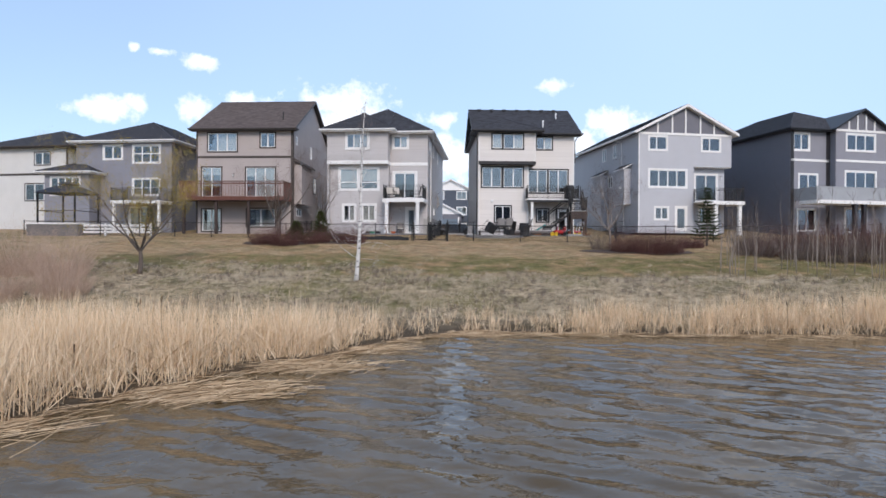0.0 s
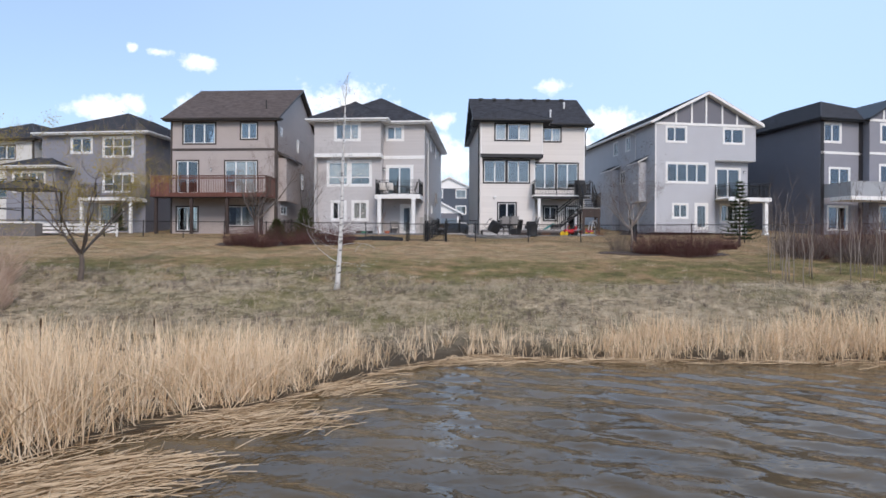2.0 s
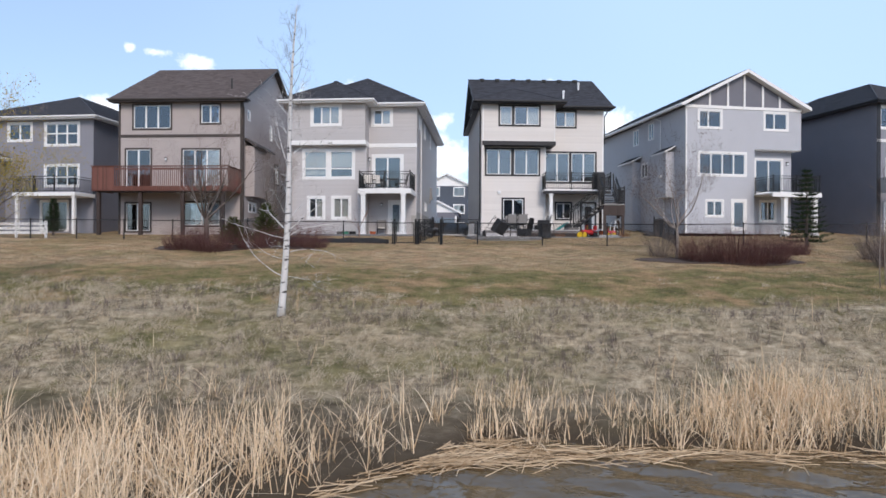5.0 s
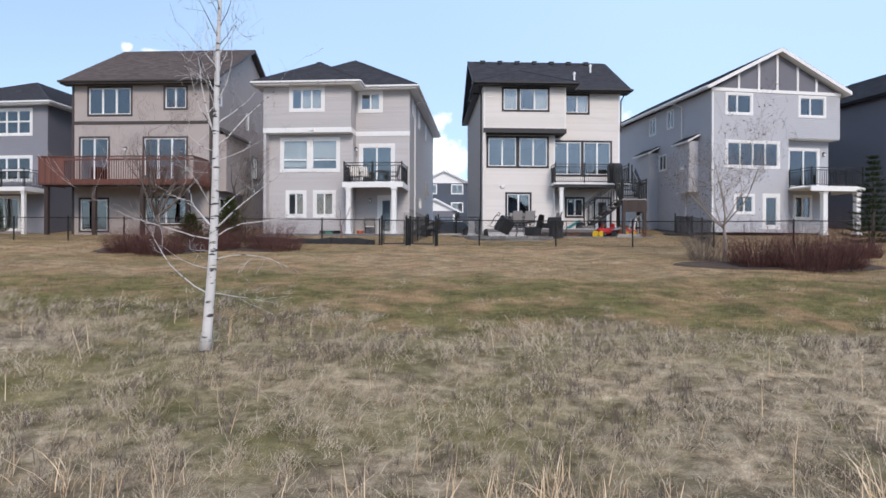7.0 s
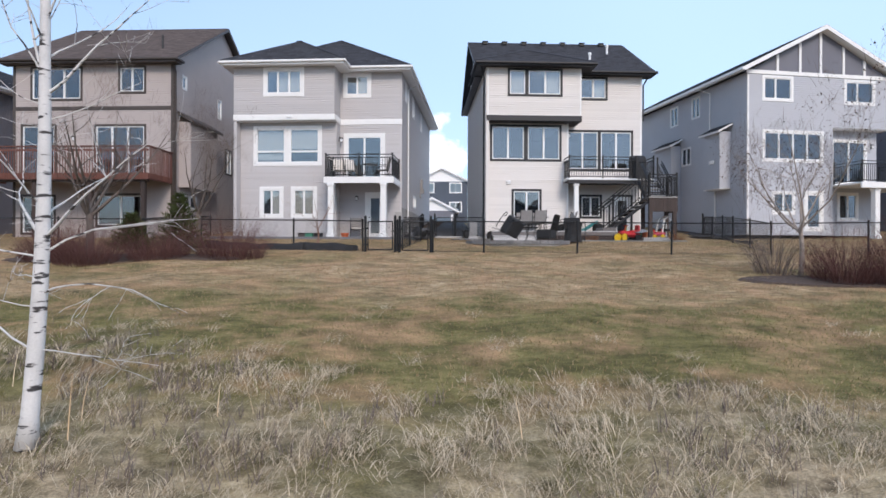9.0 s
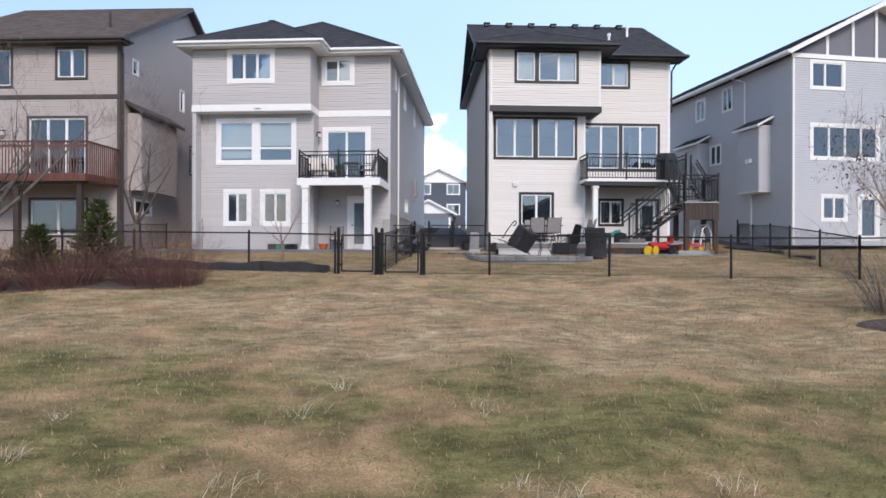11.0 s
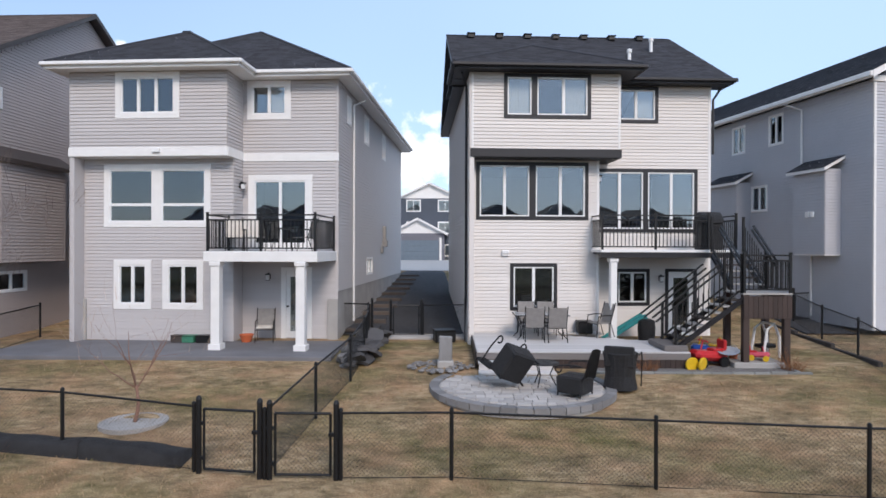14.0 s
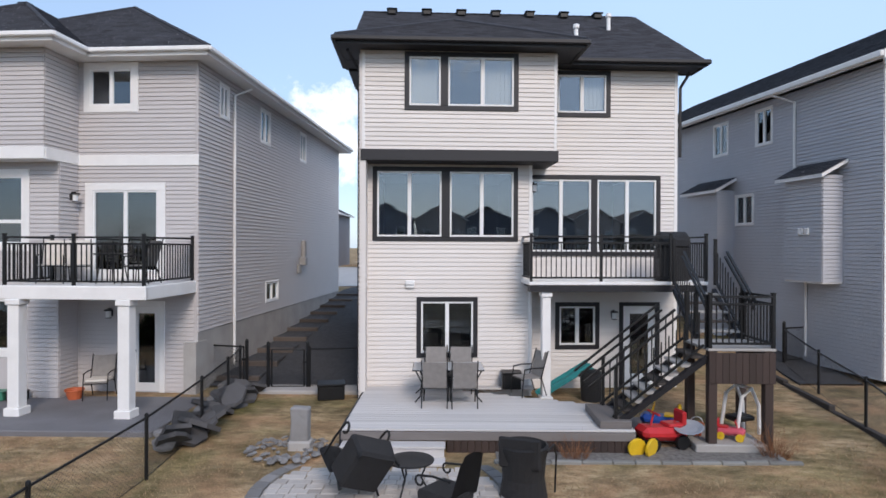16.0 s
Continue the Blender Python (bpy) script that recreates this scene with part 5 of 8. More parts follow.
strip("side_path", lambda y: -2.85 + 0.05 * (y - 51), lambda y: 1.28 - 0.06 * (y - 51), np.arange(50.9, 69.1, 0.7), GRAVEL, "dark gravel side path between two houses", "path", 0.05)
strip("driveway", lambda y: -9, lambda y: 3, np.arange(69.3, 104, 2.0), DRIVE, "pale concrete driveways and street beyond the houses", "road", 0.04)
tagged(part("patio_slab", boxm((-12.2, -2.45, 47.2, 50.95, 3.1, 3.56), bevel=0.02), SLAB), "dark stained concrete patio behind the grey house", "patio", kind="structure")
tagged(part("concrete_pad", boxm((3.6, 8.0, 47.2, 51.0, 3.2, 3.52), bevel=0.02), SLAB), "plain concrete pad under the balcony and stairs", "patio", kind="structure")
tagged(part("gate_sill", boxm((-1.5, 1.2, 50.3, 51.0, 3.3, 3.66), bevel=0.03), CONCRETE), "concrete sill below the side gate", "kerb", kind="structure")
st = thing("side_steps", "dark timber steps climbing the gap beside the grey house", "steps")
for i in range(10):
    z, y0 = 3.78 + 0.135 * i, 51.4 + 1.45 * i
    part("tread", boxm((-2.95 + 0.07 * i, -1.7 + 0.07 * i, y0 + 0.16, y0 + 1.5, z - 0.5, z - 0.02), bevel=0.02), GRAVEL, st)
    part("riser", boxm((-2.97 + 0.07 * i, -1.66 + 0.07 * i, y0, y0 + 0.16, z - 0.5, z - 0.012), bevel=0.015), TIE_BROWN, st)
# stacked stone edge of the patio slab
rs = random.Random(5)
sw = thing("stone_edging", "loose stacked grey stones along the patio's end", "stone wall")
rock = []
for k in range(4):
    b = bmesh.new()
    bmesh.ops.create_icosphere(b, subdivisions=2, radius=0.5)
    for v in b.verts:
        v.co = v.co * (0.85 + 0.3 * noise.noise(v.co * 2.3 + Vector((k * 7, 0, 0))))
        v.co.z *= 0.62
    rock.append(mesh_of("stone", b, STONE))
FLAG = material("split_dark_flagstone", (0.072, 0.070, 0.073), 0.9, vary=0.4, scale=4, fine=40, bump=0.7, per="object")
for i in range(18):
    y = 46.4 + 4.2 * i / 18
    s = rs.uniform(0.26, 0.5)
    part("stone", rock[i % 4], FLAG, sw, m=pose(-2.0 + rs.uniform(-0.2, 0.3), y, ground_z(-2, y) + rs.choice((0.02, 0.05, 0.2)), rs.uniform(-15, 15), rs.uniform(-15, 15), rs.uniform(0, 360)) @ Matrix.Diagonal((s * 1.3, s, s, 1)))
flags = []
for k in range(4):
    b = bmesh.new()
    n = rs.randint(5, 7)
    slab(b, [((0.5 + rs.uniform(-0.1, 0.1)) * math.cos(6.283 * q / n), (0.36 + rs.uniform(-0.08, 0.08)) * math.sin(6.283 * q / n), 0.05) for q in range(n)], 0.1)
    flags.append(mesh_of("flagstone", b, FLAG))
for i in range(18):
    y = 46.5 + 3.9 * i / 18
    part("flagstone", flags[i % 4], FLAG, sw, m=pose(-1.72 + 0.14 * (y - 46.5) * 0.5 + rs.uniform(-0.28, 0.22), y, ground_z(-2, y) + rs.uniform(0.1, 0.3), rs.uniform(-24, 24), rs.uniform(10, 42), rs.uniform(0, 360)) @ Matrix.Scale(rs.uniform(0.6, 1.0), 4))

# ---- chain-link fences ----
WIRE = material("black_vinyl_coated_wire", (0.02, 0.02, 0.021), 0.5, vary=0.3, scale=6, fine=80, bump=0.05)


def chain_fence(name, pts, label, height=1.06, skip=()):
    """Posts at plan points, a top rail, and a web of crossing wires between them."""
    f = thing(name, label, "fence")
    z = [ground_z(x, y) - 0.02 for x, y in pts]
    ps = mesh_of("post", lathe([(0.032, -0.3), (0.032, height + 0.03), (0.036, height + 0.035), (0.03, height + 0.07), (0.008, height + 0.085)], 8), IRON)
    wires, wf = [], []
    for (x, y), g in zip(pts, z):
        part("post", ps, IRON, f, m=pose(x, y, g))
    for i, ((x0, y0), (x1, y1)) in enumerate(zip(pts, pts[1:])):
        if i in skip:
            continue
        a, b = Vector((x0, y0, z[i])), Vector((x1, y1, z[i + 1]))
        part("top_rail", tubes(([a + Vector((0, 0, height)), b + Vector((0, 0, height))], 0.021)), IRON, f)
        part("tension_wire", tubes(([a + Vector((0, 0, 0.06)), b + Vector((0, 0, 0.06))], 0.006), sides=4), IRON, f)
        L = (b - a).length
        d = (b - a) / L
        n = Vector((-d.y, d.x, 0))
        sp = 0.075
        for sgn in (1, -1):
            k = -height
            while k < L + height:
                s0, s1 = (k, k + height) if sgn > 0 else (k + height, k)
                h0, h1 = 0.05, height - 0.02
                pa, pb = (s0, h0), (s1, h1)
                lo, hi = min(s0, s1), max(s0, s1)
                q = []
                for s, h in (pa, pb):
                    if s < 0:
                        h = h0 + (h1 - h0) * (0 - s0) / (s1 - s0)
                        s = 0
                    if s > L:
                        h = h0 + (h1 - h0) * (L - s0) / (s1 - s0)
                        s = L
                    q.append((s, h))
                if hi > 0 and lo < L:
                    (sa, ha), (sb, hb) = q
                    p, r = a + d * sa + Vector((0, 0, ha)), a + d * sb + Vector((0, 0, hb))
                    j = len(wires)
                    w = 0.0022
                    off = n * 0.002 * sgn
                    u = Vector((0, 0, w))
                    for v in (p - u + off, p + u + off, r + u + off, r - u + off, p + n * w + off, p - n * w + off, r - n * w + off, r + n * w + off):
                        wires.append(tuple(v))
                    wf += [(j, j + 1, j + 2, j + 3), (j + 4, j + 5, j + 6, j + 7)]
                k += sp
    tagged(part("wire_mesh", arrays("wire_mesh", np.array(wires), np.array(wf), WIRE), WIRE, f), kind="stuff")
    return f


def chain_gate(p, q, label, height=1.03):
    """A gate leaf of bent tube with wire mesh, latch and hinges, between two stout posts."""
    g = thing("gate", label, "gate", group="yard gates")
    z = (ground_z(*p) + ground_z(*q)) / 2
    a, b = Vector((p[0], p[1], z)), Vector((q[0], q[1], z))
    d = (b - a).normalized()
    L = (b - a).length
    for c in (a, b):
        part("gate_post", lathe([(0.045, -0.3), (0.045, height + 0.14), (0.05, height + 0.15), (0.03, height + 0.2), (0.008, height + 0.21)], 10, Matrix.Translation(c)), IRON, g)
    e = 0.09
    c = [a + d * e + Vector((0, 0, 0.08)), b - d * e + Vector((0, 0, 0.08)), b - d * e + Vector((0, 0, height)), a + d * e + Vector((0, 0, height))]
    fr = bmesh.new()
    for i in range(4):
        tube(fr, [c[i], c[(i + 1) % 4]], 0.022, 8)
    leaf = part("gate_frame", fr, IRON, g)
    w = bmesh.new()
    n, H, W = 26, height - 0.08, L - 2 * e
    for sgn in (1, -1):
        for i in range(-n, n + 1):
            s0 = i * 0.075
            pts = []
            for t in np.linspace(0, H, 12):
                s = s0 + sgn * t if sgn > 0 else s0 + H - t
                if 0 <= s <= W:
                    pts.append(c[0] + d * s + Vector((0, 0, t)))
            if len(pts) > 1:
                tube(w, [pts[0], pts[-1]], 0.0022, 3)
    tagged(part("wire_mesh", w, WIRE, leaf), kind="stuff")
    for t in (0.25, 0.8):
        part("hinge", boxm((-0.05, 0.07, -0.03, 0.03, t - 0.03, t + 0.03), bevel=0.008), IRON, g, m=Matrix.Translation(a))
    part("latch", boxm((-0.12, 0.04, -0.04, 0.04, 0.68, 0.74), (-0.03, 0.0, -0.05, 0.05, 0.6, 0.82), bevel=0.008), IRON, g, m=Matrix.Translation(b))


PL, PM, PR = (-3.32, 40.55), (-2.12, 40.32), (-0.93, 40.3)
chain_gate((-3.22, 40.5), (-2.2, 40.34), "black chain-link garden gate, closed, in the lawn fence")
chain_gate((-2.04, 40.31), (-1.0, 40.3), "black chain-link garden gate, closed, in the lawn fence")
chain_fence("chain_link_fence", [(-33.0, 45.0), (-29.8, 44.6), (-26.6, 44.1), (-23.4, 43.6), (-20.6, 43.2), (-17.8, 42.8), (-15.0, 42.4), (-12.2, 42.0), (-9.3, 41.65), (-5.85, 41.2), PL],
            "black chain-link fence along the lawn behind the red shrubs")
chain_fence("chain_link_fence", [PR, (0.78, 40.35), (3.85, 40.1), (6.85, 39.85), (10.0, 39.75), (13.2, 39.9), (16.4, 40.3), (19.6, 41.0), (22.8, 41.9), (26.0, 43.0), (30, 44.6)], "black chain-link fence along the lawn below the cream house")
chain_fence("chain_link_fence", [PM, (-1.9, 42.9), (-1.62, 45.35), (-1.62, 47.6), (-1.75, 49.4), (-1.95, 50.8)], "black chain-link fence between the two yards")
chain_fence("chain_link_fence", [(10.0, 39.75), (10.6, 42.4), (11.2, 45.1), (12.0, 47.9), (12.7, 50.7), (13.4, 53.6)], "black chain-link fence between cream and blue-grey houses")
chain_fence("chain_link_fence", [(-11.6, 42.0), (-11.9, 44.8), (-12.2, 47.6), (-12.5, 50.4)], "black chain-link fence between taupe and grey houses")
chain_gate((-3.1, 51.3), (-1.85, 51.0), "black chain-link side gate at the foot of timber steps")
chain_gate((-1.2, 50.7), (-0.2, 50.75), "black chain-link side gate on the gravel path")
chain_fence("chain_link_fence", [(-0.15, 50.75), (1.25, 50.9)], "short black chain-link fence beside the cream house")
chain_gate((13.45, 53.7), (14.6, 54.1), "black chain-link side gate beside the blue-grey house")
lb = thing("landscape_border", "raised black landscape fabric border along the fence", "border")
FABRIC = material("black_landscape_fabric", (0.02, 0.02, 0.022), 0.9, vary=0.4, scale=4, fine=60, bump=0.5)
for k in range(3):                                   # sagging lengths of fabric over a low berm
    b = bmesh.new()
    rows = []
    for i in range(13):
        q = (k + i / 12 * 0.985) / 3
        x, y = -9.2 + 5.65 * q, 41.72 - 0.98 * q
        h = 0.24 + 0.035 * math.sin(9 * q + 1) + 0.02 * math.sin(31 * q)
        g = ground_z(x, y)
        rows.append([b.verts.new((x, y + dy, g + dz * h)) for dy, dz in ((-0.12, -0.3), (-0.10, 0.75), (-0.03, 1.0), (0.2, 0.95), (0.42, 0.7), (0.55, -0.3))])
    for p, q in zip(rows, rows[1:]):
        for n in range(5):
            b.faces.new((p[n], q[n], q[n + 1], p[n + 1]))
    b.faces.new(rows[0]), b.faces.new(rows[-1][::-1])
    part("fabric_length", b, FABRIC, lb, smooth=True)

# half-buried timbers along the eastern fence, with mulch behind
te = thing("timber_edging", "dark half-buried timber edging along the side fence", "edging")
for k in range(4):
    xa, ya, xb, yb = 11.72 + 0.2 * k, 44.6 + 2.3 * k, 11.92 + 0.2 * k, 46.88 + 2.3 * k
    L = math.hypot(xb - xa, yb - ya)
    part("timber", boxm((0, L, -0.07, 0.07, -0.2, 0.14), bevel=0.015), TIE, te, m=pose(xa, ya, ground_z(xa, ya), 0, 0, math.degrees(math.atan2(yb - ya, xb - xa))))
strip("side_bed", lambda y: 12.75 + 0.1 * (y - 52), lambda y: 14.4 + 0.1 * (y - 52), np.arange(51.5, 62, 0.7), GRAVEL, "dark mulch strip beside the blue-grey house", "path", 0.05)

# ---- timber deck of the cream house ----
dk = thing("deck", "low deck of bleached grey boards with two steps", "deck", pose(1.45, 46.58, 0, 0, 0, 0.3))
for i in range(26):
    w0 = 0.152 * i
    right = 5.45 if i < 12 else max(5.45 - 0.35 * (i - 11), 2.2)
    part("deck_board", boxm((-0.02, right if i < 22 else 4.05, w0, w0 + 0.146, 3.80, 3.84), bevel=0.006), WOOD_DECK, dk)
part("fascia_board", boxm((-0.03, 5.45, -0.03, 0.0, 3.64, 3.795), bevel=0.005), WOOD_WORN, dk)
part("fascia_board", boxm((-0.06, -0.03, -0.03, 4.0, 3.4, 3.835), bevel=0.005), TRIM_BLACK, dk)
sk = mesh_of("skirt_board", boxm((0, 0.125, -0.005, 0.02, 3.15, 3.66), bevel=0.004), WOOD_DARK)
for i in range(28):
    part("skirt_board", sk, WOOD_DARK, dk, m=pose(1.95 + 0.13 * i, 0.0, 0))
for k, (y0, z) in enumerate(((-0.34, 3.62), (-0.66, 3.42))):
    part("step_tread", boxm((0.0, 1.92, y0, y0 + 0.36, z - 0.045, z), bevel=0.006), WOOD_DECK, dk)
    part("step_riser", boxm((0.02, 1.9, y0 + 0.03, y0 + 0.06, z - 0.2, z - 0.045)), WOOD_DECK, dk)
ed = thing("garden_edging", "low worn grey stone edging of the planting bed", "edging")
re_ = random.Random(14)
x = 4.25
while x < 9.4:
    w = re_.uniform(0.38, 0.62)
    part("edging_block", boxm((x, x + w - 0.012, -0.055, 0.055, 3.1, 3.43 + re_.uniform(-0.012, 0.012)), bevel=0.015), EDGE_STONE, ed, m=pose(0, 46.14 + re_.uniform(-0.015, 0.015) + 0.012 * (x - 4), 0))
    x += w
for k in range(3):
    part("edging_block", boxm((9.40, 9.51, 46.26 + 0.45 * k, 46.70 + 0.45 * k, 3.1, 3.43 + re_.uniform(-0.012, 0.012)), bevel=0.015), EDGE_STONE, ed)
bed = bmesh.new()
poly(bed, (4.3, 46.2, 3.405), (9.4, 46.25, 3.405), (9.4, 47.05, 3.44), (4.3, 46.7, 3.44))
tagged(part("gravel_bed", bed, GRAVEL_GREY), "grey gravel planting bed before the deck", "planting bed", kind="structure")
tagged(part("stair_pad", boxm((8.05, 9.38, 46.68, 47.95, 3.2, 3.56), bevel=0.02), CONCRETE), "small concrete pad under the stair landing", "pad", kind="structure")

# ---- round paver patio ----
PC, PR_, PZ = (2.38, 44.9), 1.95, 3.36
pt = thing("round_patio", "round patio of sand-grey concrete pavers with a charcoal edge", "patio")
part("bed", lathe([(PR_ + 0.1, 3.15), (PR_ + 0.13, PZ - 0.03)], 48, Matrix.Translation((*PC, 0))), CONCRETE, pt)
for i in range(40):
    a0, a1 = 2 * math.pi * i / 40 + 0.006, 2 * math.pi * (i + 1) / 40 - 0.006
    b = bmesh.new()
    q = [(PC[0] + r * math.cos(a), PC[1] + r * math.sin(a), PZ + 0.01) for r, a in ((PR_ - 0.06, a0), (PR_ + 0.16, a0), (PR_ + 0.16, a1), (PR_ - 0.06, a1))]
    slab(b, q, 0.14)
    part("edge_paver", b, PAVER_EDGE, pt)
rp = random.Random(8)
pav = [mesh_of("paver", boxm((0.006, w - 0.006, 0.006, 0.194, -0.05, 0.0), bevel=0.008), PAVER) for w in (0.2, 0.3, 0.4)]
y = -PR_
while y < PR_:
    x = -math.sqrt(max(0, (PR_ - 0.07) ** 2 - max(abs(y), abs(y + 0.2)) ** 2)) + rp.uniform(0, 0.05)
    lim = -x + 0.05
    while x < lim:
        k = rp.choice((0, 0, 1, 1, 2))
        w = (0.2, 0.3, 0.4)[k]
        if math.hypot(x + w, max(abs(y), abs(y + 0.2))) < PR_ - 0.03:
            part("paver", pav[k], PAVER, pt, m=pose(PC[0] + x, PC[1] + y, PZ + rp.uniform(-0.006, 0.006), rp.uniform(-0.6, 0.6), rp.uniform(-0.6, 0.6), rp.uniform(-1, 1)))
        x += w
    y += 0.2
ob = thing("stone_pillar", "weathered grey stone garden pillar on a rubble base", "garden ornament", pose(0.62, 46.75, 3.42))
b = boxm((-0.17, 0.17, -0.13, 0.13, 0, 0.78), bevel=0.03)
bmesh.ops.subdivide_edges(b, edges=b.edges[:], cuts=2)
for v in b.verts:
    v.co += Vector((noise.noise(v.co * 4), noise.noise(v.co * 4 + Vector((9, 0, 0))), noise.noise(v.co * 4 + Vector((0, 9, 0))))) * 0.035
part("pillar", b, STONE, ob)
part("plinth", boxm((-0.21, 0.21, -0.17, 0.17, -0.15, 0.16), bevel=0.03), CONCRETE, ob)
rb = thing("rubble_ring", "ring of dark broken stones round the pillar", "stones")
for i in range(120):
    a, r = rs.uniform(0, 6.28), 0.18 + 0.58 * math.sqrt(rs.random())
    s = rs.uniform(0.10, 0.2)
    part("stone", rock[i % 4], FLAG, rb, m=pose(0.5 + r * math.cos(a) * 1.1, 46.62 + r * math.sin(a), 3.45, rs.uniform(-20, 20), rs.uniform(-20, 20), rs.uniform(0, 360)) @ Matrix.Diagonal((s, s * 0.8, s * 0.7, 1)))
bx = thing("storage_box", "black plastic storage box on the gravel", "box", pose(0.55, 50.0, 3.55, 0, 0, 12))
part("body", boxm((-0.32, 0.32, -0.24, 0.24, 0, 0.34), bevel=0.03), IRON, bx)
part("lid", boxm((-0.34, 0.34, -0.26, 0.26, 0.34, 0.40), bevel=0.02), IRON, bx)

# ---- stairs from the balcony ----
sr = thing("staircase", "black-railed timber stairs turning at a landing clad in dark boards", "staircase", pose(-0.16, 0.38, -0.03))
tz0, tz1 = 6.42, 5.38
for i in range(5):
    z, y = tz0 - 0.174 * (i + 1), 48.85 - 0.25 * (i + 1)
    part("tread", boxm((8.75, 9.62, y - 0.02, y + 0.27, z - 0.04, z), bevel=0.006), TIE if i % 2 else CONCRETE, sr)
for x in (8.74, 9.63):
    part("stringer", tubes(([(x, 48.9, 6.3), (x, 47.5, 5.25)], 0.07), sides=4), TRIM_BLACK, sr)
part("landing", boxm((8.45, 9.72, 46.35, 47.62, 5.33, 5.38), bevel=0.008), CONCRETE, sr)
bd = mesh_of("cladding_board", boxm((0, 0.12, -0.012, 0.012, 4.72, 5.30), bevel=0.004), WOOD_DARK)
for i in range(10):
    part("cladding_board", bd, WOOD_DARK, sr, m=pose(8.47 + 0.124 * i, 46.36, 0))
    part("cladding_board", bd, WOOD_DARK, sr, m=pose(9.70, 46.38 + 0.124 * i, 0, 0, 0, 90))
for x, y in ((8.55, 46.45), (9.6, 46.45), (8.55, 47.5), (9.6, 47.5)):
    part("landing_post", boxm((x - 0.08, x + 0.08, y - 0.08, y + 0.08, 3.4, 5.33), bevel=0.01), WOOD_DARK, sr)
for i in range(8):
    z, x = 5.38 - 0.172 * (i + 1), 8.45 - 0.216 * (i + 1)
    part("tread", boxm((x - 0.02, x + 0.25, 46.5, 47.45, z - 0.045, z), bevel=0.006), CONCRETE if i % 3 else TIE, sr)
for y in (46.48, 47.47):
    part("stringer", tubes(([(8.5, y, 5.2), (6.72, y, 3.87)], 0.075), sides=4), TRIM_BLACK, sr)
    railing(sr, [(8.47, y, 5.36), (6.76, y, 3.98)], 0, 0.98, name="stair_railing", gap=0.14)
part("bottom_step", boxm((6.42, 7.02, 46.3, 47.6, 3.87, 4.02), bevel=0.015), WOOD_WORN, sr)
railing(sr, [(8.5, 46.4), (9.68, 46.4), (9.68, 47.6)], 5.38, 1.0, name="landing_railing")
railing(sr, [(9.66, 48.9, 6.42), (9.66, 47.6, 5.40)], 0, 1.0, name="stair_railing", gap=0.13)
railing(sr, [(8.72, 48.9, 6.42), (8.72, 47.6, 5.40)], 0, 1.0, name="stair_railing", gap=0.13)

# ---- furniture ----
MESHFAB = material("taupe_sling_fabric", (0.23, 0.215, 0.205), 0.8, vary=0.15, scale=8, fine=160, bump=0.3)
WICKER = material("dark_woven_wicker", (0.012, 0.0115, 0.013), 0.55, vary=0.5, scale=30, fine=140, bump=0.9)
PLATE = material("frosted_glass_table_top", (0.36, 0.37, 0.38), 0.15, vary=0.06, scale=4, fine=30, bump=0.0)
CUSHION = material("cream_cushion", (0.62, 0.58, 0.53), 0.9, vary=0.12, scale=6, fine=80, bump=0.3)
TERRA = material("orange_terracotta_plastic", (0.50, 0.12, 0.045), 0.55, vary=0.15, scale=6, fine=60, bump=0.1)
PGREEN = material("green_plastic", (0.045, 0.19, 0.12), 0.4, vary=0.15, scale=6, fine=60, bump=0.05)
PTEAL = material("teal_plastic", (0.03, 0.22, 0.23), 0.4, vary=0.15, scale=6, fine=60, bump=0.05)
PRED = material("red_plastic", (0.48, 0.025, 0.03), 0.35, vary=0.12, scale=6, fine=60, bump=0.03)
PYEL = material("yellow_plastic", (0.68, 0.44, 0.02), 0.35, vary=0.12, scale=6, fine=60, bump=0.03)
PBLUE = material("blue_plastic", (0.02, 0.07, 0.32), 0.35, vary=0.12, scale=6, fine=60, bump=0.03)
PWHITE = material("white_plastic", (0.72, 0.72, 0.72), 0.4, vary=0.08, scale=6, fine=60, bump=0.03)


def sling_chair(m, label, fabric, group="", arms=True):
    c = thing("patio_chair", label, "chair", m, group)
    seat = boxm((-0.25, 0.25, -0.25, 0.25, 0.40, 0.425), bevel=0.01)
    part("seat", seat, fabric, c)
    bk = boxm((-0.25, 0.25, -0.012, 0.012, 0, 0.58), bevel=0.008)
    part("backrest", bk, fabric, c, m=pose(0, 0.25, 0.42, -14))
    for sx in (-0.27, 0.27):
        part("leg", tubes(([(sx, -0.27, 0), (sx, -0.24, 0.42), (sx, -0.20, 0.62)], 0.014)), IRON, c)
        part("leg", tubes(([(sx, 0.36, 0), (sx, 0.22, 0.42), (sx, 0.40, 1.02)], 0.014)), IRON, c)
        if arms:
            part("armrest", tubes(([(sx, -0.22, 0.62), (sx, 0.0, 0.65), (sx, 0.29, 0.64)], 0.016)), IRON, c)
    for yy in (-0.25, 0.23):
        part("stretcher", tubes(([(-0.27, yy, 0.39), (0.27, yy, 0.39)], 0.012)), IRON, c)
    return c


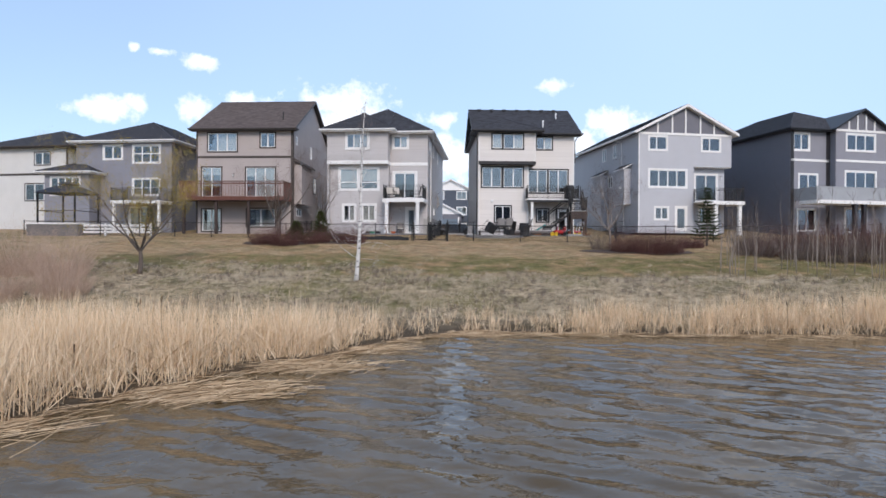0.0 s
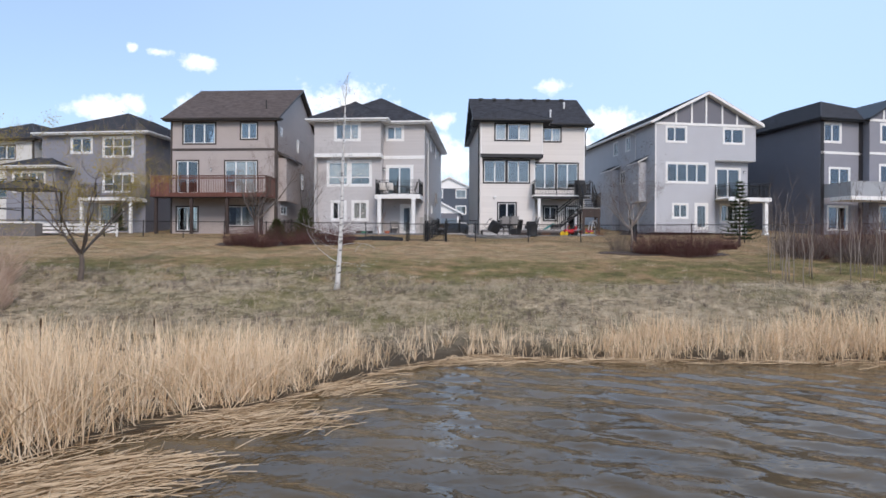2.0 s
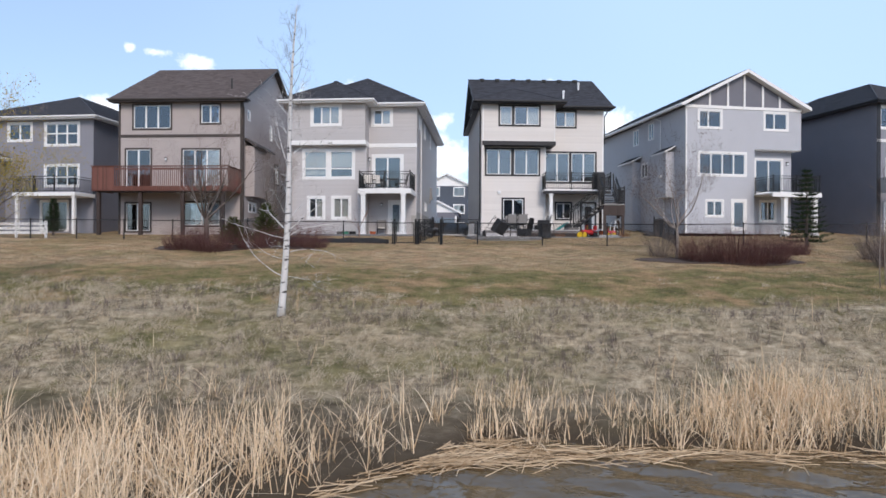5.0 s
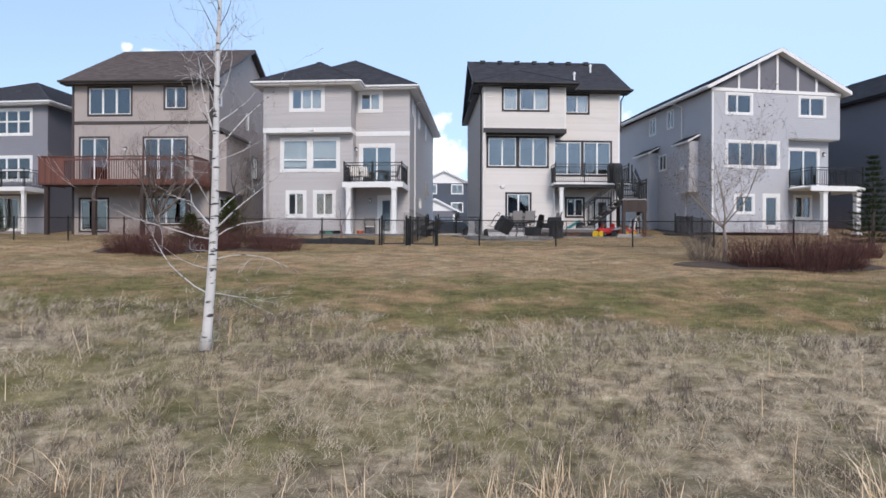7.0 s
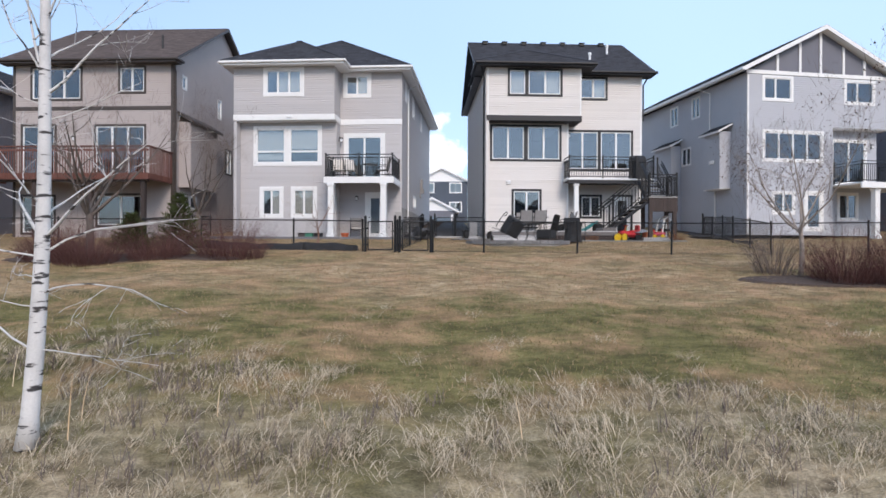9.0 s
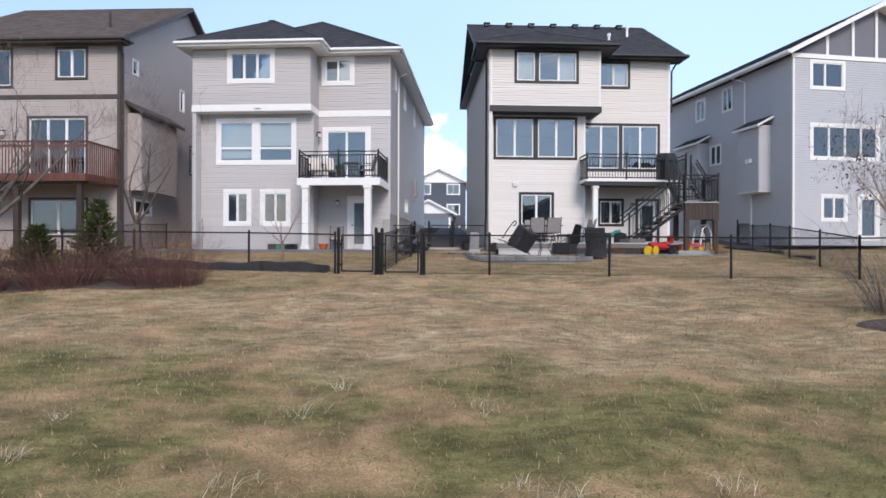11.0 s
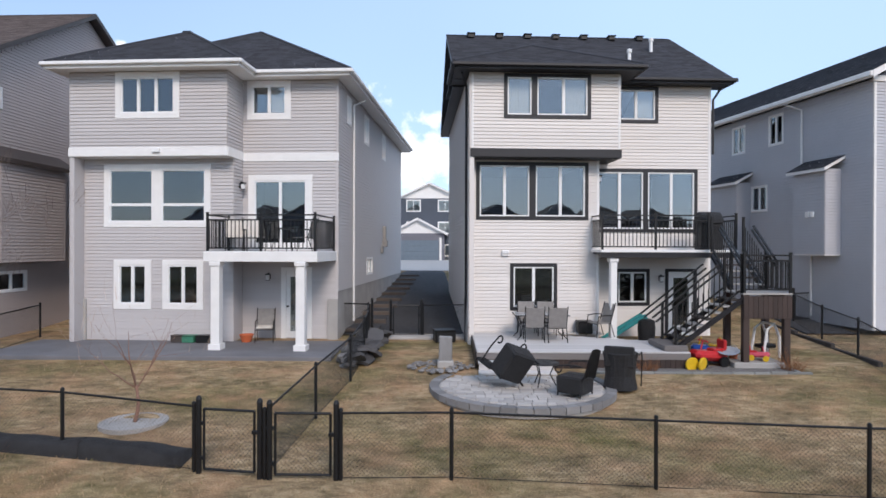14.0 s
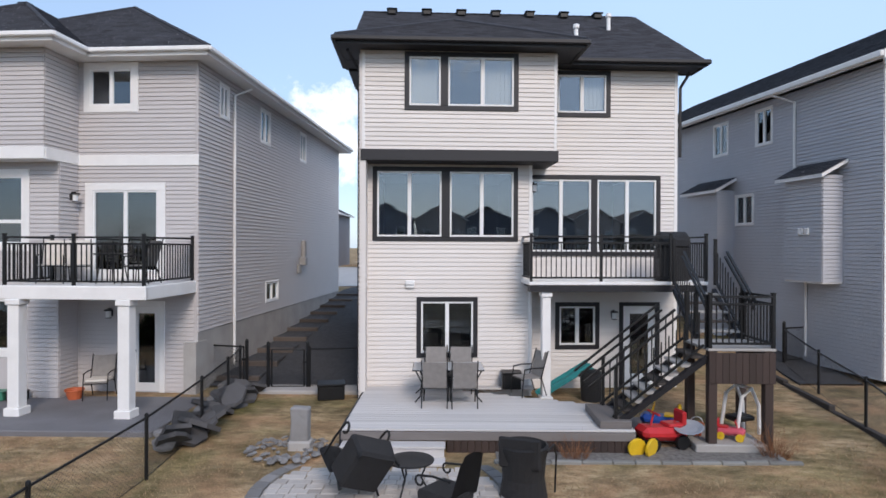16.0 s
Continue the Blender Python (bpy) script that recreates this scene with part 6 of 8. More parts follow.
tb = thing("patio_table", "oblong outdoor dining table with frosted glass top and curved metal legs", "table", pose(3.40, 48.98, 3.84, 0, 0, 2))
part("tabletop", boxm((-0.78, 0.78, -0.46, 0.46, 0.70, 0.72), bevel=0.008), PLATE, tb)
part("rim", tubes(([(-0.78, -0.46, 0.70), (0.78, -0.46, 0.70), (0.78, 0.46, 0.70), (-0.78, 0.46, 0.70), (-0.78, -0.46, 0.70)], 0.016)), IRON, tb)
for sx in (-1, 1):
    for sy in (-1, 1):
        part("leg", tubes(([(sx * 0.74, sy * 0.42, 0), (sx * 0.62, sy * 0.36, 0.12), (sx * 0.58, sy * 0.34, 0.4), (sx * 0.72, sy * 0.42, 0.69)], 0.016)), IRON, tb)
CH = "dark-framed patio chair with taupe sling seat at the table"
c0 = sling_chair(pose(3.13, 48.40, 3.84, 0, 0, 178), CH, MESHFAB, "chairs round the patio table")
for x, y, r in ((3.74, 48.37, 183), (3.11, 49.62, 2), (3.68, 49.62, -3)):
    copy_thing(c0, pose(x, y, 3.84, 0, 0, r))
sling_chair(pose(5.22, 49.35, 3.84, 0, 0, -68), "reclined dark-framed sling patio chair by the balcony post", MESHFAB)
pb = thing("planter_box", "black square planter on the deck", "planter", pose(4.92, 50.0, 3.84))
part("body", boxm((-0.22, 0.22, -0.2, 0.2, 0, 0.36), bevel=0.02), IRON, pb)
part("rim", boxm((-0.24, 0.24, -0.22, 0.22, 0.36, 0.40), bevel=0.01), IRON, pb)


def wicker_chair(m, label):
    c = thing("wicker_armchair", label, "chair", m, "wicker chairs on the round patio")
    b = boxm((-0.31, 0.31, -0.32, 0.28, 0.05, 0.42), bevel=0.04)
    for v in b.verts:
        if v.co.z < 0.2:
            v.co.x *= 0.9
    part("seat_base", b, WICKER, c)
    bk = bmesh.new()
    n = 9
    rows = []
    for k in range(7):
        t = k / 6
        w = 0.31 - 0.07 * t * t
        rows.append([bk.verts.new(((i / (n - 1) - 0.5) * 2 * w, 0.26 + 0.16 * t - 0.05 * (1 - (2 * i / (n - 1) - 1) ** 2) + 0.04, 0.34 + 0.66 * t - (0.05 * abs(2 * i / (n - 1) - 1) ** 3 if k == 6 else 0))) for i in range(n)])
    for r0, r1 in zip(rows, rows[1:]):
        for i in range(n - 1):
            bk.faces.new((r0[i], r0[i + 1], r1[i + 1], r1[i]))
    bmesh.ops.solidify(bk, geom=bk.faces[:], thickness=0.035)
    part("backrest", bk, WICKER, c)
    for sx in (-0.31, 0.31):
        arm = [(sx, 0.3, 0.66), (sx, 0.0, 0.67), (sx, -0.25, 0.63)] + [(sx, -0.25 - 0.07 * math.sin(a), 0.56 + 0.07 * math.cos(a)) for a in np.linspace(0.3, 4.8, 8)]
        part("armrest", tubes((arm, 0.017)), IRON, c)
        for sy in (-0.28, 0.24):
            part("leg", tubes(([(sx * 0.92, sy, 0), (sx * 0.9, sy * 0.95, 0.12)], 0.018)), IRON, c)
    return c


wicker_chair(pose(2.25, 44.3, 3.78, -62, 20, 35) @ Matrix.Scale(1.2, 4), "dark woven wicker armchair tipped over on the patio")
wicker_chair(pose(3.42, 43.9, 3.39, 0, 0, -128), "dark woven wicker armchair with scrolled arms")
ft = thing("patio_side_table", "dark round metal side table on the patio", "table", pose(2.85, 44.75, 3.39))
part("tabletop", lathe([(0.36, 0.50), (0.37, 0.515), (0.36, 0.53), (0.02, 0.535)], 24), WICKER, ft)
for k in range(3):
    a = k * 2.094
    part("leg", tubes(([(0.3 * math.cos(a), 0.3 * math.sin(a), 0), (0.16 * math.cos(a), 0.16 * math.sin(a), 0.25), (0.27 * math.cos(a), 0.27 * math.sin(a), 0.51)], 0.015)), IRON, ft)
fp = thing("wicker_armchair", "dark woven wicker chair seen from behind on the lawn", "chair", pose(4.62, 44.85, 3.33, 0, 0, 160), "wicker chairs on the round patio")
part("seat_base", lathe([(0.38, 0.0), (0.33, 0.3), (0.36, 0.62), (0.40, 0.80), (0.36, 0.82), (0.30, 0.62), (0.05, 0.5)], 20), WICKER, fp)
part("backrest", boxm((-0.33, 0.33, 0.24, 0.30, 0.5, 0.98), bevel=0.03), WICKER, fp)
part("armrest", tubes(([(-0.42, 0.2, 0.8), (-0.46, -0.1, 0.82), (-0.46, -0.3, 0.6), (-0.44, -0.3, 0.0)], 0.016)), IRON, fp)

# ---- covered grill, slide and toys ----
gr = thing("barbecue_grill", "barbecue grill on the balcony under a black cover", "grill", pose(8.72, 49.9, 6.45, 0, 0, 4) @ Matrix.Diagonal((0.72, 0.9, 0.98, 1)))
b = boxm((-0.5, 0.5, -0.28, 0.28, 0, 0.85), bevel=0.05)
for v in b.verts:
    v.co.x += 0.02 * math.sin(v.co.z * 9)
part("body", b, WICKER, gr)
hd = bmesh.new()
rows = [[hd.verts.new((x, 0.3 * math.cos(a) * s, 0.84 + 0.36 * math.sin(a) * s)) for a in np.linspace(0, math.pi, 9)] for x, s in ((-0.52, 0.8), (-0.44, 1), (0.44, 1), (0.52, 0.8))]
for r0, r1 in zip(rows, rows[1:]):
    for i in range(8):
        hd.faces.new((r0[i], r0[i + 1], r1[i + 1], r1[i]))
hd.faces.new(rows[0]), hd.faces.new(rows[-1][::-1])
part("lid", hd, WICKER, gr)
sl = thing("toy_slide", "teal plastic toddler slide under the balcony", "toy", pose(6.35, 50.25, 3.52, 0, 0, 0))
part("chute", boxm((-0.75, 0.75, -0.2, 0.2, 0, 0.04), (-0.75, 0.75, -0.24, -0.2, 0, 0.13), (-0.75, 0.75, 0.2, 0.24, 0, 0.13), bevel=0.01), PTEAL, sl, m=pose(-0.1, 0, 0.42, 0, -32, 0))
part("ladder", boxm((0.5, 0.56, -0.22, -0.16, 0, 0.8), (0.5, 0.56, 0.16, 0.22, 0, 0.8), (0.5, 0.55, -0.16, 0.16, 0.25, 0.3), (0.5, 0.55, -0.16, 0.16, 0.5, 0.55)), PTEAL, sl)
cb = thing("covered_bin", "dark covered bin beside the back door", "bin", pose(6.85, 50.0, 3.52))
part("body", lathe([(0.24, 0), (0.27, 0.5), (0.25, 0.72), (0.12, 0.78)], 18), WICKER, cb)


def wheel(parent, m, r, w, mat, hub):
    t = part("wheel", lathe([(r * 0.7, -w / 2), (r * 0.95, -w / 2), (r, -w * 0.3), (r, w * 0.3), (r * 0.95, w / 2), (r * 0.7, w / 2)], 18, pose(0, 0, 0, 90)), mat, parent, m=m)
    part("hub", lathe([(r * 0.68, -w * 0.35), (r * 0.68, w * 0.35), (r * 0.2, w * 0.5)], 12, pose(0, 0, 0, 90)), hub, t)


def ride_on(m, label, body, seat, tyre):
    c = thing("ride_on_toy", label, "toy", m)
    b = boxm((-0.42, 0.42, -0.2, 0.2, 0.12, 0.34), bevel=0.08)
    for v in b.verts:
        v.co.z += 0.12 * max(0, v.co.x)
    part("body", b, body, c)
    part("seat", boxm((-0.35, -0.05, -0.15, 0.15, 0.34, 0.40), (-0.40, -0.32, -0.15, 0.15, 0.36, 0.60), bevel=0.03), seat, c)
    part("handlebar", tubes(([(0.2, 0, 0.36), (0.14, 0, 0.58)], 0.018), ([(0.14, -0.16, 0.58), (0.14, 0.16, 0.58)], 0.018)), seat, c)
    for x in (-0.26, 0.28):
        for y_ in (-0.21, 0.21):
            wheel(c, pose(x, y_, 0.12), 0.12, 0.08, tyre, body)
    return c


ride_on(pose(7.5, 46.98, 3.42, 0, 0, 195) @ Matrix.Scale(1.15, 4), "red plastic ride-on toy car under the stairs", PRED, PRED, IRON)
ride_on(pose(7.72, 47.62, 3.52, 0, 0, 160) @ Matrix.Scale(0.95, 4), "blue and yellow plastic ride-on toy beneath the stairs", PBLUE, PYEL, IRON)
ride_on(pose(8.85, 47.05, 3.56, 0, 0, -30) @ Matrix.Scale(0.62, 4), "pink and red push toy with yellow wheels under the landing", material("pink_plastic", (0.55, 0.09, 0.13), 0.4), PRED, PYEL)
for k, x in enumerate((6.90, 7.17)):
    tw = thing("toy_ring", "large yellow plastic toy ring leaning on the bed", "toy", pose(x, 46.52, 3.55, 8, 0, 12 + 30 * k) @ Matrix.Scale(0.95, 4), "yellow toy rings")
    part("rim", lathe([(0.11, -0.03), (0.18, -0.03), (0.19, 0), (0.18, 0.03), (0.11, 0.03)], 18, pose(0, 0, 0, 90)), PYEL, tw)
    for a in range(3):
        part("spoke", boxm((-0.12, 0.12, -0.02, 0.02, -0.025, 0.025)), PYEL, tw, m=pose(0, 0, 0, 0, 60 * a, 0))
wl = thing("toy_walker", "white plastic toddler walker frame under the landing", "toy", pose(9.12, 47.3, 3.56, 0, 0, 20))
part("frame", tubes(([(-0.25, -0.2, 0.05), (-0.12, -0.2, 0.8), (0.12, -0.2, 0.95), (0.3, -0.2, 0.6), (0.32, -0.2, 0.05)], 0.035), ([(-0.25, 0.2, 0.05), (-0.12, 0.2, 0.8), (0.12, 0.2, 0.95), (0.3, 0.2, 0.6), (0.32, 0.2, 0.05)], 0.035), ([(0.12, -0.2, 0.95), (0.12, 0.2, 0.95)], 0.03), sides=8), PWHITE, wl)
part("panel", boxm((-0.2, 0.26, -0.17, 0.17, 0.3, 0.4), bevel=0.03), IRON, wl)
for n_, m_, mat_, lab in (("toy_bucket", pose(8.0, 47.2, 3.52), PGREEN, "green plastic toy bucket"), ("toy_bucket", pose(8.3, 47.3, 3.56), TERRA, "orange plastic toy bucket")):
    tbk = thing(n_, lab + " among the toys", "toy", m_)
    part("body", lathe([(0.09, 0), (0.13, 0.22), (0.145, 0.22), (0.145, 0.24), (0.11, 0.23), (0.08, 0.02)], 16), mat_, tbk)
    part("handle", tubes(([(0.13 * math.cos(a), 0, 0.22 + 0.14 * math.sin(a)) for a in np.linspace(0, math.pi, 9)], 0.007)), PWHITE, tbk)

sc = thing("toy_saucer", "grey-blue plastic snow saucer lying on the toys", "toy", pose(7.98, 46.86, 3.78, 14, -8, 0))
part("dish", lathe([(0.03, 0.0), (0.17, 0.015), (0.26, 0.06), (0.275, 0.07), (0.255, 0.075), (0.16, 0.03), (0.03, 0.015)], 20), material("grey_blue_plastic", (0.30, 0.33, 0.38), 0.35, vary=0.1), sc)
bl = thing("toy_ball", "black and white rubber ball beside the toys", "toy", pose(7.22, 46.78, 3.56))
b = bmesh.new()
bmesh.ops.create_icosphere(b, subdivisions=3, radius=0.12)
part("ball", b, WICKER, bl, smooth=True)

# balcony and patio pieces of the grey house
GB = pose(-7.61, 49.41, 0, 0, 0, -3.1)
for u, r in ((1.85, 24), (2.45, 34)):
    c = sling_chair(GB @ pose(u, -0.1, 6.38, 0, 0, r), "balcony chair with pale cushions", CUSHION, "chairs on the balcony")
bt = thing("balcony_table", "small dark metal balcony table", "table", GB @ pose(3.35, -0.2, 6.38))
part("tabletop", lathe([(0.38, 0.66), (0.38, 0.69), (0.02, 0.695)], 20), IRON, bt)
for k in range(4):
    a = k * math.pi / 2 + 0.7
    part("leg", tubes(([(0.33 * math.cos(a), 0.33 * math.sin(a), 0), (0.2 * math.cos(a), 0.2 * math.sin(a), 0.67)], 0.014)), IRON, bt)
sling_chair(GB @ pose(3.95, -0.1, 6.38, 0, 0, -90), "dark metal balcony chair", MESHFAB)
pc = sling_chair(GB @ pose(2.55, 0.55, 3.56, 0, 0, 14), "dark metal chair with cream cushion beside the patio door", MESHFAB)
part("cushion", boxm((-0.24, 0.24, -0.24, 0.22, 0.425, 0.49), bevel=0.025), CUSHION, pc)
pot = thing("flower_pot", "low orange plastic planter on the patio", "planter", GB @ pose(2.0, 0.45, 3.56))
part("body", lathe([(0.14, 0), (0.2, 0.2), (0.215, 0.2), (0.215, 0.235), (0.17, 0.22), (0.13, 0.05)], 18), TERRA, pot)
for u, mat_, lab in ((0.3, PGREEN, "green plastic storage tub on the patio"), (-0.05, TRIM_BROWN, "brown plastic storage tub on the patio"), (0.75, IRON, "black plastic storage tub on the patio")):
    tub = thing("storage_tub", lab, "tub", GB @ pose(u, 0.2, 3.56), "tubs on the patio")
    part("body", boxm((-0.19, 0.19, -0.15, 0.15, 0, 0.2), bevel=0.02), mat_, tub)
    part("lid", boxm((-0.205, 0.205, -0.165, 0.165, 0.2, 0.225), bevel=0.01), mat_, tub)

# ---- gazebo and white railing at the row's end ----
gz = thing("gazebo", "dark metal gazebo with a two-tier hipped roof on a deck", "gazebo", pose(-29.9, 45.5, 4.15, 0, 0, -4) @ Matrix.Diagonal((0.82, 0.82, 1, 1)))
def pyramid(r0, r1, z0, z1):
    bm = bmesh.new()
    a = [bm.verts.new((sx * r0, sy * r0 * 0.9, z0)) for sx, sy in ((-1, -1), (1, -1), (1, 1), (-1, 1))]
    b = [bm.verts.new((sx * r1, sy * r1 * 0.9, z1)) for sx, sy in ((-1, -1), (1, -1), (1, 1), (-1, 1))]
    for i in range(4):
        bm.faces.new((a[i], a[(i + 1) % 4], b[(i + 1) % 4], b[i]))
    bm.faces.new(b), bm.faces.new(a[::-1])
    return bm
ROOFM = material("blue_black_metal_roof", (0.014, 0.017, 0.027), 0.75, vary=0.25, scale=4, fine=40, bump=0.1)
part("roof", pyramid(2.1, 0.75, 2.25, 2.85), ROOFM, gz)
part("upper_roof", pyramid(0.85, 0.1, 2.95, 3.2), ROOFM, gz)
for sx in (-1.8, 1.8):
    for sy in (-1.6, 1.6):
        part("post", boxm((sx - 0.06, sx + 0.06, sy - 0.06, sy + 0.06, 0, 2.3)), IRON, gz)
part("rail", boxm((-1.8, 1.8, -1.62, -1.58, 0.9, 0.95), (-1.8, 1.8, -1.62, -1.58, 0.1, 0.14), (-1.82, -1.78, -1.6, 1.6, 0.9, 0.95), (1.78, 1.82, -1.6, 1.6, 0.9, 0.95)), IRON, gz)
gdk = thing("gazebo_deck", "raised timber platform with a white edge under the gazebo", "deck", pose(-29.9, 45.5, 0, 0, 0, -4))
part("platform", boxm((-2.0, 2.0, -1.75, 2.0, 2.9, 4.05)), WOOD_WORN, gdk)
part("edge", boxm((-2.05, 2.05, -1.8, 2.0, 4.05, 4.16), bevel=0.01), TRIM_WHITE, gdk)
wf = thing("white_board_fence", "low white three-board fence beside the gazebo", "fence", pose(-28.1, 44.3, 0, 0, 0, -6))
for k in range(3):
    part("board", boxm((0, 5.6, -0.015, 0.015, 3.42 + 0.24 * k, 3.58 + 0.24 * k), bevel=0.004), TRIM_WHITE, wf)
for k in range(4):
    part("post", boxm((1.8 * k, 1.8 * k + 0.1, 0.015, 0.1, 2.9, 4.15)), TRIM_WHITE, wf)

# ---- street house seen through the gap, and the row across the pond ----
def plain_house(name, m, w, d, eave, wallm, roofm, label, group="", garage=False, gablem=None):
    h = thing(name, label, "house", m, group)
    part("wall", boxm((-w / 2, w / 2, 0, d, 0, eave)), wallm, h)
    r = bmesh.new()
    e = 0.5
    a, rz = (-w / 2 - e, w / 2 + e), eave + w * 0.27
    slab(r, [(a[0], -e, eave), (0, -e, rz), (0, d + e, rz), (a[0], d + e, eave)][::-1], 0.2)
    slab(r, [(a[1], -e, eave), (0, -e, rz), (0, d + e, rz), (a[1], d + e, eave)], 0.2)
    rr = part("roof", r, TRIM_WHITE, h)
    for ue, up in ((a[0], 1), (a[1], -1)):
        q = bmesh.new()
        slab(q, [(ue, -e + 0.15, eave + 0.03), (0, -e + 0.15, rz + 0.03), (0, d + e, rz + 0.03), (ue, d + e, eave + 0.03)][::(-1 if up > 0 else 1)], 0.02)
        part("shingles", q, roofm, rr)
    for vv in (0.0, d):
        gbl = bmesh.new()
        f = [gbl.verts.new(p) for p in ((-w / 2, vv, eave), (w / 2, vv, eave), (0, vv, rz - 0.2))]
        gbl.faces.new(f if vv == 0 else f[::-1])
        part("gable", gbl, gablem or wallm, h)
    for zc in ((4.2,) if garage else (1.4, 4.2, 6.9)):
        for uc in (-w * 0.27, w * 0.27):
            if zc + 0.7 < eave:
                wd = part("window", boxm((uc - 0.9, uc + 0.9, -0.05, 0.0, zc - 0.75, zc + 0.75), bevel=0.01), TRIM_WHITE, h)
                part("pane", boxm((uc - 0.75, uc - 0.03, -0.06, -0.045, zc - 0.6, zc + 0.6)), GLASS, wd)
                part("pane", boxm((uc + 0.03, uc + 0.75, -0.06, -0.045, zc - 0.6, zc + 0.6)), GLASS, wd)
    return h


GARAGE = material("blue_grey_garage_door", (0.13, 0.17, 0.21), 0.5, vary=0.08, scale=2, fine=30, bump=0.05)
SID_DEEP = material("deep_blue_slate_siding", (0.055, 0.068, 0.092), 0.6, vary=0.08, scale=1.0, fine=30, bump=0.04)
s1 = plain_house("house", pose(-2.0, 106, 4.7), 7.2, 9, 7.8, SID_DEEP, SHINGLE_DARK, "grey house with white gable across the street", gablem=TRIM_WHITE)
gp = thing("garage", "white-gabled garage with blue-grey door across the street", "garage", pose(-3.2, 101.5, 4.7))
part("wall", boxm((-3.1, 3.1, 0, 5, 0, 3.4)), SID_SLATE, gp)
r = bmesh.new()
slab(r, [(-3.5, -0.5, 3.4), (0, -0.5, 5.2), (0, 5, 5.2), (-3.5, 5, 3.4)][::-1], 0.25)
slab(r, [(3.5, -0.5, 3.4), (0, -0.5, 5.2), (0, 5, 5.2), (3.5, 5, 3.4)], 0.25)
part("roof", r, TRIM_WHITE, gp)
g2 = bmesh.new()
g2.faces.new([g2.verts.new(p) for p in ((-3.1, -0.02, 3.4), (3.1, -0.02, 3.4), (0, -0.02, 5.0))])
part("gable", g2, TRIM_WHITE, gp)
gd = part("garage_door", boxm((-2.5, 2.5, -0.06, -0.01, 0.02, 2.6)), GARAGE, gp)
for k in range(4):
    part("panel", boxm((-2.45, 2.45, -0.085, -0.06, 0.08 + 0.64 * k, 0.66 + 0.64 * k), bevel=0.01), GARAGE, gd)
for sx in (-2.8, 2.55):
    part("casing", boxm((sx, sx + 0.25, -0.08, -0.01, 0, 2.9)), TRIM_WHITE, gp)
plain_house("house", pose(-14.0, 106, 4.7), 8, 9, 6.5, SID_MID, SHINGLE_DARK, "mid-grey house across the street")
plain_house("house", pose(12.0, 107, 4.7), 8, 9, 6.5, SID_WHITE, SHINGLE_BROWN, "off-white house across the street")
rh = random.Random(3)
for i in range(12):
    x = -60 + 10.5 * i + rh.uniform(-1, 1)
    plain_house("far_house", pose(x, -51 + rh.uniform(-2, 2), 3.3, 0, 0, 180 + rh.uniform(-4, 4)), rh.uniform(9.4, 10.4), 11, rh.choice((8.3, 9.3, 9.0)), (SID_MID, SID_TAUPE, SID_SLATE)[i % 3], SHINGLE_DARK, "dark-roofed house across the pond, mirrored in the panes", "houses across the pond")

# ---- grasses, reeds and other fine growth ----
def growth_material(name, dark, light, rough=0.9, spec=0.15):
    m = bpy.data.materials.new(name)
    m.use_nodes = True
    nt = m.node_tree
    p = nt.nodes["Principled BSDF"]
    p.inputs["Roughness"].default_value = rough
    p.inputs["Specular IOR Level"].default_value = spec
    g = nt.nodes.new("ShaderNodeNewGeometry")
    n = nt.nodes.new("ShaderNodeTexNoise")
    n.inputs["Scale"].default_value = 1.3
    tc = nt.nodes.new("ShaderNodeTexCoord")
    link(m, tc.outputs["Object"], n.inputs["Vector"])
    a = nt.nodes.new("ShaderNodeMath")
    a.operation = "MULTIPLY_ADD"
    link(m, n.outputs[0], a.inputs[0])
    a.inputs[1].default_value = 0.7
    b = nt.nodes.new("ShaderNodeMath")
    b.operation = "MULTIPLY_ADD"
    link(m, g.outputs["Random Per Island"], b.inputs[0])
    b.inputs[1].default_value, b.inputs[2].default_value = 0.7, -0.2
    link(m, b.outputs[0], a.inputs[2])
    r = nt.nodes.new("ShaderNodeValToRGB")
    r.color_ramp.elements[0].color, r.color_ramp.elements[1].color = (*dark, 1), (*light, 1)
    link(m, a.outputs[0], r.inputs[0])
    link(m, r.outputs[0], p.inputs["Base Color"])
    return m


REED = growth_material("dry_straw_reed", (0.54, 0.365, 0.205), (0.95, 0.78, 0.57))
STRAW = growth_material("dry_grass_blade", (0.26, 0.195, 0.12), (0.62, 0.51, 0.36))
BANK = growth_material("bleached_bank_grass", (0.25, 0.195, 0.13), (0.72, 0.61, 0.455))
MATREED = growth_material("sodden_flattened_reed", (0.30, 0.20, 0.11), (0.66, 0.50, 0.33))
LAWN = growth_material("dormant_lawn_blade", (0.24, 0.155, 0.088), (0.52, 0.375, 0.225))
GREEN = growth_material("spring_grass_blade", (0.105, 0.104, 0.037), (0.25, 0.225, 0.092))
TWIG_RED = growth_material("red_brown_shrub_twig", (0.06, 0.030, 0.029), (0.17, 0.085, 0.076))
TWIG_GREY = growth_material("grey_brown_twig", (0.09, 0.07, 0.062), (0.25, 0.20, 0.175))
TWIG_TAN = growth_material("tan_willow_twig", (0.34, 0.235, 0.175), (0.62, 0.47, 0.37))
LEAF_YELLOW = growth_material("yellow_green_catkin_leaf", (0.20, 0.15, 0.025), (0.45, 0.35, 0.07))
NEEDLE = growth_material("dark_spruce_needle", (0.018, 0.035, 0.016), (0.065, 0.095, 0.045))
PINE = growth_material("olive_pine_needle", (0.03, 0.045, 0.014), (0.12, 0.14, 0.05))
RUST = growth_material("rusty_dead_stem", (0.13, 0.055, 0.03), (0.33, 0.17, 0.09))
